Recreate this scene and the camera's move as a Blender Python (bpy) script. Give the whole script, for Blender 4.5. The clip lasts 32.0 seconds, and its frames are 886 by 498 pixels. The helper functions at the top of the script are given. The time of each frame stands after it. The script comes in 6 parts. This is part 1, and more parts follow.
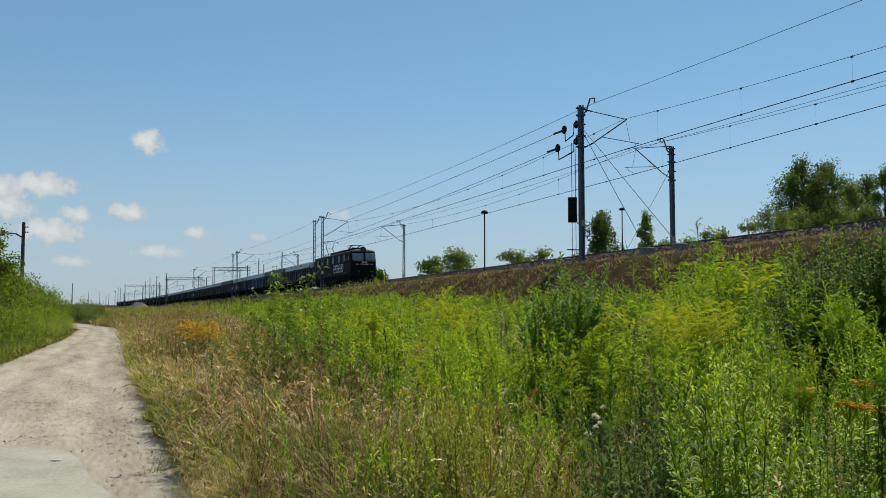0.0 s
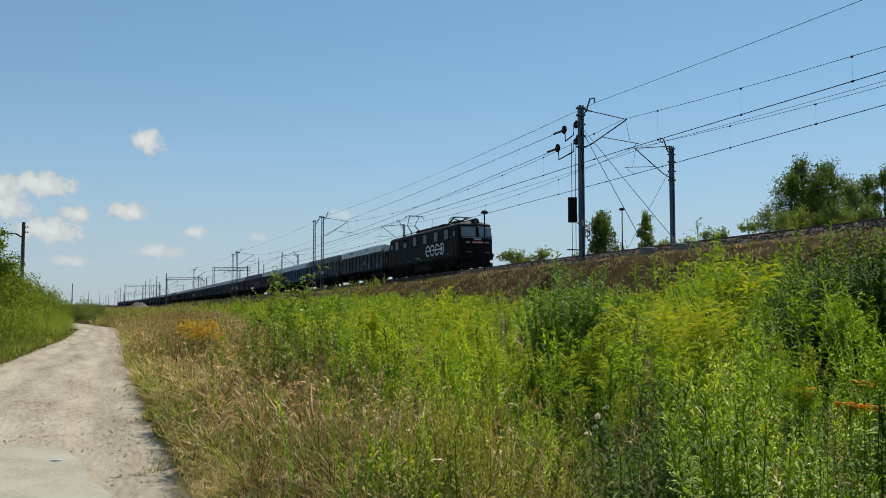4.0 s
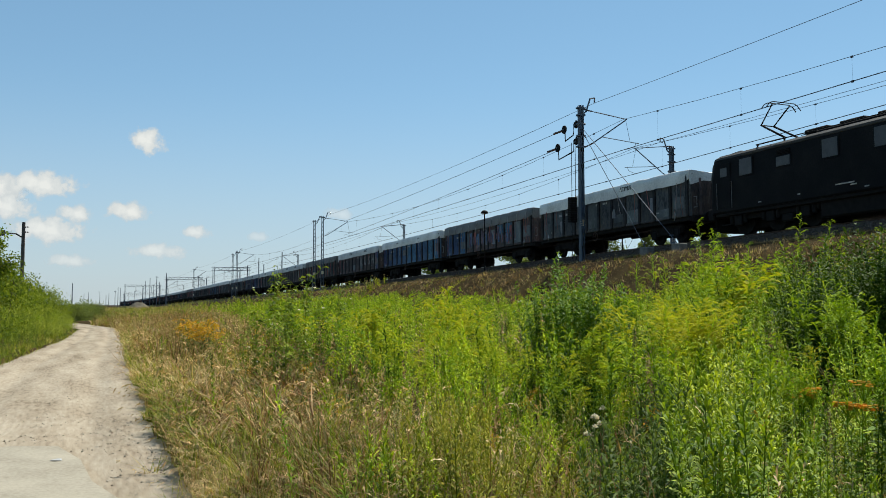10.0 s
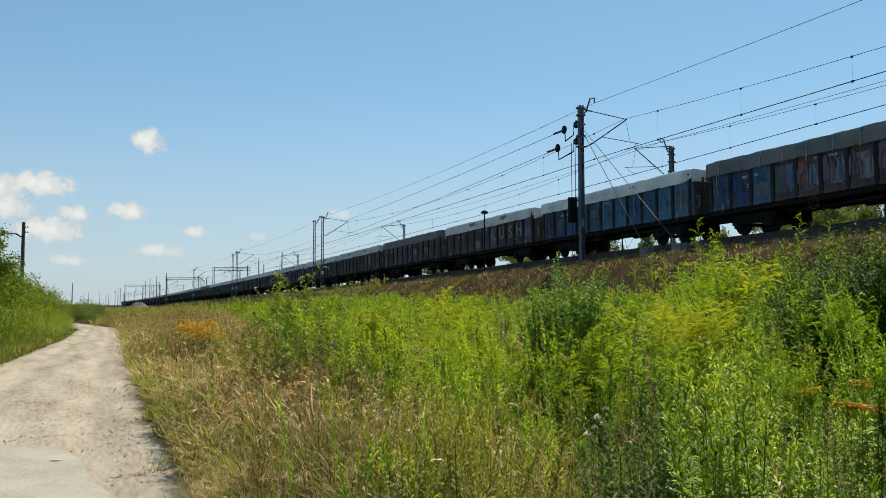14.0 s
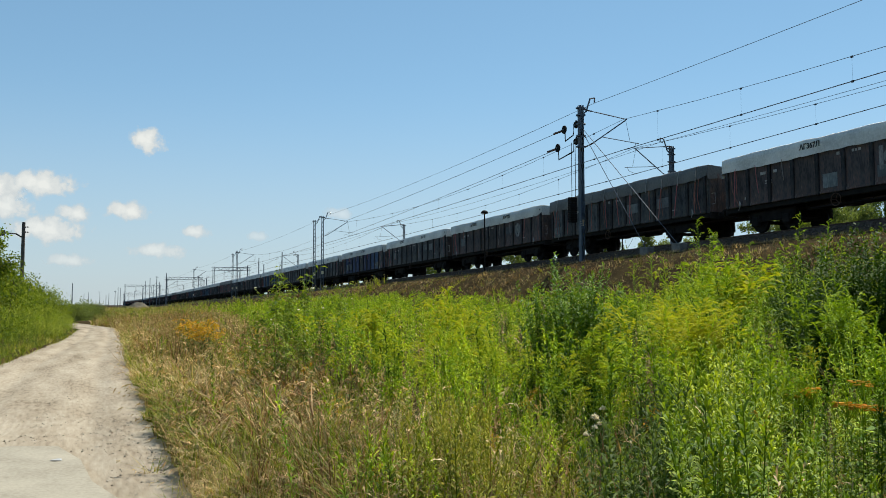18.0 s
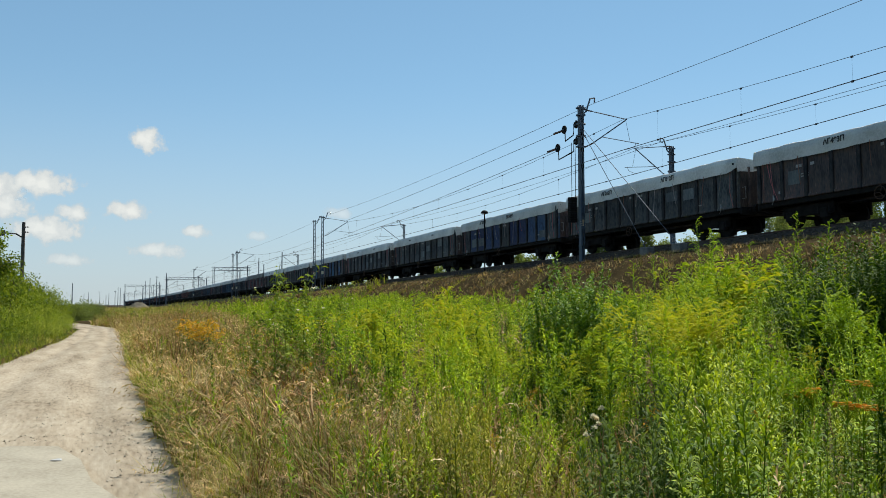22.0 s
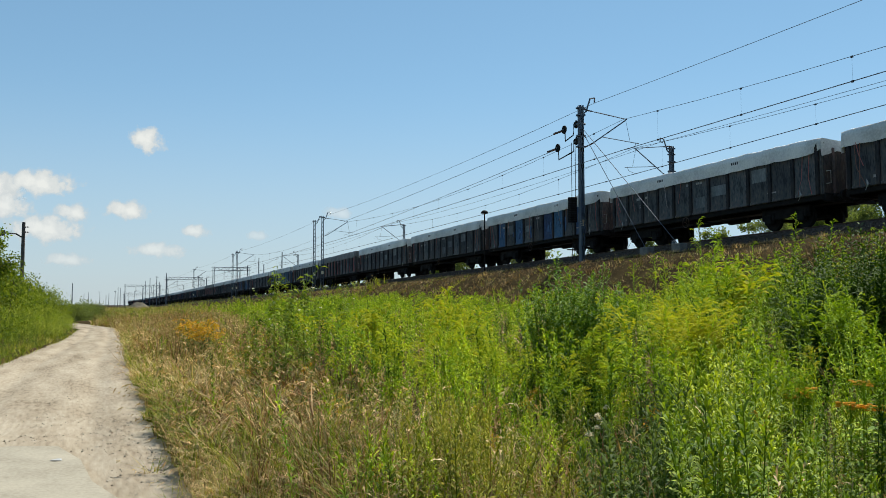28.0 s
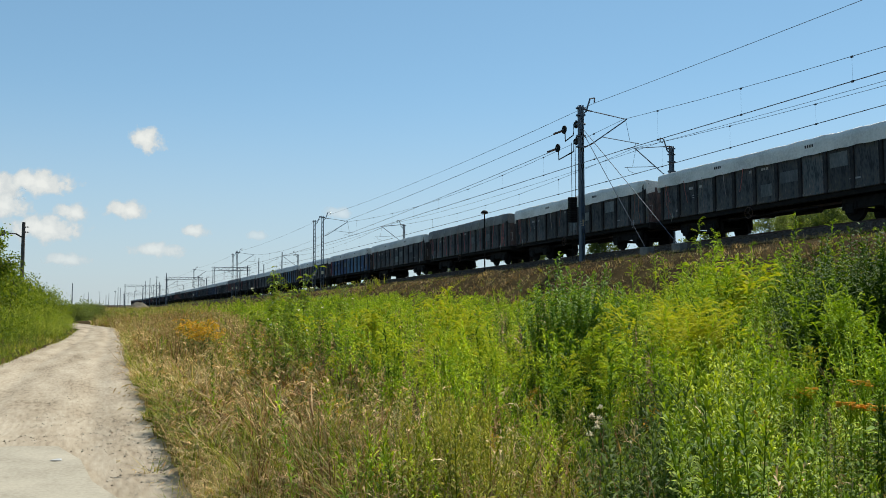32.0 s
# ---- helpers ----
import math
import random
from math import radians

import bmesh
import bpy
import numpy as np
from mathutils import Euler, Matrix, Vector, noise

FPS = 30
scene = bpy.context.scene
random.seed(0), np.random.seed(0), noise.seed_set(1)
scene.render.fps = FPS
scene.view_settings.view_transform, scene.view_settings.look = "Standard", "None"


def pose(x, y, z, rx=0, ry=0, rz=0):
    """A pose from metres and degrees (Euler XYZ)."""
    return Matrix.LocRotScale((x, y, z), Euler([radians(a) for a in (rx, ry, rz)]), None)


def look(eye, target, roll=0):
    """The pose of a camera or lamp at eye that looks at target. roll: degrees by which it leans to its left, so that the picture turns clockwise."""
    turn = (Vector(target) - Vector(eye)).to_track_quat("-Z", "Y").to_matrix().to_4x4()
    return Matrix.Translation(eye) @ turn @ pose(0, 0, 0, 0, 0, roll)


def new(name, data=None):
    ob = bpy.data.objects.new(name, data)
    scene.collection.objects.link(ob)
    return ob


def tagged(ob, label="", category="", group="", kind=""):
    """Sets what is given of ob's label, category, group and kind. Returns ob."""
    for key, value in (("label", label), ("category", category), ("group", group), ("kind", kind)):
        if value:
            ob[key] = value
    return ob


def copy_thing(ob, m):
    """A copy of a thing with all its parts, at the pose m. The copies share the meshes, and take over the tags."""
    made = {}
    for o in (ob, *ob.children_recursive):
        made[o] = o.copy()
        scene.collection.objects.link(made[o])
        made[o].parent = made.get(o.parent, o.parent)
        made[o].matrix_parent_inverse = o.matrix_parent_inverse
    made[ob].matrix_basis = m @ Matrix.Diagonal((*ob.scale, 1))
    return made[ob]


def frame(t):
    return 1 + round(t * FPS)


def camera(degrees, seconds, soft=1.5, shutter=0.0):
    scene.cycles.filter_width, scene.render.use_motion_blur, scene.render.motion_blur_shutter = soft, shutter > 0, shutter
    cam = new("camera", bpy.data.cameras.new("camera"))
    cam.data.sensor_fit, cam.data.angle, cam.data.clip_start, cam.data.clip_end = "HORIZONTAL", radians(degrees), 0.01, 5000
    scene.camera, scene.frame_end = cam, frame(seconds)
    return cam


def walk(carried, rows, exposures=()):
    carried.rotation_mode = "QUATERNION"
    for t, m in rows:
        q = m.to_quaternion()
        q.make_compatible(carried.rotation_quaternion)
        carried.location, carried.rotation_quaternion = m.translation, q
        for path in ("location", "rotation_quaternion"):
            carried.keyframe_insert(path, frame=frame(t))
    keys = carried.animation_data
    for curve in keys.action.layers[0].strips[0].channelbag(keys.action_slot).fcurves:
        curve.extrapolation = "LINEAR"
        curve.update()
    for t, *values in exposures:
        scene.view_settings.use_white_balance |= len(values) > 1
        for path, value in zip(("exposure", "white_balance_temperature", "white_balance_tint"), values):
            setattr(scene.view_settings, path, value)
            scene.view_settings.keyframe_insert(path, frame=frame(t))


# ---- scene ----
# ---- plan: x across the railway, y along it, z up; the eye stands on the track road ----
YAW, TILT = 0.39193, 0.0642
EYE = Vector((0, 0, 1.6))
cam = camera(54.2, 32.0, soft=0.6)
AIM = EYE + Vector((math.sin(YAW) * math.cos(TILT), math.cos(YAW) * math.cos(TILT), math.sin(TILT)))
walk(cam, [(0, look(EYE, AIM)), (32, look(EYE, AIM))], exposures=[(0, -0.24, 6200, 6), (3, -0.22, 6220, 6), (5.5, -0.15, 6450, 6), (7, -0.12, 6500, 6), (8, -0.07, 6500, 6), (10, 0.0, 6500, 6), (13, 0.02, 6500, 6), (32, 0.02, 6500, 6)])

# ---- world and sun ----
SUN_SIDE, SUN_UP = radians(58), radians(52)   # clockwise from +y, height
world = bpy.data.worlds.new("sky")
scene.world = world
world.use_nodes = True
wn = world.node_tree
sky = wn.nodes.new("ShaderNodeTexSky")
sky.sky_type = "NISHITA"
sky.sun_disc = False
sky.sun_elevation, sky.sun_rotation = SUN_UP, SUN_SIDE
sky.altitude = 2200
sky.air_density, sky.dust_density, sky.ozone_density = 1.0, 0.0, 3.0
haze = wn.nodes.new("ShaderNodeHueSaturation")
haze.inputs["Hue"].default_value = 0.491
haze.inputs["Saturation"].default_value = 1.28
soften = wn.nodes.new("ShaderNodeGamma")
soften.inputs[1].default_value = 0.61
wn.links.new(sky.outputs[0], soften.inputs[0])
wn.links.new(soften.outputs[0], haze.inputs["Color"])
# pale grey-blue summer haze that thickens towards the horizon
way, parts, low_sky, veil = wn.nodes.new("ShaderNodeTexCoord"), wn.nodes.new("ShaderNodeSeparateXYZ"), wn.nodes.new("ShaderNodeMapRange"), wn.nodes.new("ShaderNodeMixRGB")
low_sky.interpolation_type = "SMOOTHSTEP"
for k, val in (("From Min", -0.08), ("From Max", 0.26), ("To Min", 0.95), ("To Max", 0.0)):
    low_sky.inputs[k].default_value = val
veil.inputs[2].default_value = (1.78, 2.10, 2.40, 1)
wn.links.new(way.outputs["Generated"], parts.inputs[0])
wn.links.new(parts.outputs[2], low_sky.inputs[0])
wn.links.new(low_sky.outputs[0], veil.inputs[0])
wn.links.new(haze.outputs[0], veil.inputs[1])
wn.links.new(veil.outputs[0], wn.nodes["Background"].inputs[0])
wn.nodes["Background"].inputs[1].default_value = 0.255
sun = new("sun", bpy.data.lights.new("sun", "SUN"))
sun.data.energy, sun.data.angle, sun.data.color = 5.8, radians(0.53), (1.0, 0.95, 0.87)
SUN_WAY = Vector((math.sin(SUN_SIDE) * math.cos(SUN_UP), math.cos(SUN_SIDE) * math.cos(SUN_UP), math.sin(SUN_UP)))
sun.matrix_world = look(SUN_WAY * 50, (0, 0, 0))


# ---- materials ----
def shader(name, tones, size=3.0, fine=40.0, rough=0.8, metal=0.0, bump=0.2, through_light=0.0, islands=0.0, objects=0.0, axis=None, spec=0.5, glow_tint=(1.25, 1.3, 0.55), crisp=0.14):
    """Two scales of noise blend the tones; islands and objects vary the brightness piece by piece."""
    m = bpy.data.materials.new(name)
    m.use_nodes = True
    t = m.node_tree
    n, l = t.nodes, t.links
    out, bs = n["Material Output"], n["Principled BSDF"]
    co = n.new("ShaderNodeTexCoord")
    src = co.outputs["Object"]
    if axis:
        mp = n.new("ShaderNodeMapping")
        mp.inputs["Scale"].default_value = axis
        l.new(src, mp.inputs[0])
        src = mp.outputs[0]
    big, small = n.new("ShaderNodeTexNoise"), n.new("ShaderNodeTexNoise")
    for node, k in ((big, size), (small, fine)):
        node.inputs["Scale"].default_value = k
        node.inputs["Detail"].default_value = 5
        l.new(src, node.inputs["Vector"])
    mix = n.new("ShaderNodeMath")
    mix.operation = "MULTIPLY_ADD"
    mix.inputs[1].default_value = 0.4
    l.new(small.outputs[0], mix.inputs[0])
    half = n.new("ShaderNodeMath")
    half.operation = "MULTIPLY"
    half.inputs[1].default_value = 0.6
    l.new(big.outputs[0], half.inputs[0])
    l.new(half.outputs[0], mix.inputs[2])
    ramp = n.new("ShaderNodeValToRGB")
    el = ramp.color_ramp.elements
    lo, hi = 0.5 - crisp, 0.5 + crisp
    for i, c in enumerate(tones):
        p = lo + (hi - lo) * i / max(1, len(tones) - 1)
        e = el[i] if i < 2 else el.new(p)
        e.position, e.color = p, (*c, 1)
    if len(tones) == 1:
        el[1].color = (*tones[0], 1)
    l.new(mix.outputs[0], ramp.inputs[0])
    colour = ramp.outputs[0]
    for amount, node, sock in ((islands, "ShaderNodeNewGeometry", "Random Per Island"), (objects, "ShaderNodeObjectInfo", "Random")):
        if amount:
            g = n.new(node)
            hsv = n.new("ShaderNodeHueSaturation")
            mr = n.new("ShaderNodeMapRange")
            mr.inputs["To Min"].default_value, mr.inputs["To Max"].default_value = 1 - amount, 1 + amount
            l.new(g.outputs[sock], mr.inputs[0])
            l.new(mr.outputs[0], hsv.inputs["Value"])
            mh = n.new("ShaderNodeMapRange")
            mh.inputs["To Min"].default_value, mh.inputs["To Max"].default_value = 0.5 + amount * 0.05, 0.5 - amount * 0.05
            l.new(g.outputs[sock], mh.inputs[0])
            l.new(mh.outputs[0], hsv.inputs["Hue"])
            l.new(colour, hsv.inputs["Color"])
            colour = hsv.outputs[0]
    l.new(colour, bs.inputs["Base Color"])
    bs.inputs["Roughness"].default_value, bs.inputs["Metallic"].default_value = rough, metal
    bs.inputs["Specular IOR Level"].default_value = spec
    if bump:
        b = n.new("ShaderNodeBump")
        b.inputs["Strength"].default_value, b.inputs["Distance"].default_value = bump, 0.02
        l.new(mix.outputs[0], b.inputs["Height"])
        l.new(b.outputs[0], bs.inputs["Normal"])
    if through_light:
        tr = n.new("ShaderNodeBsdfTranslucent")
        warm = n.new("ShaderNodeMixRGB")
        warm.blend_type = "MULTIPLY"
        warm.inputs[0].default_value = 1.0
        warm.inputs[2].default_value = (*glow_tint, 1)
        l.new(colour, warm.inputs[1])
        l.new(warm.outputs[0], tr.inputs[0])
        ms = n.new("ShaderNodeMixShader")
        ms.inputs[0].default_value = through_light
        l.new(bs.outputs[0], ms.inputs[1])
        l.new(tr.outputs[0], ms.inputs[2])
        l.new(ms.outputs[0], out.inputs[0])
    return m


SOIL = shader("meadow soil", [(0.028, 0.018, 0.008), (0.06, 0.04, 0.016), (0.08, 0.06, 0.022)], 0.7, 14, 0.95, bump=0.6, spec=0.02)
DIRT = shader("sandy track dirt", [(0.225, 0.175, 0.118), (0.335, 0.27, 0.19), (0.40, 0.331, 0.24), (0.455, 0.38, 0.281)], 1.0, 11, 0.95, bump=0.9, spec=0.05, axis=(1.7, 0.3, 1), crisp=0.15)
SLAB = shader("worn concrete", [(0.30, 0.26, 0.195), (0.38, 0.335, 0.255), (0.43, 0.375, 0.285)], 1.6, 22, 0.95, bump=0.6, spec=0.05)
STONE = shader("track ballast", [(0.05, 0.038, 0.03), (0.085, 0.066, 0.052), (0.14, 0.115, 0.095)], 9, 34, 0.95, bump=0.6, islands=0.25, spec=0.08, crisp=0.16)
BED = shader("compact track ballast", [(0.04, 0.030, 0.023), (0.075, 0.057, 0.044), (0.12, 0.095, 0.076)], 14, 40, 0.95, bump=1.0, spec=0.06, crisp=0.26)
SLOPE = shader("dry slope grass", [(0.13, 0.082, 0.036), (0.235, 0.158, 0.072), (0.35, 0.25, 0.125)], 0.5, 7, 0.8, bump=0, through_light=0.2, islands=0.3, spec=0.1, glow_tint=(1.2, 1.05, 0.7), crisp=0.085)
RAIL = shader("rusty rail steel", [(0.055, 0.035, 0.026), (0.10, 0.06, 0.04)], 4, 60, 0.6, 0.5)
STEEL = shader("weathered galvanised steel", [(0.05, 0.07, 0.095), (0.085, 0.11, 0.14)], 3, 40, 0.55, 0.2, spec=0.3)
DARK = shader("dark iron", [(0.006, 0.006, 0.006), (0.016, 0.014, 0.013)], 4, 40, 0.85, 0.0, spec=0.15)
WIRE = shader("tarnished copper wire", [(0.03, 0.035, 0.04), (0.05, 0.05, 0.055)], 5, 40, 0.5, 0.6)
PORCELAIN = shader("brown glazed insulator", [(0.05, 0.03, 0.025), (0.09, 0.05, 0.04)], 5, 40, 0.25)
CONCRETE = shader("cast concrete", [(0.22, 0.20, 0.18), (0.34, 0.32, 0.29)], 3, 50, 0.9)
ANCHOR = shader("grimy concrete", [(0.10, 0.09, 0.08), (0.165, 0.155, 0.14), (0.22, 0.205, 0.18)], 3, 30, 0.9)
LEAF = shader("goldenrod leaf", [(0.04, 0.085, 0.005), (0.20, 0.325, 0.012), (0.43, 0.55, 0.024)], 0.6, 5, 0.62, bump=0, through_light=0.2, islands=0.5, spec=0.07, crisp=0.085)
LEAF_YOUNG = shader("young goldenrod leaf", [(0.09, 0.15, 0.008), (0.23, 0.325, 0.014), (0.40, 0.46, 0.03)], 0.8, 6, 0.6, bump=0, through_light=0.28, islands=0.5, spec=0.13, crisp=0.085)
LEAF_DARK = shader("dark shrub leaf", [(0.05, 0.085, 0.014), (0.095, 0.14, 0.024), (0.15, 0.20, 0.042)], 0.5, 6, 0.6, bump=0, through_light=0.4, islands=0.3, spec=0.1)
LEAF_SHRUB = shader("deep green shrub leaf", [(0.018, 0.045, 0.004), (0.052, 0.10, 0.009), (0.13, 0.20, 0.022)], 0.5, 6, 0.6, bump=0, through_light=0.28, islands=0.4, spec=0.05)
LEAF_PALE = shader("pale willow leaf", [(0.11, 0.14, 0.045), (0.18, 0.215, 0.07), (0.26, 0.29, 0.11)], 0.5, 6, 0.6, bump=0, through_light=0.45, islands=0.3, spec=0.1)
LEAF_POPLAR = shader("poplar shoot leaf", [(0.055, 0.12, 0.010), (0.13, 0.225, 0.018), (0.25, 0.35, 0.036)], 0.5, 6, 0.55, bump=0, through_light=0.3, islands=0.35, spec=0.1)
PLUME = shader("goldenrod flower plume", [(0.31, 0.33, 0.02), (0.44, 0.42, 0.028)], 0.6, 8, 0.8, bump=0, through_light=0.4, islands=0.2, spec=0.08)
BUD = shader("green flower bud", [(0.16, 0.265, 0.012), (0.27, 0.37, 0.02), (0.38, 0.42, 0.025)], 0.35, 8, 0.75, bump=0, through_light=0.33, islands=0.35, crisp=0.1, spec=0.08)
ORANGE = shader("orange tansy flower", [(0.66, 0.34, 0.045), (0.80, 0.48, 0.09)], 2, 9, 0.8, bump=0, through_light=0.4, islands=0.3, spec=0.08)
FLUFF = shader("white seed fluff", [(0.84, 0.74, 0.54), (0.90, 0.82, 0.64)], 4, 30, 0.9, bump=0, through_light=0.5, glow_tint=(1.0, 1.0, 0.95), spec=0.08)
STRAW = shader("dry grass straw", [(0.25, 0.165, 0.062), (0.45, 0.325, 0.135), (0.65, 0.51, 0.25)], 0.4, 7, 0.65, bump=0, through_light=0.24, islands=0.5, spec=0.15, glow_tint=(1.2, 1.12, 0.65), crisp=0.085)
BLADE = shader("green grass blade", [(0.135, 0.17, 0.02), (0.25, 0.275, 0.035), (0.40, 0.37, 0.08)], 0.4, 7, 0.6, bump=0, through_light=0.29, islands=0.45, crisp=0.085, spec=0.1)
LEAF_BANK = shader("dusty roadside leaf", [(0.095, 0.135, 0.015), (0.20, 0.26, 0.024), (0.31, 0.35, 0.045)], 0.5, 6, 0.6, bump=0, through_light=0.28, islands=0.45, spec=0.08, crisp=0.085)
OLIVE = shader("olive weed leaf", [(0.085, 0.11, 0.022), (0.16, 0.18, 0.04), (0.26, 0.26, 0.075)], 0.6, 7, 0.55, bump=0, through_light=0.22, islands=0.45, spec=0.15, crisp=0.085)
DRY_STEM = shader("yellowing goldenrod leaf", [(0.08, 0.10, 0.010), (0.19, 0.205, 0.02), (0.33, 0.32, 0.045)], 0.6, 7, 0.65, bump=0, through_light=0.26, islands=0.45, spec=0.07, crisp=0.085)
GOLD = shader("golden flower plume", [(0.46, 0.25, 0.025), (0.60, 0.36, 0.04)], 0.8, 8, 0.8, bump=0, through_light=0.38, islands=0.25, spec=0.08)
RUST_GRASS = shader("brown dried weed", [(0.12, 0.07, 0.026), (0.23, 0.14, 0.055), (0.36, 0.24, 0.105)], 0.5, 7, 0.85, bump=0, through_light=0.18, islands=0.5, spec=0.1, glow_tint=(1.2, 1.0, 0.7), crisp=0.085)
LEAF_TREE = shader("dark tree leaf", [(0.055, 0.08, 0.02), (0.10, 0.13, 0.036), (0.16, 0.185, 0.06)], 0.5, 6, 0.6, bump=0, through_light=0.42, islands=0.3, spec=0.1)
BARK = shader("grey brown bark", [(0.07, 0.055, 0.04), (0.14, 0.11, 0.085)], 3, 30, 0.95, bump=0.6)
WOOD = shader("weathered pole wood", [(0.06, 0.05, 0.045), (0.11, 0.095, 0.085)], 2, 40, 0.9, axis=(1, 1, 0.1))


# ---- mesh helpers ----
def mesh_of(name, bm, *mats):
    me = bpy.data.meshes.new(name)
    bm.to_mesh(me)
    bm.free()
    for m in mats:
        me.materials.append(m)
    return me


def part(name, bm, material, parent, label=""):
    ob = new(name, mesh_of(name, bm, material))
    ob.parent = parent
    if label:
        ob["label"] = label
    return ob


def again(name, me, parent, m):
    ob = new(name, me)
    ob.parent = parent
    ob.matrix_local = m
    return ob


def thing(name, label, category, group="", at=None):
    ob = new(name)
    if at is not None:
        ob.matrix_world = at
    return tagged(ob, label, category, group)


def box(bm, x0, x1, y0, y1, z0, z1, bevel=0.0, m=None):
    made = bmesh.ops.create_cube(bm, size=1)["verts"]
    bmesh.ops.transform(bm, matrix=Matrix.LocRotScale(((x0 + x1) / 2, (y0 + y1) / 2, (z0 + z1) / 2), None, (x1 - x0, y1 - y0, z1 - z0)), verts=made)
    if bevel:
        edges = list({e for v in made for e in v.link_edges})
        made = list({v for f in bmesh.ops.bevel(bm, geom=edges, offset=bevel, segments=1, affect="EDGES")["faces"] for v in f.verts} | {v for v in made if v.is_valid})
    if m is not None:
        bmesh.ops.transform(bm, matrix=m, verts=[v for v in made if v.is_valid])
    return bm


def tube(bm, pts, radii, sides=6):
    """A tapered tube through the points, closed at both ends."""
    pts = [Vector(p) for p in pts]
    if not hasattr(radii, "__len__"):
        radii = [radii] * len(pts)
    rings = []
    for i, p in enumerate(pts):
        d = (pts[min(i + 1, len(pts) - 1)] - pts[max(i - 1, 0)]).normalized()
        a = d.orthogonal().normalized() if abs(d.z) > 0.95 else d.cross(Vector((0, 0, 1))).normalized()
        b = d.cross(a)
        rings.append([bm.verts.new(p + radii[i] * (math.cos(k * math.tau / sides) * a + math.sin(k * math.tau / sides) * b)) for k in range(sides)])
    for r, q in zip(rings, rings[1:]):
        for k in range(sides):
            bm.faces.new((r[k], r[(k + 1) % sides], q[(k + 1) % sides], q[k]))
    bm.faces.new(rings[0][::-1])
    bm.faces.new(rings[-1])
    return bm


def soup(name, chunks, mats):
    """One mesh from (points, quads, material slots) arrays."""
    base, vs, fs, ms = 0, [], [], []
    for v, f, s in chunks:
        vs.append(v), fs.append(f + base), ms.append(s)
        base += len(v)
    v, f, s = np.concatenate(vs), np.concatenate(fs), np.concatenate(ms)
    me = bpy.data.meshes.new(name)
    me.vertices.add(len(v))
    me.vertices.foreach_set("co", v.astype(np.float32).ravel())
    me.loops.add(f.size)
    me.loops.foreach_set("vertex_index", f.astype(np.int32).ravel())
    me.polygons.add(len(f))
    me.polygons.foreach_set("loop_start", np.arange(0, f.size, 4, dtype=np.int32))
    me.polygons.foreach_set("material_index", s.astype(np.int32))
    me.update(calc_edges=True)
    for m in mats:
        me.materials.append(m)
    return me


def spread(forms, places, turns, sizes, leans):
    """Copies of small plant forms as chunks for soup(): place, turn about z, size, lean (x, y)."""
    out = []
    pick = rng.integers(0, len(forms), len(places))
    for k, (v, f, s) in enumerate(forms):
        w = np.nonzero(pick == k)[0]
        if not len(w):
            continue
        c, d = np.cos(turns[w])[:, None], np.sin(turns[w])[:, None]
        size = sizes[w][:, None]
        x = (v[None, :, 0] * c - v[None, :, 1] * d) * size
        y = (v[None, :, 0] * d + v[None, :, 1] * c) * size
        z = v[None, :, 2] * size
        x = x + leans[w][:, :1] * z * (z / 1.2)
        y = y + leans[w][:, 1:] * z * (z / 1.2)
        p = np.stack([x + places[w][:, :1], y + places[w][:, 1:2], z + places[w][:, 2:]], -1).reshape(-1, 3)
        q = (f[None] + (np.arange(len(w)) * len(v))[:, None, None]).reshape(-1, 4)
        out.append((p, q, np.tile(s, len(w))))
    return out


rng = np.random.default_rng(7)

# ---- the lie of the land ----
RISE = np.array([(-400, 5.9), (-60, 5.5), (0, 5.08), (30, 4.75), (60, 4.35), (100, 3.72), (145, 3.25), (225, 2.55), (310, 1.85), (480, 1.0), (900, 0.55), (3000, 0.45)])
_u = np.arange(-420, 3000, 2.0)
_z = np.interp(_u, RISE[:, 0], RISE[:, 1])
_k = np.exp(-0.5 * (np.arange(-30, 31) * 2.0 / 18) ** 2)
_z = np.convolve(np.pad(_z, 30, mode="edge"), _k / _k.sum(), "valid")


def rail_z(u):
    return np.interp(u, _u, _z)


TRACK_A, TRACK_B = 28.07, 33.6


def road_mid(u):
    return np.interp(u, [-60, 0, 10, 25, 45, 62, 80, 110, 200], [-1.2, -0.9, -0.75, -0.4, 0.55, 0.9, -1.5, -9, -40])


def road_half(u):
    return np.interp(u, [0, 12, 25, 45, 62, 200], [1.75, 1.6, 1.55, 1.2, 1.1, 1.2])


def land(v, u):
    v, u = np.asarray(v, float), np.asarray(u, float)
    off = v - road_mid(u)
    side = np.abs(off) - road_half(u)
    low = 0.02 * np.sin(v * 1.3 + u * 0.7) + 0.03 * np.sin(u * 0.31 + 1.0)
    shelf = np.interp(v, [-60, -14, -5, -3, 2.5, 12, 19, 40], [0.8, 0.9, 0.5, 0.1, 0.0, 0.75, 1.1, 1.3])
    ease = np.clip((u - 60) / 200, 0, 1)
    shelf = shelf * (1 - ease) + 0.2 * ease
    z = np.where(side < 0, 0.0, shelf + low) * np.clip(side / 0.6, 0, 1)
    z = np.where(side < 0.25, np.minimum(z, -0.14), z)
    top = rail_z(u) - 0.75
    foot = np.clip((v - 19.0) / 5.5, 0, 1)
    foot = foot * foot * (3 - 2 * foot)
    back = np.clip((v - 37.5) / 6.0, 0, 1)
    z = z + (top - z) * foot
    return z + (top - 1.2 - z) * back * 0.999


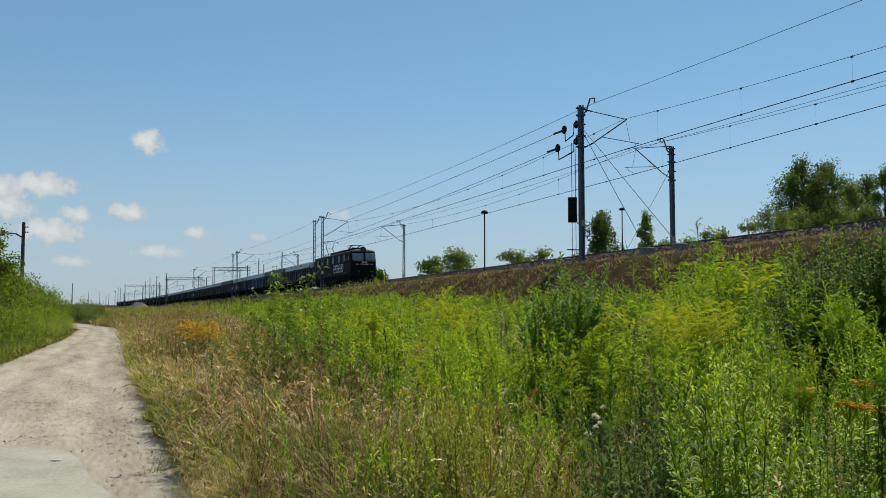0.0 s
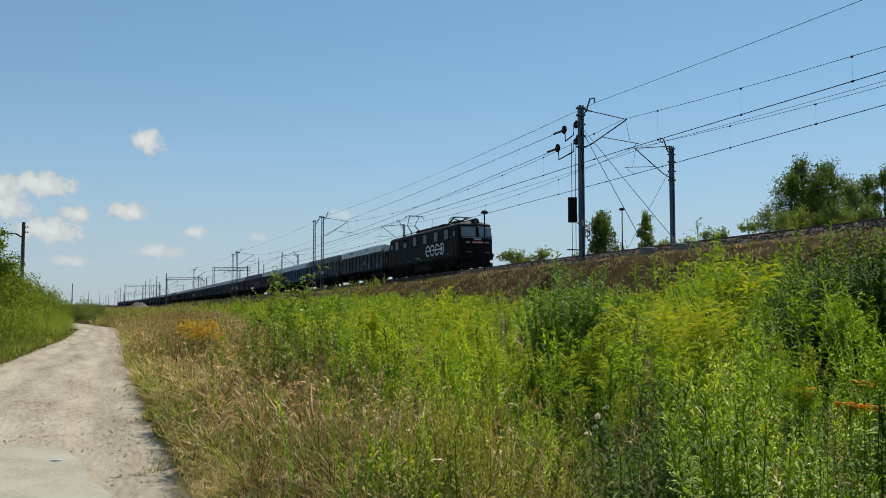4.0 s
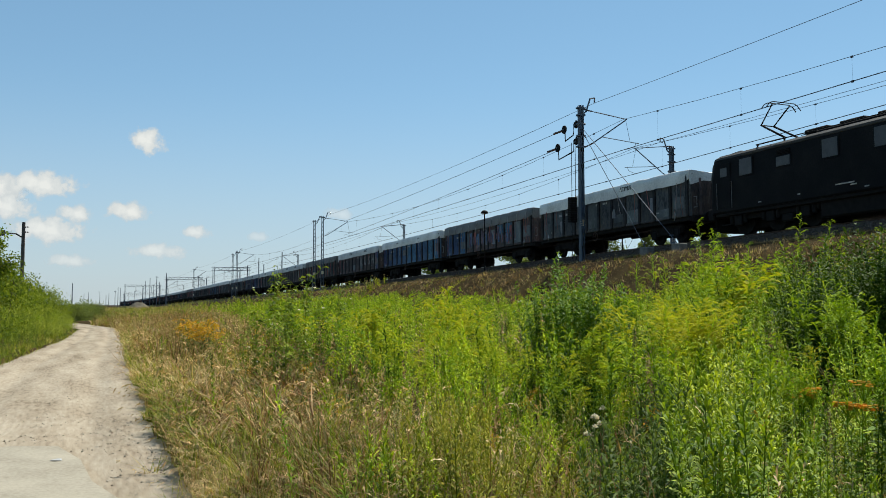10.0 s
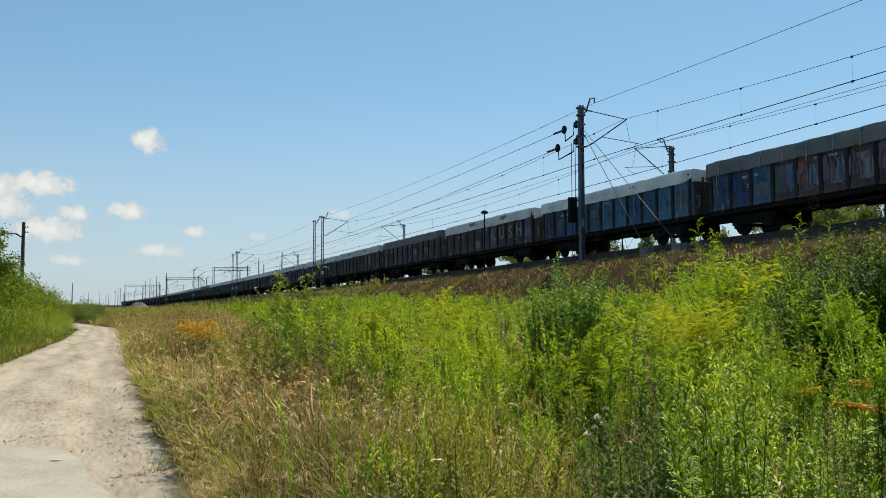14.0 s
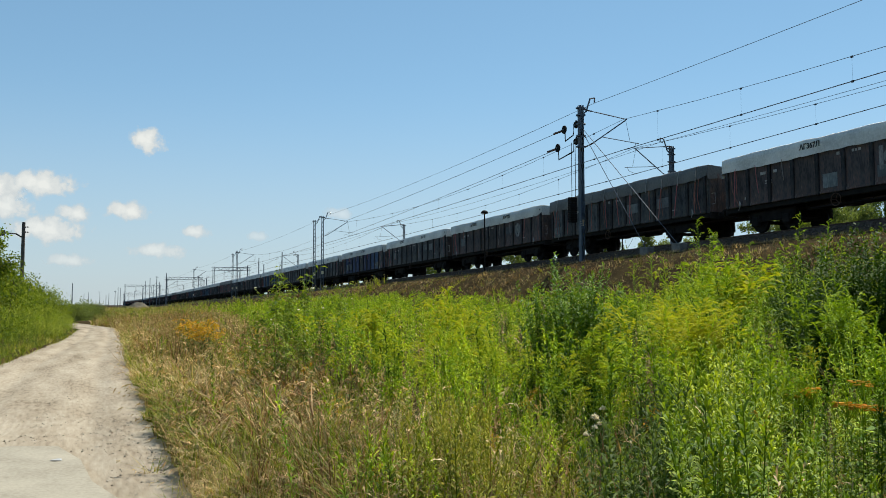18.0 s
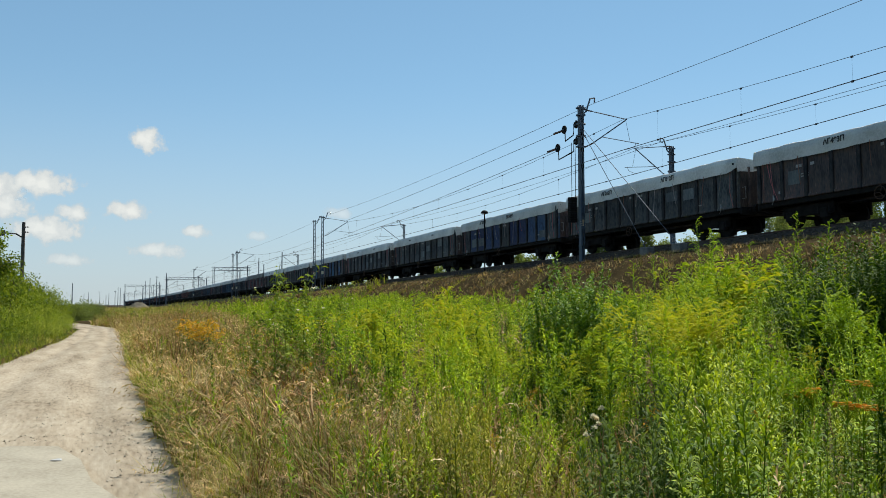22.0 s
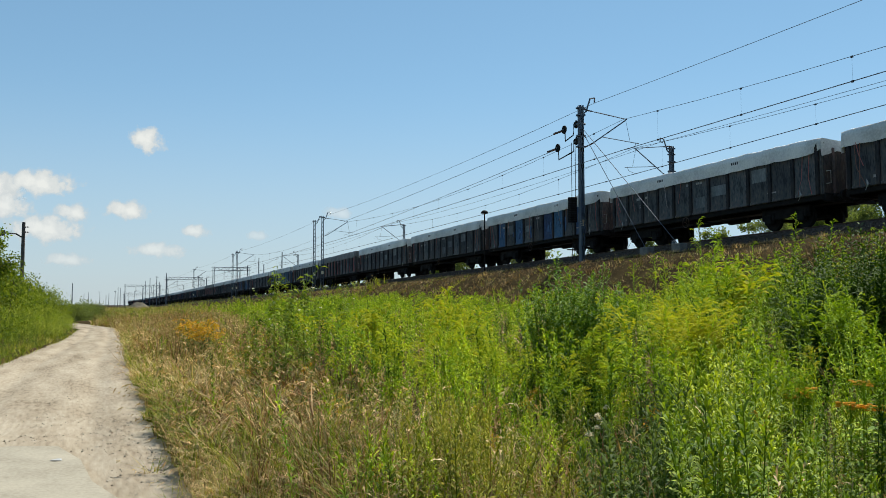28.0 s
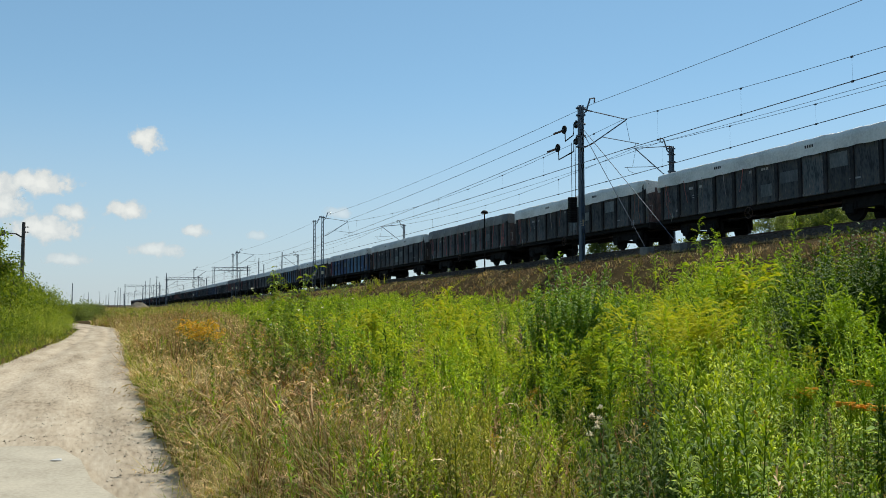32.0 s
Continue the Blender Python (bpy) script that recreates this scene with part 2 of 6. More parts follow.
def spot(x, d):
    """Plan place at bearing x (side over depth) and depth d."""
    return d * (x * math.cos(YAW) + math.sin(YAW)), d * (math.cos(YAW) - x * math.sin(YAW))




# ---- ground, road and railway bed ----
def sheet(name, vs, us, zs, mats):
    n, m = len(vs), len(us)
    grid = np.stack([np.repeat(vs[None], m, 0), np.repeat(us[:, None], n, 1), zs], -1).reshape(-1, 3)
    i = (np.arange(m - 1)[:, None] * n + np.arange(n - 1)[None]).ravel()
    quads = np.stack([i, i + 1, i + 1 + n, i + n], -1)
    me = soup(name, [(grid, quads, np.zeros(len(quads), int))], mats)
    me.polygons.foreach_set("use_smooth", np.ones(len(quads), bool))
    return new(name, me)


gv = np.concatenate([[-4000, -1500, -500, -200, -90, -45, -25, -16], np.arange(-12, 46, 0.4), [50, 60, 90, 200, 600, 1500, 4000]])
gu = np.concatenate([[-800, -300, -150, -80, -45, -25], np.arange(-14, 84, 0.7), np.arange(84, 300, 5), np.geomspace(300, 4800, 30)])
GV, GU = np.meshgrid(gv, gu)
tagged(sheet("ground", gv, gu, land(GV, GU), [SOIL]), "dry summer meadow soil rising to a railway embankment", "ground", kind="structure")

ru = np.concatenate([np.arange(-40, 3, 0.35), np.arange(3, 30, 0.14), np.arange(30, 90, 0.35), np.arange(90, 200, 4)])
rk = np.linspace(-1.12, 1.12, 57)
RK, RU = np.meshgrid(rk, ru)
RV = road_mid(RU) + RK * road_half(RU) * (1 + np.abs(RK) * (0.02 * np.sin(RU * 1.7) + 0.025 * np.sin(RU * 4.3 + RK) + 0.02 * np.sin(RU * 9.1 + 2 * RK)))
LUMPS = np.array([noise.noise((a * 1.6, b * 0.8, 3.0)) + 0.8 * noise.noise((a * 4.5, b * 2.6, 9.0)) for a, b in zip(RV.ravel().tolist(), RU.ravel().tolist())]).reshape(RV.shape)
RZ = 0.024 + 0.012 * LUMPS - 0.05 * np.exp(-((np.abs(RK) - 0.5) / 0.17) ** 2) + 0.001 * np.sin(RU * 0.9 + RV * 2) + 0.002 * np.sin(RU * 2.3 + 1.3 * np.sin(RV * 3)) * np.sin(RV * 5) - 0.3 * np.clip(np.abs(RK) - 0.95, 0, 1)
road = new("road", soup("road", [(np.stack([RV, RU, RZ], -1).reshape(-1, 3), (lambda i, n: np.stack([i, i + 1, i + 1 + n, i + n], -1))((np.arange(len(ru) - 1)[:, None] * 57 + np.arange(56)[None]).ravel(), 57), np.zeros((len(ru) - 1) * 56, int))], [DIRT]))
road.data.polygons.foreach_set("use_smooth", np.ones(len(road.data.polygons), bool))
tagged(road, "pale sandy dirt track with wheel ruts and gravel", "road", kind="structure")

bm = bmesh.new()
edge = [(-2.9, -3.0), (-2.9, 9.9), (-1.7, 10.5), (-0.7, 10.8), (-0.25, 10.6), (0.02, 9.6), (0.1, 8.4), (0.32, 7.4), (0.42, 5.0), (0.5, -3.0)]
low = [bm.verts.new((x, y, 0.0)) for x, y in edge]
top = [bm.verts.new((x + 0.02 * math.sin(i * 2.1), y - 0.03, 0.042)) for i, (x, y) in enumerate(edge)]
bm.faces.new(top)
for i in range(len(edge)):
    j = (i + 1) % len(edge)
    bm.faces.new((low[i], low[j], top[j], top[i]))
bmesh.ops.recalc_face_normals(bm, faces=bm.faces)
tagged(new("road_slab", mesh_of("road_slab", bm, SLAB)), "worn grey concrete patch sunk in the dirt road", "road surface", kind="structure")

bm = bmesh.new()
rim = [bm.verts.new((0.055 * math.cos(a) * (1 + 0.2 * math.sin(3 * a)), 0.06 * math.sin(a), 0.004 * math.sin(2 * a))) for a in (i * math.tau / 12 for i in range(12))]
bm.faces.new(rim)
bmesh.ops.solidify(bm, geom=bm.faces, thickness=0.006)
scrap = tagged(new("paper_scrap", mesh_of("paper_scrap", bm, shader("white paper", [(0.40, 0.39, 0.36), (0.48, 0.47, 0.44)], 6, 40, 0.8))), "flat white paper scrap lying on the concrete patch", "litter")
scrap.matrix_world = pose(-0.22, 9.6, 0.05, 0, 0, 25)

# ballast bed, one long swept profile for both tracks
bu = np.concatenate([np.arange(-200, 120, 2.0), np.arange(120, 420, 8), np.geomspace(420, 2500, 30)])
prof = [(24.8, -0.80), (25.2, -0.70), (25.75, -0.48), (26.35, -0.2), (29.8, -0.17), (30.8, -0.35), (31.9, -0.17), (35.3, -0.2), (36.6, -0.85), (36.9, -1.2)]
pv = np.array([p[0] for p in prof])
bed = sheet("ballast_bed", pv, bu, rail_z(bu)[:, None] + np.array([p[1] for p in prof])[None], [BED])
tagged(bed, "brown stone ballast bed under two railway tracks", "ballast", kind="structure")

# loose stones on the near shoulder
cube = np.array([(x, y, z) for x in (-1, 1) for y in (-1, 1) for z in (-1, 1)], float)
cube_f = np.array([(0, 1, 3, 2), (4, 6, 7, 5), (0, 4, 5, 1), (2, 3, 7, 6), (0, 2, 6, 4), (1, 5, 7, 3)])
stones = []
for k in range(6):
    stones.append((cube * rng.uniform(0.5, 1.0, (8, 3)) * [0.06, 0.06, 0.045], cube_f, np.zeros(6, int)))
n = 7500
su = 6 + 85 * rng.random(n) ** 1.5
sv = 24.75 + 1.9 * rng.random(n) ** 0.8
sz = rail_z(su) + np.interp(sv, pv, [p[1] for p in prof])
sz = np.where(sv < 24.85, land(sv, su) + 0.01, sz)
st = new("ballast_stones", soup("ballast_stones", spread(stones, np.stack([sv, su, sz], -1), rng.uniform(0, 6.28, n), rng.uniform(0.4, 1.15, n), np.zeros((n, 2))), [STONE]))
tagged(st, "loose brown and grey ballast stones on the shoulder", "ballast stones", kind="stuff")


def sweep(name, profile, us, mat, v0, dz=0.0):
    """A closed profile (v, z) carried along the railway."""
    k = len(profile)
    p = np.array(profile)
    z = rail_z(us) + dz
    v = np.stack([np.repeat(p[None, :, 0] + v0, len(us), 0), np.repeat(us[:, None], k, 1), z[:, None] + p[None, :, 1]], -1).reshape(-1, 3)
    q = []
    for i in range(len(us) - 1):
        for j in range(k):
            q.append((i * k + j, i * k + (j + 1) % k, (i + 1) * k + (j + 1) % k, (i + 1) * k + j))
    return new(name, soup(name, [(v, np.array(q), np.zeros(len(q), int))], [mat]))


RAIL_FORM = [(-0.075, -0.17), (0.075, -0.17), (0.07, -0.155), (0.012, -0.14), (0.012, -0.045), (0.036, -0.03), (0.036, -0.004), (0.03, 0), (-0.03, 0), (-0.036, -0.004), (-0.036, -0.03), (-0.012, -0.045), (-0.012, -0.14), (-0.07, -0.155)]
for mid in (TRACK_A, TRACK_B):
    for s in (-0.753, 0.753):
        tagged(sweep("rail", RAIL_FORM, bu, RAIL, mid + s), "rusty brown steel rail with a worn head", "rail", "rails of the line", "structure")
sl = [(cube * [1.3, 0.13, 0.09], cube_f, np.zeros(6, int))]
ns = 400
yy = np.tile(-60 + 0.6 * np.arange(ns), 2)
xx = np.repeat([TRACK_A, TRACK_B], ns)
tagged(new("sleepers", soup("sleepers", spread(sl, np.stack([xx, yy, rail_z(yy) - 0.24], -1), np.zeros(ns * 2), np.ones(ns * 2), np.zeros((ns * 2, 2))), [CONCRETE])), "grey concrete sleepers under the rails", "sleepers", kind="stuff")


# ---- masts and overhead line ----
def insulator(bm, a, b, discs=5, r=0.06):
    a, b = Vector(a), Vector(b)
    pts, rad = [], []
    for i in range(discs * 3 + 1):
        pts.append(a.lerp(b, i / (discs * 3)))
        rad.append(r if i % 3 == 1 else r * 0.45)
    return tube(bm, pts, rad, 8)


def lattice(bm, height, w0=0.30, w1=0.18, d=0.16):
    """Two channel irons with lacing, as the line's masts have."""
    for s in (-1, 1):
        for q in (-1, 1):
            x0, x1 = s * w0 / 2, s * w1 / 2
            tube(bm, [(x0, q * d / 2, -1.6), (x1, q * d / 2, height)], [0.035, 0.03], 4)
        tube(bm, [(s * w0 / 2, 0, -1.6), (s * w1 / 2, 0, height)], [0.05, 0.04], 4)
    n = int(height / 0.45)
    for i in range(n):
        za, zb = -0.2 + i * 0.45, -0.2 + (i + 1) * 0.45
        wa, wb = w0 + (w1 - w0) * za / height, w0 + (w1 - w0) * zb / height
        s = 1 if i % 2 else -1
        for q in (-1, 1):
            tube(bm, [(-s * wa / 2, q * d / 2, za), (s * wb / 2, q * d / 2, zb)], 0.014, 4)
    return bm


def h_beam(bm, height, wide=0.22, deep=0.27):
    """Two channel irons set back to back with batten plates."""
    for s in (-1, 1):
        box(bm, s * wide / 2 - 0.012, s * wide / 2 + 0.012, -deep / 2, deep / 2, -1.6, height, 0.004)
        for q in (-1, 1):
            box(bm, s * wide / 2 - (0.08 if s > 0 else 0), s * wide / 2 + (0.08 if s < 0 else 0), q * deep / 2 - 0.012, q * deep / 2 + 0.012, -1.6, height, 0.003)
    for i in range(int(height / 0.9) + 1):
        box(bm, -wide / 2 + 0.02, wide / 2 - 0.02, -deep / 2 - 0.012, -deep / 2 - 0.002, i * 0.9, i * 0.9 + 0.22)
    return bm


CONTACT, MESSENGER = 5.72, 7.45


def mast(u, v, to, height=8.0, arm=True, label="grey lattice steel mast carrying a railway overhead line"):
    """A mast at (v, u); to = signed reach to the wire."""
    m = thing("catenary_mast", label, "mast", "masts of the overhead line", pose(v, u, float(rail_z(u))))
    s = 1 if to > 0 else -1
    part("shaft", h_beam(bmesh.new(), height) if 20 < u < 60 else lattice(bmesh.new(), height), STEEL, m)
    part("footing", box(bmesh.new(), -0.35, 0.35, -0.35, 0.35, -1.8, -0.75, 0.04), CONCRETE, m, "grey concrete footing")
    part("number_board", box(bmesh.new(), -0.13, 0.13, -0.13, -0.115, 1.3, 1.65, 0.005), FLUFF, m, "small pale board on the mast")
    b = bmesh.new()
    tube(b, [(s * 0.1, 0, height - 0.5), (s * 0.35, 0, height - 0.3), (s * 0.62, 0, height + 0.45), (s * 0.9, 0, height + 0.5)], 0.045, 6)
    top = part("top_bracket", b, STEEL, m)
    part("bracket_insulator", insulator(bmesh.new(), (s * 0.9, 0, height + 0.5), (s * 0.9, 0, height + 0.22), 3), PORCELAIN, top)
    for z in (height - 0.15, height - 0.55, height - 1.05, height - 1.7, height - 2.3)[:5 if 20 < u < 60 else 1]:
        part("clamp", box(bmesh.new(), -0.24, 0.24, -0.14, 0.14, z - 0.05, z + 0.05, 0.015), STEEL, m)
    if arm:
        reach = abs(to) - 0.05
        stay = part("stay_tube", tube(bmesh.new(), [(s * 0.75, 0, MESSENGER + 0.28), (s * (reach + 0.1), 0, MESSENGER + 0.02)], 0.028, 6), STEEL, m)
        part("stay_insulator", insulator(bmesh.new(), (s * 0.12, 0, MESSENGER + 0.35), (s * 0.75, 0, MESSENGER + 0.28)), PORCELAIN, stay)
        arm_tube = part("cantilever_tube", tube(bmesh.new(), [(s * 0.75, 0, CONTACT + 0.22), (s * (reach + 0.1), 0, MESSENGER + 0.02)], 0.036, 6), STEEL, m)
        part("cantilever_insulator", insulator(bmesh.new(), (s * 0.12, 0, CONTACT - 0.1), (s * 0.75, 0, CONTACT + 0.22)), PORCELAIN, arm_tube)
        part("registration_tube", tube(bmesh.new(), [(s * (reach * 0.48), 0, CONTACT + 0.62), (s * (reach + 0.9), 0, CONTACT + 0.42)], 0.022, 6), STEEL, m)
        part("steady_arm", tube(bmesh.new(), [(s * (reach + 0.7), 0, CONTACT + 0.42), (s * (reach + 0.6), 0, CONTACT + 0.2), (s * reach, 0, CONTACT + 0.02)], 0.016, 5), STEEL, m)
        part("hanger", tube(bmesh.new(), [(s * (reach + 0.02), 0, MESSENGER), (s * (reach + 0.3), 0, CONTACT + 0.5)], 0.01, 4), STEEL, m)
    return m


NEAR_V, FAR_V = 25.1, 36.5
NEAR_U = [-22.0, 40.8, 97.0, 157.6, 224.0, 300.0, 362.0, 430.0, 500.0, 575.0, 650.0]
FAR_U = [-14.0, 47.8, 101.0, 159.0, 224.0, 296.0, 360.0, 428.0, 500.0]
near_masts = [mast(u, NEAR_V, TRACK_A - NEAR_V) for u in NEAR_U]
for u in FAR_U:
    mast(u, FAR_V, TRACK_B - FAR_V, 7.8)
for u in (100.6, 162.0):
    mast(u, NEAR_V - 0.05, TRACK_A - NEAR_V, 7.9, False)


def wire(name, pts, r, label, mat=WIRE, group="overhead wires"):
    return tagged(new(name, mesh_of(name, tube(bmesh.new(), pts, r, 5), mat)), label, "wire", group)


def span(a, b, sag, n=10):
    a, b = Vector(a), Vector(b)
    return [a.lerp(b, i / n) - Vector((0, 0, sag * 4 * (i / n) * (1 - i / n))) for i in range(n + 1)]


def line(us, v, lift=0.0):
    contact, carrier = [], []
    drops = bmesh.new()
    for k, (ua, ub) in enumerate(zip(us, us[1:])):
        za, zb = float(rail_z(ua)), float(rail_z(ub))
        off = 0.18 if k % 2 else -0.18
        za, zb = za + lift * (ua < 0), zb + lift * (ub < 0)
        lower = span((v + off, ua, za + CONTACT), (v - off, ub, zb + CONTACT), 0.02)
        upper = span((v + off, ua, za + MESSENGER), (v - off, ub, zb + MESSENGER), 1.0)
        contact += lower if not contact else lower[1:]
        carrier += upper if not carrier else upper[1:]
        count = max(4, int((ub - ua) / (6.0 if ua < 110 else 9)))
        for i in range(count):
            f = (i + 0.5) / count
            lo, hi = span(lower[0], lower[-1], 0.02, 1000)[int(f * 1000)], span(upper[0], upper[-1], 1.0, 1000)[int(f * 1000)]
            tube(drops, [lo, hi], 0.0032, 3)
            for q in (lo, hi):
                box(drops, q.x - 0.03, q.x + 0.03, q.y - 0.05, q.y + 0.05, q.z - 0.05, q.z + 0.03)
    wire("contact_wire", contact, 0.021, "dark copper contact wire over the track")
    wire("messenger_wire", carrier, 0.012, "dark sagging messenger wire over the track")
    tagged(new("droppers", mesh_of("droppers", drops, WIRE)), "thin droppers between messenger and contact wire", "droppers", kind="stuff")


line([-90, *NEAR_U], TRACK_A)
line([-80, *FAR_U], TRACK_B, 0.9)
for us, v, h, s in (([-90, *NEAR_U], NEAR_V, 8.22, 0.9), ([-80, *FAR_U], FAR_V, 8.02, -0.9)):
    pts = []
    for ua, ub in zip(us, us[1:]):
        p = span((v + s, ua, float(rail_z(ua)) + h), (v + s, ub, float(rail_z(ub)) + h), 0.35)
        pts += p if not pts else p[1:]
    wire("return_wire", pts, 0.012, "thin return wire on the mast tops")

# anchored end of a wire run at the tension mast, with its weights and guys
am = near_masts[1]
ab = float(rail_z(40.8))
for h0, h1, nm in ((7.02, 7.45, "anchored_messenger"), (6.08, 5.85, "anchored_contact")):
    a, b = (NEAR_V, 41.0, ab + h0), (TRACK_A - 0.4, 97.0, float(rail_z(97.0)) + h1)
    wire(nm, span((NEAR_V + 0.1, 43.2, ab + h0 - 0.03), b, 0.12), 0.016, "dark wire run anchored at a tension mast")
    far = 1.85 if h0 > 6.5 else 2.6
    bmx = bmesh.new()
    insulator(bmx, (0.08, far + 0.3, h0 - 0.03), (0.08, far + 1.3, h0 - 0.04), 6, 0.075)
    part("end_insulator", bmx, PORCELAIN, am)
    bmx = bmesh.new()
    tube(bmx, [(0, 0.1, h0 + 0.16), (0.02, 0.7, h0 + 0.12)], 0.06, 6)
    tube(bmx, [(0.02, 0.5, h0 + 0.25), (0.02, 0.6, h0 - 0.1)], 0.05, 6)
    tube(bmx, [(0.0, 0.75, h0 + 0.1), (0.0, 0.78, h0 - 0.52), (0.02, far - 0.15, h0 - 0.72), (0.02, far - 0.1, h0 - 0.12)], 0.036, 6)
    tube(bmx, [(0.02, far, h0 - 0.05), (0.08, far + 0.3, h0 - 0.03)], 0.035, 6)
    part("tension_lever", bmx, DARK, am)
    for y in (0.55, far):
        wheel = part("tension_wheel", tube(bmesh.new(), [(0.0, y, h0 - 0.02), (0.07, y, h0 - 0.02)], 0.24 if y > 1 else 0.17, 16), DARK, am)
        part("wheel_hub", tube(bmesh.new(), [(-0.05, y, h0 - 0.02), (0.12, y, h0 - 0.02)], 0.06, 8), STEEL, wheel)
for k, (x, y) in enumerate(((-0.28, 0.55), (0.0, 0.62))):
    part("weight_rod", tube(bmesh.new(), [(x, y, -0.5), (x, y, 6.0)], 0.018, 5), DARK, am)
bmx = bmesh.new()
for i in range(14):
    box(bmx, -0.45, -0.02, 0.42, 0.72, 1.55 + i * 0.1, 1.64 + i * 0.1, 0.012)
part("weight_stack", bmx, DARK, am, "stack of dark iron tension weights")
part("weight_guide", box(bmesh.new(), -0.6, 0.2, 0.52, 0.6, 0.0, 0.06), DARK, am)
for u, h in ((34.6, 6.6), (32.15, 6.75)):
    zb = float(rail_z(u)) - 0.47
    blk = tagged(new("anchor_block", mesh_of("anchor_block", box(bmesh.new(), -0.24, 0.24, -0.28, 0.28, -0.75, 0.14, 0.03), ANCHOR)), "grey concrete guy anchor block on the embankment", "anchor block", "guy anchors")
    blk.matrix_world = pose(24.9, u, zb, 0, 0, 4)
    wire("guy_rod", [(24.9, u + 0.1, zb + 0.12), (NEAR_V, 40.7, ab + h)], 0.018, "taut steel guy rod from mast to anchor block", STEEL, "mast guys")

wire("guy_rod", [(37.2, 56.5, float(rail_z(56.5)) - 1.0), (FAR_V, 47.9, float(rail_z(47.8)) + 6.3)], 0.014, "taut steel guy rod behind the far mast", STEEL, "mast guys")


def gantry(u, v0, v1, h=9.0):
    g = thing("portal_gantry", "distant grey lattice gantry across the tracks", "gantry", "gantries down the line", pose(v0, u, float(rail_z(u))))
    w = v1 - v0
    for x in (0, w):
        b = lattice(bmesh.new(), h, 0.5, 0.4, 0.4)
        bmesh.ops.translate(b, verts=b.verts, vec=(x, 0, 0))
        part("leg", b, STEEL, g)
    b = bmesh.new()
    for z in (h - 0.1, h - 0.9):
        for y in (-0.25, 0.25):
            tube(b, [(-0.6, y, z), (w + 0.6, y, z)], 0.06, 4)
    n = int(w / 0.9)
    for i in range(n):
        for y in (-0.25, 0.25):
            tube(b, [(i * w / n, y, h - 0.9 + 0.8 * (i % 2)), ((i + 1) * w / n, y, h - 0.1 - 0.8 * (i % 2))], 0.035, 4)
    part("truss", b, STEEL, g)
    for x in (w * 0.3, w * 0.75):
        part("drop_post", tube(bmesh.new(), [(x, 0, h - 0.9), (x, 0, h - 3.2)], 0.07, 5), STEEL, g)


for u, v0, v1 in ((232, 31.0, 40.0), (303, 25.2, 36.5), (406, 16.5, 31.0), (640, 25.2, 48.0)):
    gantry(u, v0, v1)


def yard_lamp(v, u, base, height, label):
    m = thing("yard_lamp", label, "lamp post", "yard lamps", pose(v, u, base))
    part("post", tube(bmesh.new(), [(0, 0, -0.6), (0, 0, height)], [0.055, 0.04], 8), DARK, m)
    b = bmesh.new()
    bmesh.ops.create_uvsphere(b, u_segments=14, v_segments=8, radius=0.26)
    bmesh.ops.delete(b, geom=[x for x in b.verts if x.co.z < -0.01], context="VERTS")
    bmesh.ops.scale(b, verts=b.verts, vec=(1, 1, 0.8))
    bmesh.ops.solidify(b, geom=b.faces, thickness=0.02)
    bmesh.ops.translate(b, verts=b.verts, vec=(0, 0, height - 0.03))
    part("hood", b, DARK, m, "dark domed lamp hood")
    b = bmesh.new()
    bmesh.ops.create_uvsphere(b, u_segments=10, v_segments=6, radius=0.1, matrix=pose(0, 0, height))
    part("bulb_glass", b, PORCELAIN, m)


def line_pole(v, u, height, arm=0.0):
    z = float(rail_z(u)) - 0.8
    m = thing("line_pole", "distant thin grey steel pole beside the railway", "pole", "poles down the line", pose(v, u, z))
    part("post", tube(bmesh.new(), [(0, 0, -0.5), (0, 0, height)], [0.17, 0.10], 6), STEEL, m)
    if arm:
        part("arm", tube(bmesh.new(), [(-arm, 0, height - 0.4), (arm, 0, height - 0.4)], 0.09, 5), STEEL, m)


# bearing, rise over the eye, depth, arm
for q, rise, d, a in ((-0.3194, 0.0362, 276, 0), (-0.3305, 0.0329, 313, 0.5), (-0.3383, 0.031, 346, 0), (-0.3436, 0.027, 372, 0), (-0.3272, 0.0264, 330, 0), (-0.3671, 0.0238, 400, 0), (-0.3749, 0.0199, 420, 0), (-0.3723, 0.0192, 440, 0), (-0.3782, 0.0159, 470, 0.6), (-0.3854, 0.0127, 500, 0), (-0.3886, 0.0114, 520, 0), (-0.3958, 0.0153, 520, 0.8), (-0.4089, 0.014, 560, 0), (-0.4141, 0.0127, 560, 0), (-0.4278, 0.0244, 250, 0), (-0.1862, 0.061, 190, 0), (-0.2129, 0.0538, 216, 0), (-0.2071, 0.0466, 210, 0), (-0.226, 0.0453, 231, 0), (-0.2867, 0.0205, 342, 0), (-0.3462, 0.0212, 300, 0), (-0.273, 0.0303, 230, 0)):
    v, u = spot(q, d)
    line_pole(v, u, 1.6 + rise * d - float(rail_z(u)) + 0.8, a)
for v, u, h, a in ((41, 350, 12.0, 0.6),):
    line_pole(v, u, h, a)
yard_lamp(24.3, 51.6, float(rail_z(51.6)) - 0.9, 4.1, "dark mushroom-hooded lamp post beside the track")
yard_lamp(39.0, 57.4, float(rail_z(57.4)) - 1.2, 5.9, "dark mushroom-hooded lamp post behind the tracks")

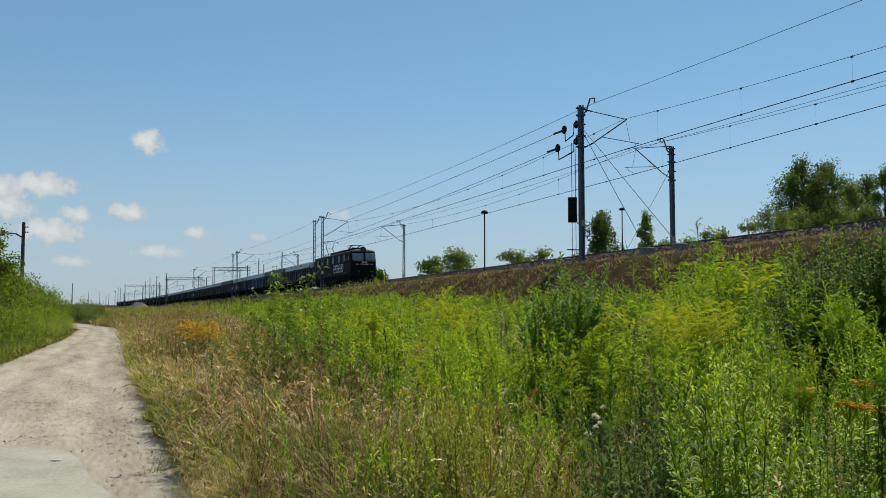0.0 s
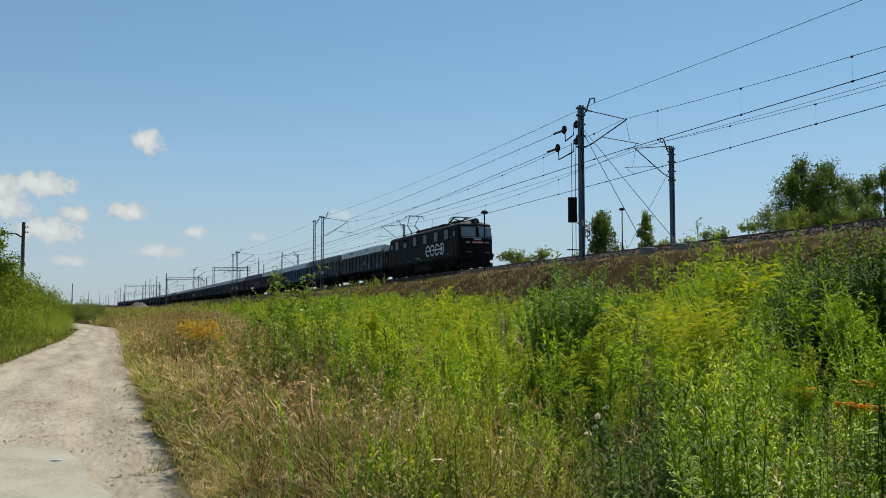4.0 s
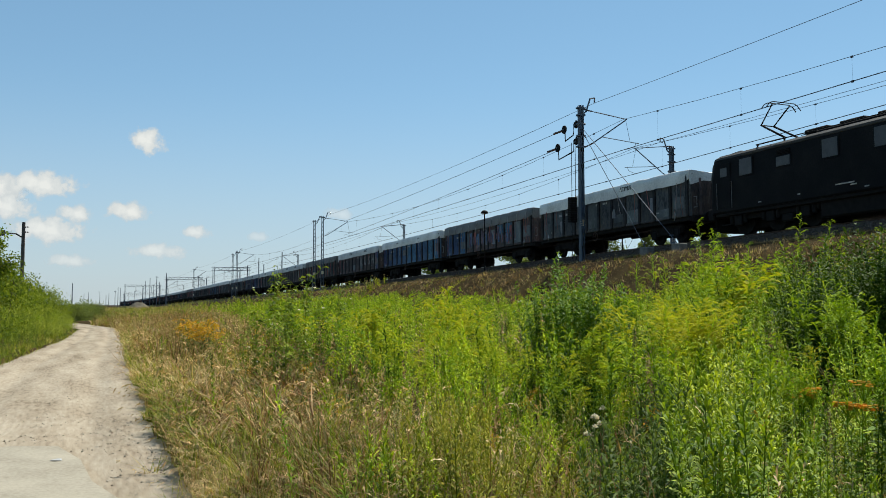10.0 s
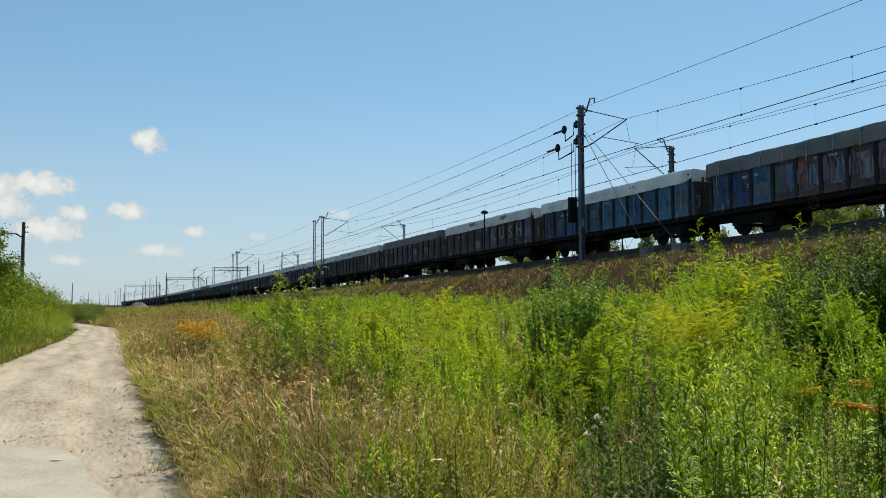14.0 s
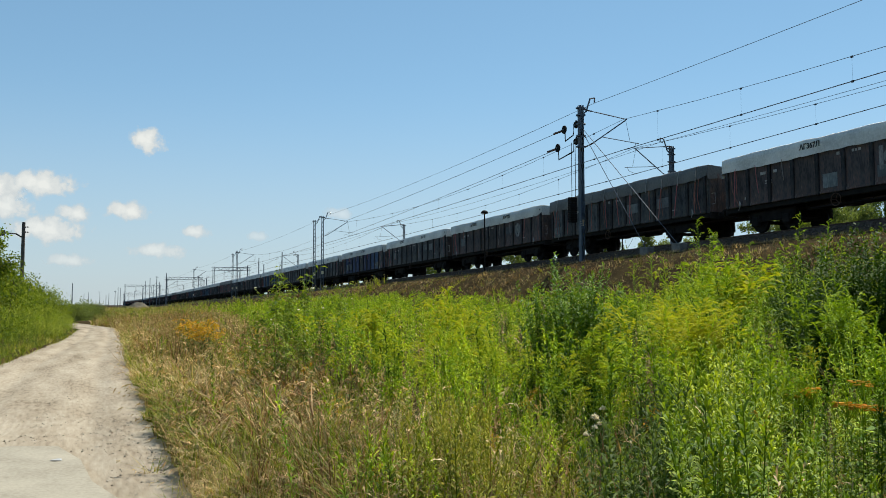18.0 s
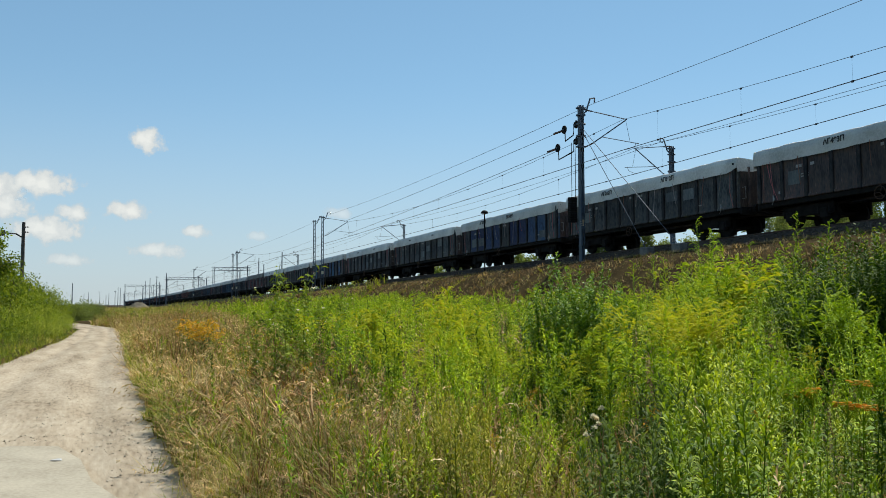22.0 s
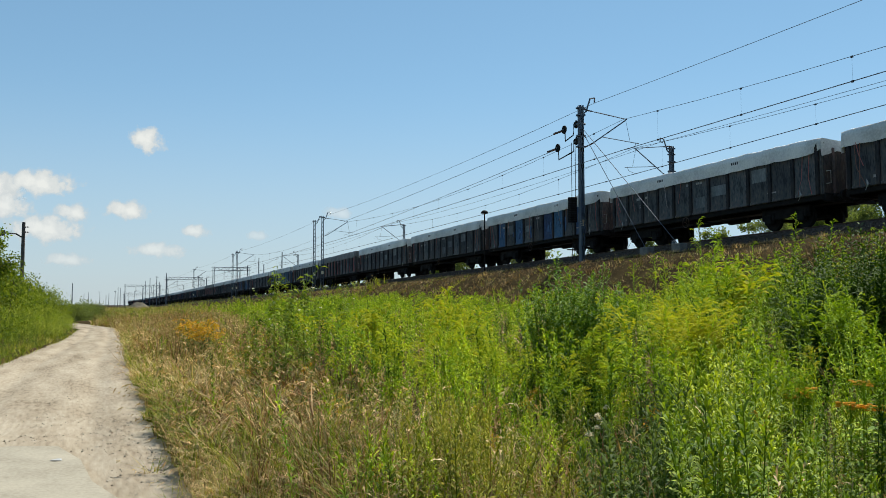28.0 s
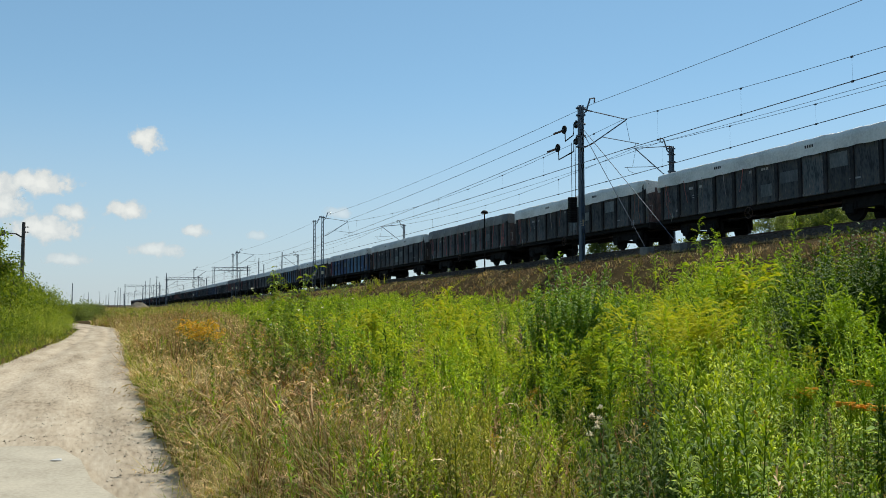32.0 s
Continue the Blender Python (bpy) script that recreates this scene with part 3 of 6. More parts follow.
# wooden pole by the road
for (v, u), h in ((spot(-0.4866, 54.7), 6.55),):
    g = float(land(v, u))
    m = thing("utility_pole", "dark weathered wooden pole with a side arm", "pole", "roadside poles", pose(v, u, g))
    part("post", tube(bmesh.new(), [(0, 0, -0.5), (0.02, 0, h)], [0.14, 0.10], 8), WOOD, m)
    b = bmesh.new()
    tube(b, [(0, 0, h - 1.0), (-0.4, -0.1, h - 0.75), (-1.1, -0.2, h - 0.72)], 0.05, 6)
    box(b, -1.25, -1.0, -0.3, -0.1, h - 0.9, h - 0.55, 0.03)
    part("side_arm", b, WOOD, m)
    for dz in (0.3, 0.62):
        part("pin_insulator", insulator(bmesh.new(), (0.1, 0, h - dz), (0.32, 0, h - dz), 2, 0.05), PORCELAIN, m)


# ---- the train ----
def coat(name, tones, wear=0.3, rough=0.75):
    return shader(name, tones, 2.2, 18, rough, 0.0, 0.25, objects=0.4, axis=(1, 1, 0.3), spec=0.25)


PAINT = {
    "black": coat("sooty dark wagon paint", [(0.022, 0.026, 0.030), (0.064, 0.071, 0.077), (0.098, 0.091, 0.083), (0.165, 0.163, 0.157)]),
    "navy": coat("dark navy wagon paint", [(0.021, 0.03, 0.054), (0.036, 0.06, 0.1425), (0.051, 0.063, 0.09), (0.1125, 0.1275, 0.1575)]),
    "blue": coat("faded blue wagon paint", [(0.0234, 0.039, 0.065), (0.039, 0.0975, 0.2015), (0.0585, 0.0975, 0.156), (0.13, 0.169, 0.221)]),
    "brown": coat("rusty brown wagon paint", [(0.028, 0.0252, 0.0266), (0.0588, 0.0504, 0.0504), (0.091, 0.0616, 0.0532), (0.14, 0.126, 0.119)]),
}
TARP = shader("grey load tarpaulin", [(0.42, 0.42, 0.39), (0.56, 0.56, 0.525), (0.66, 0.66, 0.62)], 0.8, 12, 0.65, bump=0.5, objects=0.2)
TARP_DARK = shader("dark grey load tarpaulin", [(0.08, 0.08, 0.077), (0.125, 0.125, 0.118), (0.16, 0.16, 0.15)], 0.8, 12, 0.65, bump=0.5, objects=0.2)
STRAP = shader("faded red strap", [(0.24, 0.075, 0.06), (0.36, 0.15, 0.12)], 3, 30, 0.8, objects=0.4)
LASHING = shader("pale dusty webbing", [(0.20, 0.17, 0.155), (0.34, 0.30, 0.28)], 3, 30, 0.85, objects=0.3)
PATCH = shader("chalky repainted panel", [(0.06, 0.072, 0.078), (0.10, 0.115, 0.12), (0.17, 0.185, 0.19)], 1.6, 14, 0.85, objects=0.35, axis=(1, 1, 0.4))
MARK = shader("worn white paint mark", [(0.20, 0.20, 0.195), (0.40, 0.40, 0.385)], 4, 30, 0.8)
INK = shader("black stencil ink", [(0.015, 0.015, 0.015), (0.04, 0.04, 0.04)], 4, 30, 0.8)
PITCH = 15.74
SPRAY = [shader(n, [a, b], 2.0, 22, 0.7, bump=0.1) for n, a, b in (("faded blue spray paint", (0.04, 0.10, 0.22), (0.09, 0.17, 0.30)), ("faded red spray paint", (0.17, 0.04, 0.045), (0.25, 0.085, 0.085)), ("pale grey spray paint", (0.12, 0.13, 0.145), (0.22, 0.23, 0.25)), ("dull mauve spray paint", (0.085, 0.06, 0.085), (0.15, 0.11, 0.145)))]


def sprayed(parent, seed, picks, y0, y1, count):
    """Tall faded letter strokes and filled blocks over the side panels, each a mesh."""
    q = random.Random(seed)
    for k in range(count * len(picks)):
        c = picks[k % len(picks)]
        b = bmesh.new()
        y, z = y0 + (y1 - y0) * (k + q.random()) / (count * len(picks)), q.uniform(1.4, 1.75)
        tall, wide = q.uniform(0.45, 0.95), q.uniform(0.12, 0.4)
        if q.random() < 0.35:
            h, l, z = tall / 2, wide * 0.8, z + tall / 2
            b.faces.new([b.verts.new((-1.437 - 0.0025 * (k % 9), y + a * l + q.uniform(-0.05, 0.05), z + c2 * h + q.uniform(-0.05, 0.05))) for a, c2 in ((-1, -1), (-0.2, -1.1), (1, -1), (1.06, 0.1), (1, 1), (0.3, 1.08), (-1, 1), (-1.05, 0))])
        else:
            bend = q.uniform(-1, 1)
            tube(b, [(-1.435, y - wide / 2, z), (-1.435, y - wide / 2 + 0.1 * bend, z + tall * 0.5), (-1.435, y, z + tall), (-1.435, y + wide / 2, z + tall * (0.75 if bend > 0 else 0.5)), (-1.435, y + wide * 0.6, z + 0.1 * q.random())], q.uniform(0.035, 0.07), 5)
        part("spray_mark", b, SPRAY[c], parent)


def wheelset_mesh(r=0.46):
    b = bmesh.new()
    tube(b, [(-1.05, 0, 0), (1.05, 0, 0)], 0.08, 8)
    for s in (-1, 1):
        tube(b, [(s * 0.70, 0, 0), (s * 0.72, 0, 0), (s * 0.725, 0, 0), (s * 0.83, 0, 0), (s * 0.835, 0, 0)], [r + 0.025, r + 0.028, r, r - 0.004, r - 0.07], 16)
        for k in range(6):
            a = k * math.tau / 6
            box(b, s * 0.80 - 0.03, s * 0.80 + 0.05, -0.05, 0.05, 0.14, 0.36, 0, Matrix.Rotation(a, 4, "X"))
    return mesh_of("wheelset", b, DARK)


WHEELSET = wheelset_mesh()


def bogie(parent, y, axles, r=0.46):
    f = bmesh.new()
    reach = max(abs(a) for a in axles)
    for s in (-1, 1):
        box(f, s * 1.0 - 0.07, s * 1.0 + 0.07, y - reach - 0.42, y + reach + 0.42, 0.44, 0.9, 0.03)
        for a in axles:
            box(f, s * 1.06 - 0.1, s * 1.06 + 0.12, y + a - 0.2, y + a + 0.2, 0.26, 0.66, 0.03)
            for q in (-0.28, 0.28):
                tube(f, [(s * 1.08, y + a + q, 0.42), (s * 1.08, y + a + q, 0.72)], 0.07, 8)
    box(f, -1.0, 1.0, y - 0.3, y + 0.3, 0.5, 0.98, 0.04)
    fr = part("bogie", f, DARK, parent)
    for a in axles:
        again("wheelset", WHEELSET, fr, pose(0, y + a, r))


def buffers(parent, y, s):
    for x in (-0.875, 0.875):
        b = bmesh.new()
        tube(b, [(x, y, 1.06), (x, y + s * 0.3, 1.06)], 0.11, 10)
        tube(b, [(x, y + s * 0.3, 1.06), (x, y + s * 0.56, 1.06)], 0.075, 10)
        tube(b, [(x, y + s * 0.56, 1.06), (x, y + s * 0.62, 1.06)], [0.22, 0.21], 16)
        part("buffer", b, DARK, parent)


def tarp_mesh(seed):
    """Cover over the heaped load: steep sides, low ridge, hem that hangs unevenly, folded ends."""
    r = np.random.default_rng(seed)
    ys = np.concatenate([[-7.36, -7.3, -7.15, -6.95], np.linspace(-6.7, 6.7, 52), [6.95, 7.15, 7.3, 7.36]])
    k = [(-1.535, 0.0), (-1.53, 0.40), (-1.49, 0.65), (-1.40, 0.69), (-0.7, 0.72), (0, 0.73), (0.7, 0.72), (1.40, 0.69), (1.49, 0.65), (1.53, 0.40), (1.535, 0.0)]
    ph = r.uniform(0, 6.28, 8)
    v, m = [], len(k)
    for y in ys:
        # the leading end is pulled down by its lashings, the trailing end stands square
        front = max(0.0, (-y - 6.6) / 0.76)
        heap = 0.014 * math.sin(y * 0.9 + ph[0]) + 0.008 * math.sin(y * 2.3 + ph[1])
        hem = 0.010 * math.sin(y * 4.86 + ph[2]) + 0.014 * math.sin(y * 1.1 + ph[3]) + 0.011 * math.sin(y * 7.3 + ph[5])
        sag = 0.022 * abs(math.sin((y + 0.4) * 2.21)) ** 3
        for j, (x, z) in enumerate(k):
            w = z / 0.73
            zz = 2.76 + z * (1 - 0.10 * front * front) + (heap - sag) * w + hem * (1 - w) + 0.16 * front * (1 - w) - 0.14 * front * (1 - abs(x) / 1.53)
            if 0 < j < m - 1:
                zz += r.normal(0, 0.006)
            v.append((x * (1 - 0.012 * front) + 0.010 * math.sin(y * 4.86 + ph[4] + z * 3) * (1 - w) + r.normal(0, 0.005), y, zz))
    v = np.array(v)
    i = (np.arange(len(ys) - 1)[:, None] * m + np.arange(m - 1)[None]).ravel()
    q = np.stack([i, i + 1, i + m + 1, i + m], -1)
    cap = []
    for e, s, drop_z in ((0, -1, 2.92), (len(ys) - 1, 1, 2.85)):
        b = len(v)
        drop = np.array([(x * 0.985, s * (7.37 + 0.05 * abs(math.sin(x * 5 + ph[6]))), drop_z - 0.22 * abs(x) / 1.5 + 0.06 * math.sin(x * 4 + ph[7])) for x, z in k])
        v = np.concatenate([v, drop])
        for j in range(m - 1):
            cap.append((e * m + j, e * m + j + 1, b + j + 1, b + j))
    q = np.concatenate([q, np.array(cap)])
    me = soup("tarpaulin", [(v, q, np.zeros(len(q), int))], [TARP_DARK if seed == 1 else TARP])
    me.polygons.foreach_set("use_smooth", np.arange(len(q)) < len(q) - 2 * (m - 1))
    return me


TARPS = [tarp_mesh(k) for k in range(3)]


def words(text, size, bold=0.011, ink=None):
    """Letters as a thin mesh, lying in the local y-z plane of a wagon's near side (x = -)."""
    cu = bpy.data.curves.new("letters", "FONT")
    cu.body, cu.size, cu.align_x, cu.extrude, cu.offset = text, size, "CENTER", 0.002, bold
    ob = bpy.data.objects.new("letters", cu)
    scene.collection.objects.link(ob)
    me = bpy.data.meshes.new_from_object(ob.evaluated_get(bpy.context.evaluated_depsgraph_get()))
    bpy.data.objects.remove(ob)
    me.transform(pose(0, 0, 0, 90, 0, -90))
    me.materials.clear()
    me.materials.append(ink or INK)
    return me


STENCILS = {k: words(k.replace(" ", ""), 0.30) for k in ("АГ 012 П", "АГ 367 Л", "АГ 395 Л", "АГ 493 П", "АГ 502 П")}

END_WALL = mesh_of("end_wall", box(bmesh.new(), -1.36, 1.36, -0.03, 0.03, 1.2, 3.2, 0.01), PAINT["brown"])
END_RIB = mesh_of("end_rib", box(bmesh.new(), -0.06, 0.06, -0.03, 0.03, 1.2, 3.0, 0.01), PAINT["brown"])
STENCIL_AT = {"АГ 367 Л": (2.2, -3.0), "АГ 395 Л": (3.3, -2.1), "АГ 502 П": (3.4, -0.9)}
LETTERS = {k: words(k, 1.2, 0.035, shader("weathered pale spray paint", [(0.06, 0.065, 0.065), (0.16, 0.165, 0.165), (0.27, 0.27, 0.265)], 2.4, 16, 0.75, bump=0.1, axis=(1, 1, 0.5))) for k in "KUSH"}
STENCIL_BAR = mesh_of("stencil_bar", box(bmesh.new(), -0.004, 0.004, -0.035, 0.035, -0.06, 0.06), INK)
RIB_PAINT = coat("dark side post paint", [(0.008, 0.009, 0.011), (0.018, 0.019, 0.022), (0.032, 0.028, 0.027), (0.06, 0.055, 0.052)])
POST = mesh_of("post", box(bmesh.new(), -0.105, 0.0, -0.095, 0.095, 1.14, 3.2, 0.03), RIB_PAINT)
PANELS = {}
for k, m in PAINT.items():
    b = bmesh.new()
    box(b, -0.014, 0.0, -0.57, 0.57, 1.22, 3.18)
    box(b, -0.05, -0.01, -0.57, 0.57, 1.16, 1.26, 0.01)
    PANELS[k] = mesh_of("side_panel", b, m)


def wagon(kind, tarp, straps=0, marks='', mixed=None, spray=None, sign='', repainted=()):
    w = thing("open_wagon", f"{kind} open freight wagon under a grey tarpaulin", "wagon", "wagons of the train")
    b = bmesh.new()
    h = 7.25
    for s in (-1, 1):
        box(b, s * 1.38 - 0.03, s * 1.38 + 0.03, -h, h, 1.15, 3.22)
        box(b, -1.35, 1.35, s * h - 0.05, s * h + 0.05, 1.15, 3.22)
        box(b, s * 1.38 - 0.08, s * 1.38 + 0.08, -h, h, 3.18, 3.26, 0.02)
    box(b, -1.35, 1.35, -h, h, 1.12, 1.2)
    part("tub", b, PAINT[kind], w)
    b = bmesh.new()
    for s in (-1, 1):
        box(b, s * 1.32 - 0.06, s * 1.32 + 0.06, -h - 0.05, h + 0.05, 0.94, 1.16, 0.02)
        box(b, -1.35, 1.35, s * (h + 0.05) - 0.08, s * (h + 0.05) + 0.08, 0.86, 1.18, 0.02)
    box(b, -0.3, 0.3, -h, h, 0.93, 1.12)
    part("underframe", b, DARK, w)
    for s in (-1, 1):
        for i in range(12):
            again("post", POST, w, pose(s * 1.41, -7.1 + i * 14.2 / 11, 0, 0, 0, 0 if s < 0 else 180))
        for i in range(11):
            k = kind
            if mixed and s < 0 and i in mixed[1]:
                k = mixed[0]
            again("side_panel", PANELS[k], w, pose(s * 1.411, -7.1 + (i + 0.5) * 14.2 / 11, 0, 0, 0, 0 if s < 0 else 180))
        buffers(w, s * 7.25, s)
        part("coupling", tube(bmesh.new(), [(0, s * 7.3, 1.0), (0, s * 7.6, 0.88), (0, s * 7.86, 0.95)], 0.045, 6), DARK, w)
    again("tarpaulin", TARPS[tarp], w, pose(0, 0, 0))["label"] = "grey tarpaulin over the heaped load"
    for s in (-1, 1):
        bogie(w, s * 4.9, (-0.9, 0.9))
    b = bmesh.new()
    tube(b, [(0.55, -1.0, 0.86), (0.55, 0.3, 0.86)], 0.15, 10)
    box(b, -0.5, 0.2, 1.2, 1.7, 0.72, 0.95, 0.03)
    for y in (-2.0, -0.4, 1.9):
        tube(b, [(-1.1, y, 0.98), (-1.1, y + 0.1, 0.66), (-1.1, y + 0.9, 0.66), (-1.1, y + 1.0, 0.98)], 0.022, 5)
    tube(b, [(-1.2, -2.6, 0.7), (-1.2, 2.6, 0.7)], 0.03, 5)
    part("brake_gear", b, DARK, w)
    b = bmesh.new()
    ring = [(-1.42, 1.1 + 0.24 * math.cos(a * math.tau / 16), 0.86 + 0.24 * math.sin(a * math.tau / 16)) for a in range(17)]
    tube(b, ring, 0.02, 5)
    for a in range(3):
        tube(b, [(-1.42, 1.1, 0.86), ring[int(a * 16 / 3)]], 0.016, 4)
    part("brake_wheel", b, RAIL, w)
    r = random.Random(len(marks) * 7 + tarp * 3 + straps + len(kind))
    for i in range(0 if straps else 11):
        if r.random() < 0.6:
            y = -6.5 + i * 1.29 + r.uniform(-0.3, 0.3)
            x, z = r.uniform(-0.3, 0.3), r.uniform(1.3, 2.1)
            part("lashing", tube(bmesh.new(), [(-1.55, y, 2.85), (-1.545, y + x * 0.4, (2.8 + z) / 2), (-1.53, y + x, z)], 0.013, 4), r.choice((STRAP, LASHING, LASHING)), w)
    for i, k in enumerate(r.sample(range(11), 3)):
        y, z = -7.1 + (k + 0.5) * 14.2 / 11, r.uniform(1.5, 2.3)
        b = bmesh.new()
        box(b, -1.434, -1.424, y - r.uniform(0.3, 0.5), y + r.uniform(0.3, 0.5), z - r.uniform(0.15, 0.3), z + r.uniform(0.2, 0.4), 0.004)
        part("faded_patch", b, PATCH, w)
    for k, z0, z1, tone in repainted:
        y = -7.1 + (k + 0.5) * 14.2 / 11
        part("repainted_panel", box(bmesh.new(), -1.4285, -1.42, y - 0.55, y + 0.53, z0, z1, 0.003), tone, w)
    if straps:
        r = random.Random(straps)
        for i in range(10):
            y = -6.6 + i * 1.3 + r.uniform(-0.2, 0.2)
            x = r.uniform(-0.3, 0.3)
            part("strap", tube(bmesh.new(), [(-1.53, y, 2.8), (-1.545, y + x * 0.5, 2.0), (-1.54, y + x, 1.25)], 0.021, 4), STRAP, w)
    r = random.Random(tarp + straps)
    for e in (-1, 1):
        for k in range(r.choice((1, 2, 2))):
            y = e * (6.95 - 0.4 * k - 0.2 * r.random())
            part("end_strap", tube(bmesh.new(), [(-1.545, y, 2.8), (-1.54, y - e * r.uniform(-0.1, 0.35), 1.9), (-1.5, y - e * r.uniform(-0.2, 0.5), 1.2)], 0.013, 4), STRAP, w)
    if spray:
        sprayed(w, *spray)
    for i, c in enumerate(sign):
        if c != " ":
            again("painted_letter", LETTERS[c], w, pose(-1.436, 0.65 - (i + 1.5) * 14.2 / 11, 1.72 + 0.03 * (i % 2)))["label"] = "large pale letter sprayed on a side panel"
    # owner's mark by the rim as plain bars, lashing ends, end wall and its handle
    b = bmesh.new()
    for y, l, h2 in ((0.9, 0.07, 0.06), (0.2, 0.05, 0.05), (0.06, 0.05, 0.05), (-0.1, 0.06, 0.05)):
        box(b, -1.437, -1.43, y - l, y + l, 2.62 - h2, 2.62 + h2)
    part("owner_mark", b, MARK, w)
    for y in (-6.2, 6.3):
        part("loose_strap", tube(bmesh.new(), [(-1.50, y, 1.42), (-1.53, y - 0.08, 1.22), (-1.52, y + 0.05, 1.02)], [0.015, 0.045, 0.02], 5), MARK, w)
    for s in (-1, 1):
        again("end_wall", END_WALL, w, pose(0, s * 7.335, 0))["label"] = "rusty brown end wall"
        for x in (-0.9, 0, 0.9):
            again("end_rib", END_RIB, w, pose(x, s * 7.39, 0))
    part("end_handle", tube(bmesh.new(), [(-1.3, -7.4, 1.55), (-1.3, -7.62, 1.55), (-1.3, -7.62, 2.05), (-1.3, -7.4, 2.05)], 0.02, 5), MARK, w, "white bent handle")
    if not marks:
        for y in (3.0, -2.4):
            for k in range(4 * (tarp != 1)):
                again("stencil_bar", STENCIL_BAR, w, pose(-1.538, y - 0.3 + k * 0.12, 3.12))
    if marks:
        for y in STENCIL_AT.get(marks, (3.0, -2.4)):
            again("stencil_mark", STENCILS[marks], w, pose(-1.541, y, 3.05))
    # painted number plates and faded lettering as plain bars
    for y, z, l, hh in ((4.9, 2.45, 0.3, 0.12), (4.2, 2.45, 0.2, 0.12), (4.6, 2.1, 0.4, 0.05), (4.6, 2.0, 0.4, 0.05), (5.9, 1.5, 0.3, 0.1), (-4.6, 1.55, 0.5, 0.06)):
        part("painted_bar", box(bmesh.new(), -1.436, -1.43, y - l / 2, y + l / 2, z - hh / 2, z + hh / 2), MARK, w)
    if tarp == 1:
        for k in range(11):
            y = -6.6 + 1.3 * k
            part("tie_rope", tube(bmesh.new(), [(-1.36, y, 3.435), (-1.50, y, 3.39), (-1.55, y + 0.02, 3.1), (-1.555, y + 0.05, 2.70)], 0.02, 4), MARK, w)
            if k % 2 == 0:
                part("tie_tail", tube(bmesh.new(), [(-1.555, y + 0.05, 2.70), (-1.54, y + 0.12, 2.1), (-1.52, y + 0.02, 1.35)], 0.014, 4), STRAP, w)
    return w


GLOSS = shader("black locomotive paint", [(0.004, 0.0046, 0.0055), (0.0075, 0.008, 0.009), (0.014, 0.0135, 0.013)], 0.9, 16, 0.6, bump=0.1, spec=0.07)
ROOF = shader("dusty grey roof paint", [(0.03, 0.028, 0.026), (0.06, 0.056, 0.05)], 1.0, 16, 0.7, spec=0.2)
CREAM = shader("faded cream cab roof", [(0.08, 0.074, 0.06), (0.15, 0.138, 0.112)], 1.5, 20, 0.8, spec=0.1)
PANE = shader("grey window glass", [(0.035, 0.038, 0.04), (0.06, 0.062, 0.064)], 2.0, 16, 0.35, bump=0, spec=0.35)
# windscreen base colour is lightened to paint in the sky's reflection
PANE_FRONT = shader("sky-tinted windscreen glass", [(0.11, 0.135, 0.17), (0.19, 0.225, 0.26)], 2.0, 16, 0.06, bump=0, spec=0.9)
FRAME_GREY = shader("window rubber and trim", [(0.07, 0.07, 0.07), (0.12, 0.12, 0.118)], 3, 30, 0.6)
WHITE = shader("white vinyl lettering", [(0.55, 0.55, 0.55), (0.68, 0.68, 0.68)], 2, 20, 0.5)
RED = shader("red number plate", [(0.28, 0.03, 0.03), (0.36, 0.06, 0.05)], 3, 30, 0.5)
LENS = shader("headlamp glass", [(0.22, 0.21, 0.20), (0.34, 0.33, 0.32)], 4, 30, 0.15)


def arc(bm, y, z, r, wide, a0, a1, x=-1.462, thick=0.006, n=22, plane="side", at=None):
    """A flat ring piece on the body side."""
    def ring(rad, dx):
        return [bm.verts.new((x + dx, y - rad * math.cos(a0 + (a1 - a0) * i / n), z + rad * math.sin(a0 + (a1 - a0) * i / n))) for i in range(n + 1)]
    o, i_, o2, i2 = ring(r, 0), ring(r - wide, 0), ring(r, thick), ring(r - wide, thick)
    for k in range(n):
        bm.faces.new((o[k], o[k + 1], i_[k + 1], i_[k]))
        bm.faces.new((o2[k], o2[k + 1], o[k + 1], o[k]))
        bm.faces.new((i_[k], i_[k + 1], i2[k + 1], i2[k]))
    return bm


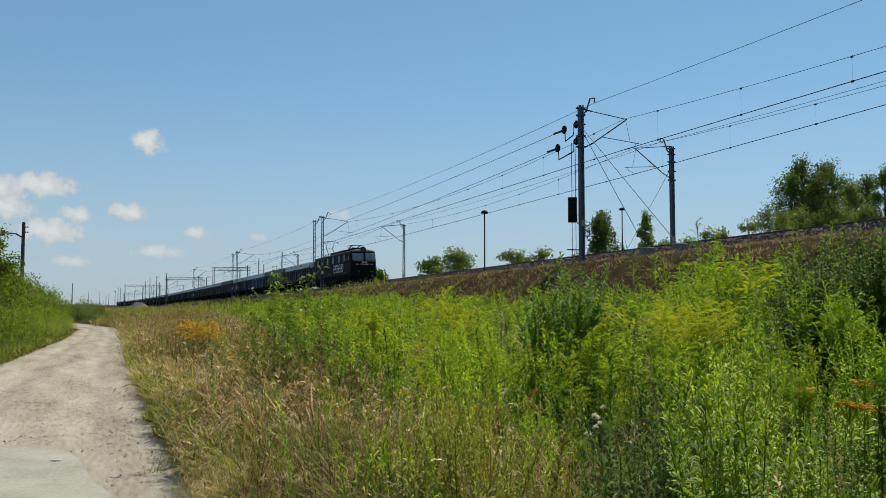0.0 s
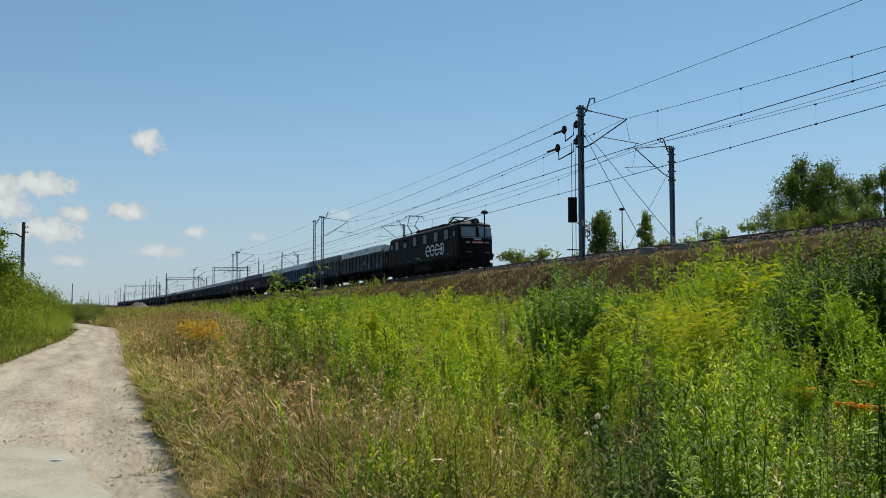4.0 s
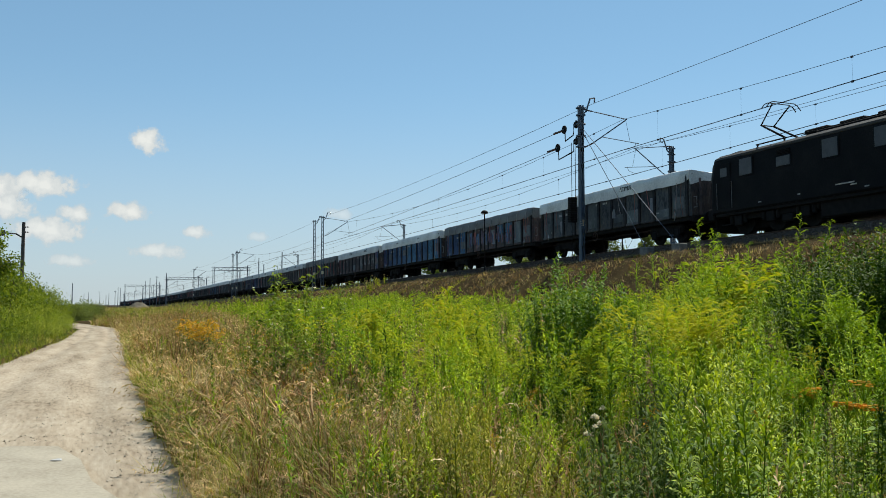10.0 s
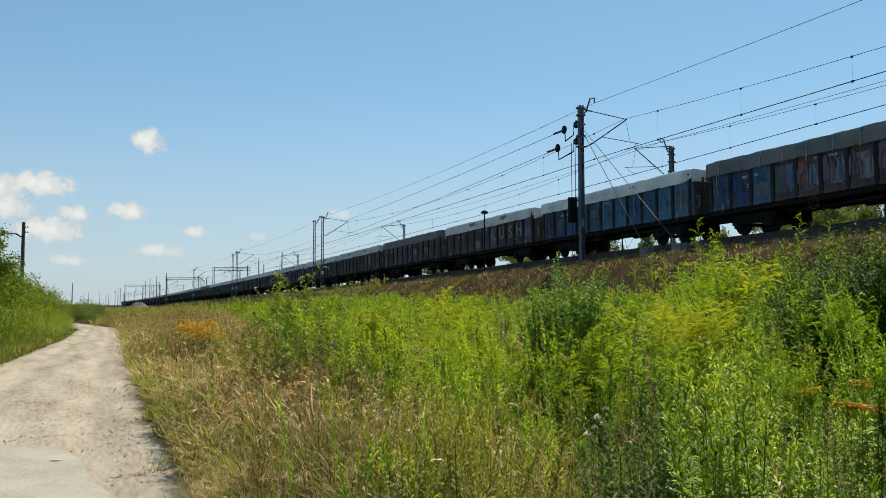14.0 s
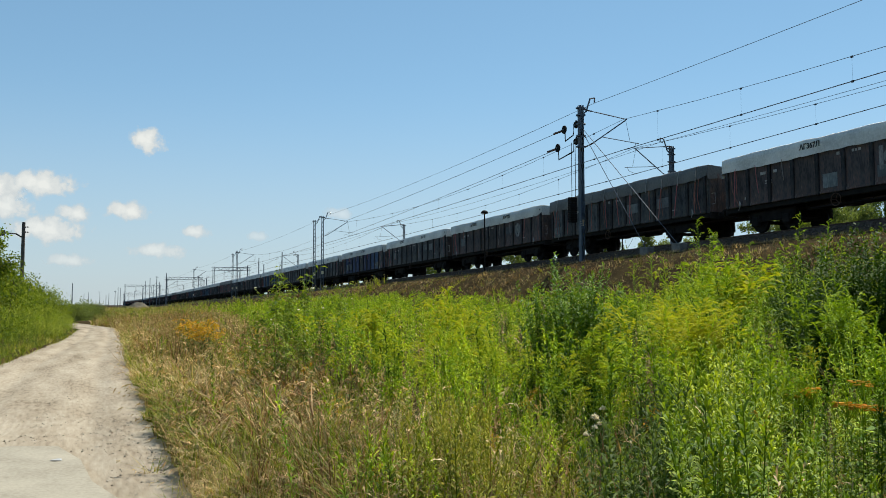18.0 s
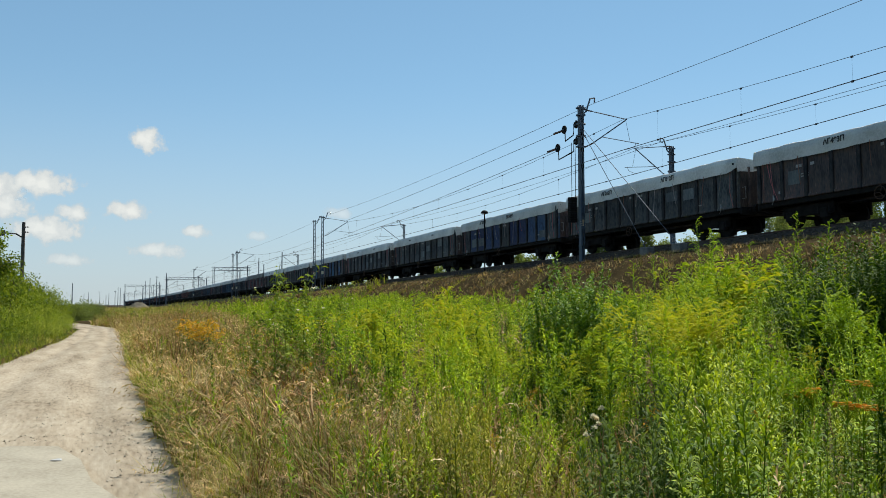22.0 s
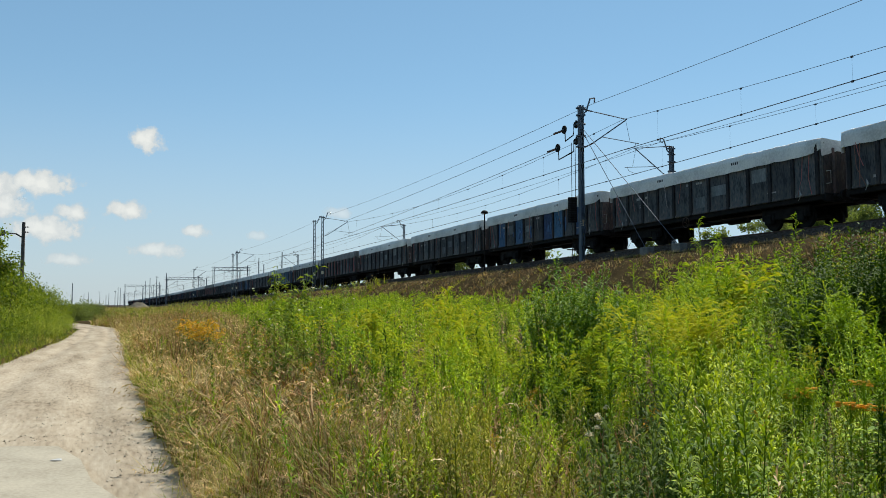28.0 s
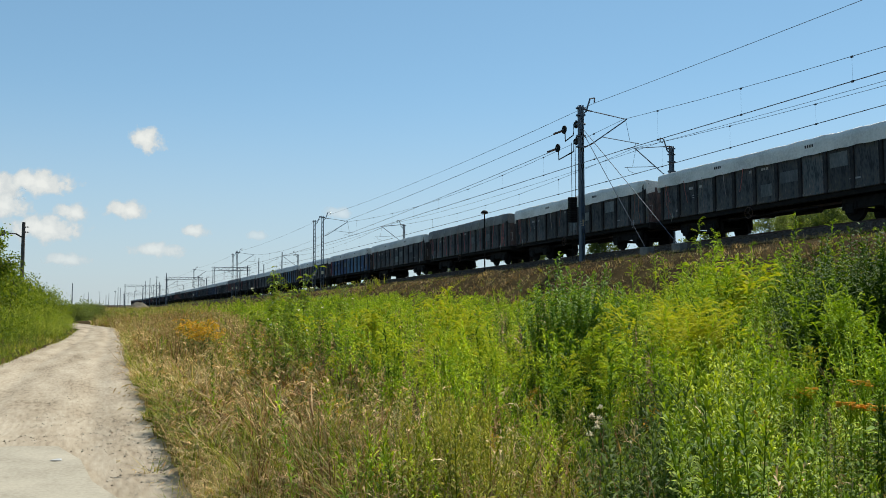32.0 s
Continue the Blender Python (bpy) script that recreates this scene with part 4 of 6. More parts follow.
def loco():
    m = thing("locomotive", "black six-axle electric locomotive with white ring lettering and raised pantograph", "locomotive")
    plan = [(1.45, 7.95), (1.38, 8.12), (1.0, 8.28), (0.0, 8.42)]
    plan = plan + [(-x, y) for x, y in plan[-2::-1]]
    plan = plan + [(x, -y) for x, y in plan[::-1]]

    def loft(levels):
        b = bmesh.new()
        rings = []
        for z, cut, end in levels:
            rings.append([b.verts.new((x * (1.45 - cut) / 1.45, y - math.copysign(end, y), z)) for x, y in plan])
        for r0, r1 in zip(rings, rings[1:]):
            for k in range(len(plan)):
                j = (k + 1) % len(plan)
                b.faces.new((r0[k], r0[j], r1[j], r1[k]))
        b.faces.new(rings[0][::-1])
        b.faces.new(rings[-1])
        bmesh.ops.recalc_face_normals(b, faces=b.faces)
        return b

    part("body", loft([(1.02, 0.03, 0.03), (1.08, 0, 0), (2.4, 0, 0), (3.3, 0.03, 0.16), (3.46, 0.04, 0.18)]), GLOSS, m)
    part("roof", loft([(3.462, 0.05, 0.18), (3.56, 0.09, 0.2), (3.68, 0.25, 0.35), (3.76, 0.55, 0.7), (3.80, 0.9, 1.2)]), ROOF, m, "dusty grey rounded roof")
    part("skirt", box(bmesh.new(), -1.38, 1.38, -7.9, 7.9, 0.86, 1.03, 0.03), DARK, m)
    for s in (-1, 1):
        part("cantrail", box(bmesh.new(), s * 1.405 - 0.03, s * 1.405 + 0.03, -6.2, 6.2, 3.42, 3.55, 0.02), ROOF, m)
    # cab ends
    for s in (-1, 1):
        b = bmesh.new()
        bmesh.ops.create_uvsphere(b, u_segments=16, v_segments=8, radius=1)
        bmesh.ops.transform(b, matrix=Matrix.LocRotScale((0, s * 7.35, 3.5), None, (1.33, 0.85, 0.36)), verts=b.verts)
        part("cab_roof", b, CREAM if s < 0 else ROOF, m, "dusty grey cab roof dome")
        b = bmesh.new()
        tube(b, [(0, s * 6.9, 3.70), (0, s * 7.6, 3.74), (0, s * 8.12, 3.72)], [0.12, 0.30, 0.29], 16)
        part("top_lamp_housing", b, GLOSS, m)
        part("top_lamp_glass", tube(bmesh.new(), [(0, s * 8.12, 3.72), (0, s * 8.14, 3.72)], 0.19, 14), PANE, m)
        for q in (-1, 1):
            a = math.atan2(0.2, 1.2)
            face = Matrix.Translation((q * 0.70, s * 8.245, 2.93)) @ Matrix.Rotation(-q * s * a, 4, "Z") @ Matrix.Rotation(s * 0.175, 4, "X")
            fr = part("windscreen_frame", box(bmesh.new(), -0.61, 0.61, -0.03, 0.03, -0.42, 0.42, 0.02, face), FRAME_GREY, m)
            part("windscreen", box(bmesh.new(), -0.54, 0.54, -0.036, 0.036, -0.35, 0.35, 0.01, face), PANE_FRONT, fr)
            part("wiper", tube(bmesh.new(), [face @ Vector((0.1, s * 0.06, -0.38)), face @ Vector((-0.15, s * 0.06, 0.2))], 0.01, 4), DARK, fr)
            lamp = Matrix.Translation((q * 0.82, s * 8.30, 2.1))
            h = part("headlight", box(bmesh.new(), -0.19, 0.19, -0.1, 0.06, -0.12, 0.12, 0.03, lamp), GLOSS, m)
            for x in (-0.085, 0.085):
                part("headlight_glass", tube(bmesh.new(), [lamp @ Vector((x, s * 0.03, 0)), lamp @ Vector((x, s * 0.105, 0))], 0.072, 12), LENS, h)
            part("cab_step", box(bmesh.new(), q * 1.15 - 0.2, q * 1.15 + 0.2, s * 8.15 - 0.1, s * 8.15 + 0.1, 0.35, 0.4, 0.01), DARK, m)
            part("corner_plate", box(bmesh.new(), q * 1.2 - 0.12, q * 1.2 + 0.12, s * 8.3, s * 8.34, 0.2, 0.55, 0.01), DARK, m)
            part("handrail", tube(bmesh.new(), [(q * 1.0, s * 8.42, 1.35), (q * 0.5, s * 8.52, 1.35)], 0.018, 5), MARK, m)
        b = bmesh.new()
        for q in (-1, 1):
            box(b, -0.6, 0.6, -0.012, 0.012, -0.02, 0.02, 0, Matrix.Translation((q * 0.62, s * 8.345, 2.47)) @ Matrix.Rotation(-q * s * 0.125, 4, "Z"))
        part("waist_stripe", b, MARK, m)
        part("number_plate", box(bmesh.new(), -0.5, 0.5, s * 8.43 - 0.012, s * 8.43 + 0.012, 2.02, 2.2, 0.004), RED, m)
        b = bmesh.new()
        for k in range(6):
            box(b, -0.42 + k * 0.145, -0.34 + k * 0.145, s * 8.445 - 0.008, s * 8.445 + 0.008, 2.07, 2.15)
        for k in range(4):
            box(b, -0.30 + k * 0.16, -0.19 + k * 0.16, s * 8.43 - 0.006, s * 8.43 + 0.006, 2.28, 2.40)
        part("plate_bars", b, WHITE, m)
        part("buffer_beam", box(bmesh.new(), -1.35, 1.35, s * 8.2 - 0.15, s * 8.2 + 0.25, 0.75, 1.3, 0.04), DARK, m)
        buffers(m, s * 8.42, s)
        part("plough", box(bmesh.new(), -1.2, 1.2, s * 8.1 - 0.03, s * 8.1 + 0.03, 0.18, 0.75, 0.01), DARK, m)
        b = bmesh.new()
        tube(b, [(0, s * 8.4, 1.05), (0, s * 8.7, 1.0), (0, s * 8.75, 0.8)], 0.05, 6)
        for q in (-0.4, 0.4):
            tube(b, [(q, s * 8.42, 1.0), (q, s * 8.65, 0.7), (q * 0.9, s * 8.6, 0.5)], 0.03, 6)
        part("coupling", b, DARK, m)
    # side windows, doors and grilles
    for s in (-1, 1):
        for y, half in ((5.9, 0), (3.7, 1), (1.25, 0), (-1.2, 0), (-3.7, 0), (-5.9, 0)):
            z0 = 2.55 if not half else 2.6
            z1 = 3.28 if not half else 3.0
            f = part("window_frame", box(bmesh.new(), s * 1.452 - 0.012, s * 1.452 + 0.012, y - 0.45, y + 0.45, z0 - 0.06, z1 + 0.06, 0.01), GLOSS, m)
            part("side_window", box(bmesh.new(), s * 1.462 - 0.012, s * 1.462 + 0.012, y - 0.38, y + 0.38, z0, z1, 0.006), PANE, f)
            if half:
                b = bmesh.new()
                for k in range(4):
                    box(b, s * 1.46 - 0.02, s * 1.46 + 0.02, y - 0.38, y + 0.38, 3.08 + k * 0.06, 3.11 + k * 0.06)
                part("grille", b, DARK, m)
        for y in (-7.2, 7.2):
            d = part("cab_door", box(bmesh.new(), s * 1.455 - 0.012, s * 1.455 + 0.012, y - 0.33, y + 0.33, 1.25, 3.25, 0.008), GLOSS, m)
            part("door_window", box(bmesh.new(), s * 1.47 - 0.008, s * 1.47 + 0.008, y - 0.18, y + 0.2, 2.65, 3.05, 0.004), PANE, d)
            for q in (-0.42, 0.42):
                part("grab_rail", tube(bmesh.new(), [(s * 1.5, y + q, 1.2), (s * 1.5, y + q, 2.4)], 0.015, 5), FRAME_GREY, m)
            part("ladder", box(bmesh.new(), s * 1.35 - 0.05, s * 1.35 + 0.05, y - 0.25, y + 0.25, 0.45, 0.49), DARK, m)
    # ring lettering on the near side
    for k, (a0, a1) in enumerate(((0.0, 5.5), (0.5, 5.75), (0.5, 5.75), (-2.7, 2.7))):
        b = arc(bmesh.new(), -1.85 - 1.03 * k, 1.86, 0.49, 0.13, a0, a1)
        part("letter_ring", b, WHITE, m)
    part("letter_bar", box(bmesh.new(), -1.465, -1.456, -4.75, -2.75, 1.80, 1.92), WHITE, m)
    part("letter_bar", box(bmesh.new(), -1.465, -1.456, -2.33, -1.42, 1.80, 1.90), WHITE, m)
    b = bmesh.new()
    bmesh.ops.create_cone(b, cap_ends=True, segments=20, radius1=0.2, radius2=0.2, depth=0.012, matrix=pose(-1.462, -4.9, 1.86, 0, 90, 0))
    part("letter_dot", b, WHITE, m)
    b = bmesh.new()
    for y, z, l in ((0.6, 1.42, 0.9), (0.2, 1.33, 0.3), (5.1, 1.25, 0.16), (2.9, 1.3, 0.14), (-0.4, 1.18, 0.2), (-6.2, 1.3, 0.3)):
        box(b, -1.462, -1.452, y - l / 2, y + l / 2, z - 0.025, z + 0.025)
    part("painted_bars", b, MARK, m)
    b = bmesh.new()
    b.faces.new([b.verts.new((-1.463, y, z)) for y, z in ((-6.56, 2.62), (-6.72, 2.62), (-6.64, 2.76))])
    part("warning_triangle", b, MARK, m)
    # running gear
    big = wheelset_mesh(0.61)
    for y in (-4.75, 4.75):
        f = bmesh.new()
        for s in (-1, 1):
            box(f, s * 1.1 - 0.08, s * 1.1 + 0.08, y - 2.6, y + 2.6, 0.62, 0.92, 0.04)
            for a in (-1.95, 0, 1.95):
                box(f, s * 1.15 - 0.12, s * 1.15 + 0.14, y + a - 0.24, y + a + 0.24, 0.38, 0.86, 0.04)
                for q in (-0.42, 0.42):
                    tube(f, [(s * 1.18, y + a + q, 0.5), (s * 1.18, y + a + q, 0.85)], 0.1, 8)
            box(f, s * 1.2 - 0.1, s * 1.2 + 0.1, y - 1.3, y - 0.7, 0.3, 0.6, 0.03)
        box(f, -0.62, 0.62, y - 2.5, y + 2.5, 0.26, 0.95)
        fr = part("bogie", f, DARK, m)
        for a in (-1.95, 0, 1.95):
            again("wheelset", big, fr, pose(0, y + a, 0.61))
    part("equipment_box", box(bmesh.new(), -1.25, 1.25, -2.05, 2.05, 0.24, 0.98, 0.05), DARK, m)
    # roof gear
    b = bmesh.new()
    box(b, -0.75, 0.75, -2.6, 2.6, 3.78, 3.9, 0.03)
    for y in (-3.2, -1.4, 0.4, 2.2):
        box(b, -0.55, 0.5, y, y + 1.2, 3.88, 4.08, 0.04)
    for s in (-1, 1):
        tube(b, [(s * 0.95, -5.5, 3.86), (s * 0.95, 5.5, 3.86)], 0.025, 5)
    part("roof_gear", b, DARK, m)
    for y in (-3.6, -2.2, 2.4, 3.6):
        part("roof_insulator", insulator(bmesh.new(), (0.3, y, 3.8), (0.3, y, 4.12), 4, 0.09), PORCELAIN, m)
    part("roof_busbar", tube(bmesh.new(), [(0.3, -4.4, 4.13), (0.3, 4.4, 4.13)], 0.02, 5), DARK, m)

    def pantograph(y, s, up):
        b = bmesh.new()
        for q in (-0.55, 0.55):
            tube(b, [(q, y - 0.9, 3.98), (q, y + 0.9, 3.98)], 0.03, 5)
            for e in (-0.8, 0.8):
                insulator(b, (q, y + e, 3.75), (q, y + e, 3.97), 3, 0.07)
        base = part("pantograph_base", b, DARK, m)
        knee = Vector((0, y + s * (1.15 if up < 5 else 0.75), 4.1 if up < 5 else 4.85))
        head = Vector((0, y - s * 0.1, up))
        b = bmesh.new()
        for q in (-0.45, 0.45):
            tube(b, [(q, y - s * 0.75, 4.0), (q * 0.8, knee.y, knee.z)], 0.045, 6)
            tube(b, [(q * 0.8, knee.y, knee.z), (q * 1.1, head.y, head.z - 0.06)], 0.03, 6)
        tube(b, [(-0.4, knee.y, knee.z), (0.4, knee.y, knee.z)], 0.025, 6)
        part("pantograph_arm", b, DARK, m)
        b = bmesh.new()
        for e in (-0.14, 0.14):
            tube(b, [(-0.98, head.y + e, head.z - 0.28), (-0.8, head.y + e, head.z - 0.08), (-0.6, head.y + e, head.z), (0.6, head.y + e, head.z), (0.8, head.y + e, head.z - 0.08), (0.98, head.y + e, head.z - 0.28)], 0.022, 5)
        part("pantograph_head", b, DARK, m)

    pantograph(-5.3, 1, 4.42)
    b = bmesh.new()
    box(b, -0.5, 0.5, -6.0, -4.6, 3.95, 4.1, 0.03)
    for q in (-0.5, 0.5):
        tube(b, [(q, -6.3, 4.05), (q, -5.2, 4.3), (q, -4.2, 4.12)], 0.04, 6)
        tube(b, [(q, -4.1, 4.0), (q, -5.2, 4.38), (q, -6.5, 4.3)], 0.035, 6)
    part("folded_frame", b, DARK, m)
    pantograph(5.3, 1, 5.68)
    # the cabs reach a little further out than the drawn plan
    done = set()
    for ob in m.children_recursive:
        if ob.data.name in done or ob.name.startswith(("wheelset", "bogie")):
            continue
        done.add(ob.data.name)
        for p in ob.data.vertices:
            p.co.y += float(np.interp(p.co.y, [-7.0, -6.4, 6.8, 7.2], [-0.32, 0.0, 0.0, 0.13]))
    return m


# ---- vegetation ----
twist = random.Random(5)


def across(way, width):
    """A blade's half width, rolled about its length by chance."""
    side = np.cross(way, [0, 0, 1.0])
    side = side / (np.linalg.norm(side) + 1e-9)
    a = twist.uniform(-0.5, 0.5)
    return (side * math.cos(a) + np.cross(way, side) * math.sin(a)) * width / 2


def leaf(at, way, length, width, droop, slot):
    """A folded, drooping blade: two quads."""
    at, way = np.array(at, float), np.array(way, float)
    side = across(way, width)
    mid = at + way * length * 0.5 + np.array([0, 0, -droop * length * 0.15])
    tip = at + way * length + np.array([0, 0, -droop * length])
    v = np.array([at - side * 0.2, at + side * 0.2, mid + side, mid - side, tip + side * 0.1, tip - side * 0.1])
    return v, np.array([(0, 1, 2, 3), (3, 2, 4, 5)]), np.array([slot, slot])


def stack(pieces):
    base, vs, fs, ms = 0, [], [], []
    for v, f, s in pieces:
        vs.append(v), fs.append(f + base), ms.append(s)
        base += len(v)
    return np.concatenate(vs), np.concatenate(fs), np.concatenate(ms)


def stalk(pts, r0, r1, slot):
    pts = np.array(pts, float)
    vs, fs = [], []
    for i, p in enumerate(pts):
        r = r0 + (r1 - r0) * i / (len(pts) - 1)
        vs += [p + [r, 0, 0], p + [-0.5 * r, 0.87 * r, 0], p + [-0.5 * r, -0.87 * r, 0]]
    for i in range(len(pts) - 1):
        for k in range(3):
            fs.append((i * 3 + k, i * 3 + (k + 1) % 3, i * 3 + 3 + (k + 1) % 3, i * 3 + 3 + k))
    return np.array(vs), np.array(fs), np.full(len(fs), slot)


def leaf_flat(at, way, length, width, droop, slot):
    """A simple pointed blade: one quad."""
    at, way = np.array(at, float), np.array(way, float)
    side = across(way, width)
    mid = at + way * length * 0.45
    tip = at + way * length + np.array([0, 0, -droop * length])
    return np.array([at, mid + side, tip, mid - side]), np.array([(0, 1, 2, 3)]), np.array([slot])


def levels(make, *args):
    """The same plant at three finenesses: near, middle, far."""
    return [[make(r, *args, fine=k) for _ in range(5)] for k in (0, 1, 2)]


def goldenrod(r, height=1.25, leaves=46, plume=0, spread_out=1.0, steep=1.0, fine=0):
    """Straight stem set all round with narrow arching leaves, drooping feathery branches at the top. Slots: 0 leaf, 1 plume or bud."""
    bend = r.normal(0, 0.05, 2)
    blade = leaf if fine == 0 else leaf_flat
    leaves, wide, long = int(leaves * (1.4, 1.05, 0.46)[fine]), (0.019, 0.027, 0.046)[fine], (0.95, 0.98, 1.45)[fine]
    axis = lambda f: np.array([bend[0] * f * f, bend[1] * f * f, f]) * height
    out = [stalk([axis(f) for f in (0, 0.35, 0.7, 1.0)], 0.005, 0.002, 0)]
    for i in range(leaves):
        f = 0.10 + 0.89 * (i / leaves) ** 0.85
        a = i * 2.4 + r.normal(0, 0.25)
        up = steep * r.uniform(0.75, 1.5) + 1.6 * max(0, f - 0.8) / 0.2
        w = np.array([math.cos(a), math.sin(a), up])
        w = w / np.linalg.norm(w)
        out.append(blade(axis(f), w, long * spread_out * r.uniform(0.085, 0.125) * (1.1 - 0.5 * f), wide * spread_out ** 0.5 * (1.1 - 0.4 * f), r.uniform(0.25, 0.7), 0))
    if plume:
        lean = r.uniform(0, 6.28)
        lush = 1.5 if plume == 2 else 1
        count, beads = int((15, 9, 5)[fine] * lush), (8, 4, 3)[fine]
        for i in range(count):
            f = 0.76 + 0.25 * i / count
            a = lean + r.normal(0, 0.9) if i % 2 else r.uniform(0, 6.28)
            reach = (0.15 if plume == 2 else 0.105) * (1.15 - f) / 0.3 * r.uniform(0.75, 1.25)
            d = np.array([math.cos(a), math.sin(a), 0])
            for k in range(beads):
                g = (k + 0.6) / beads
                at = axis(f) + d * reach * g + [0, 0, reach * (1.7 * g - 1.0 * g * g)]
                w = d * 0.8 + [r.normal(0, 0.28), r.normal(0, 0.28), 0.9 - 1.1 * g + r.normal(0, 0.25)]
                out.append(leaf_flat(at, w / np.linalg.norm(w), (0.042, 0.08, 0.125)[fine] * (1.15 - 0.4 * g), (0.012, 0.024, 0.042)[fine] * lush ** 0.5, 0.25, 1))
    return stack(out)


def grass_tuft(r, blades=14, height=0.8, heads=3, wide=0.008, fine=0):
    """Slots: 0 blade, 1 seed head."""
    out = []
    blades, heads, wide = int(blades * (0.9, 0.52, 0.34)[fine]), int(heads * (1, 0.8, 0.6)[fine]), wide * (1.5, 3.2, 4.8)[fine]
    for i in range(blades):
        a, h = r.uniform(0, 6.28), height * r.uniform(0.5, 1.05)
        lean = r.uniform(0.1, 0.75) if i % 3 else r.uniform(0.7, 1.15)
        d = np.array([math.cos(a), math.sin(a), 0])
        s = np.array([-d[1], d[0], 0]) * wide / 2
        base = np.array([r.normal(0, 0.05), r.normal(0, 0.05), 0])
        p1 = base + d * lean * h * 0.3 + [0, 0, h * 0.55]
        p2 = base + d * lean * h + [0, 0, h * (1 - 0.3 * lean)]
        v = np.array([base - s, base + s, p1 + s * 0.8, p1 - s * 0.8, p2 + s * 0.2, p2 - s * 0.2])
        if fine == 2:
            out.append((v[[0, 1, 4, 5]], np.array([(0, 1, 2, 3)]), np.array([0])))
        else:
            out.append((v, np.array([(0, 1, 2, 3), (3, 2, 4, 5)]), np.array([0, 0])))
        if i < heads:
            run = (p2 - p1) / np.linalg.norm(p2 - p1) + [0, 0, -0.35]
            for k in range((7, 4, 2)[fine]):
                q = p2 + run * (0.02 * k - 0.06)
                w = run + r.normal(0, 0.32, 3)
                out.append(leaf_flat(q, w / np.linalg.norm(w), (0.045, 0.075, 0.11)[fine], (0.009, 0.02, 0.036)[fine], 0.3, 1))
    return stack(out)


def field(name, forms, places, sizes, mats, label, category, lean=0.06):
    """Many plants as one mesh; forms as levels() gives them, chosen by the distance to the road's mouth."""
    n = len(places)
    far = np.hypot(places[:, 0], places[:, 1])
    turns, leans = rng.uniform(0, 6.28, n), rng.normal(0, lean, (n, 2)) + [-0.03, 0.0]
    chunks = []
    for k, (d0, d1) in enumerate(((0, 8.0), (8.0, 18.0), (18.0, 9e9))):
        w = (far >= d0) & (far < d1)
        if w.any():
            chunks += spread(forms[k], places[w], turns[w], sizes[w], leans[w])
    return tagged(new(name, soup(name, chunks, mats)), label, category, kind="stuff")


def in_view(v, u, margin=0.06):
    ang = np.arctan2(v, u) - YAW
    return (np.abs(ang) < 0.473 + margin) | (np.hypot(v, u) < 2.0)


def scatter(n, v0, v1, u0, u1, power=1.0):
    v, u = rng.uniform(v0, v1, n), u0 + (u1 - u0) * rng.random(n) ** power
    keep = in_view(v, u) & ((v - road_mid(u) > road_half(u) - 0.02) | (road_mid(u) - v > road_half(u))) & (np.hypot(v, u) > 2.3)
    v, u = v[keep], u[keep]
    return v, u


def on_land(v, u):
    return np.stack([v, u, land(v, u) - 0.02], -1)


def noisy(v, u, k=0.35, s=0.0):
    return np.array([noise.noise((float(a) * k + s, float(b) * k, s)) for a, b in zip(v, u)])


# ---- the meadow ----
def tansy(r, height=1.0, slot_head=1, fine=0):
    k_leaf, k_head = (22, 10, 4)[fine], (16, 9, 6)[fine]
    out = [stalk([(0, 0, 0), (0.02, 0.01, height * 0.5), (0.03, 0.0, height)], 0.006, 0.004, 0)]
    for i in range(k_leaf):
        f = 0.1 + 0.75 * i / k_leaf
        a = i * 2.4
        w = np.array([math.cos(a), math.sin(a), 0.4])
        out.append(leaf((0.02, 0, f * height), w / 1.08, r.uniform(0.1, 0.16), 0.05, 0.4, 0))
    for i in range(k_head):
        a, q = r.uniform(0, 6.28), 0.085 * math.sqrt(r.random())
        c = np.array([0.03 + q * math.cos(a), q * math.sin(a), height + r.uniform(-0.02, 0.02)])
        k = (0.019, 0.024, 0.034)[fine]
        ring = np.array([(math.cos(j * 1.0472) * k, math.sin(j * 1.0472) * k, 0.0) for j in range(6)]) + c
        v = np.concatenate([ring, ring - [0, 0, 0.35 * k]])
        f = [(0, 1, 2, 3), (0, 3, 4, 5)] + [(j, (j + 1) % 6, 6 + (j + 1) % 6, 6 + j) for j in range(6)]
        out.append((v, np.array(f), np.full(len(f), slot_head)))
        if fine == 0:
            out.append(stalk([(0.025, 0, height * 0.86), c - [0, 0, 0.01]], 0.003, 0.002, 0))
    return stack(out)


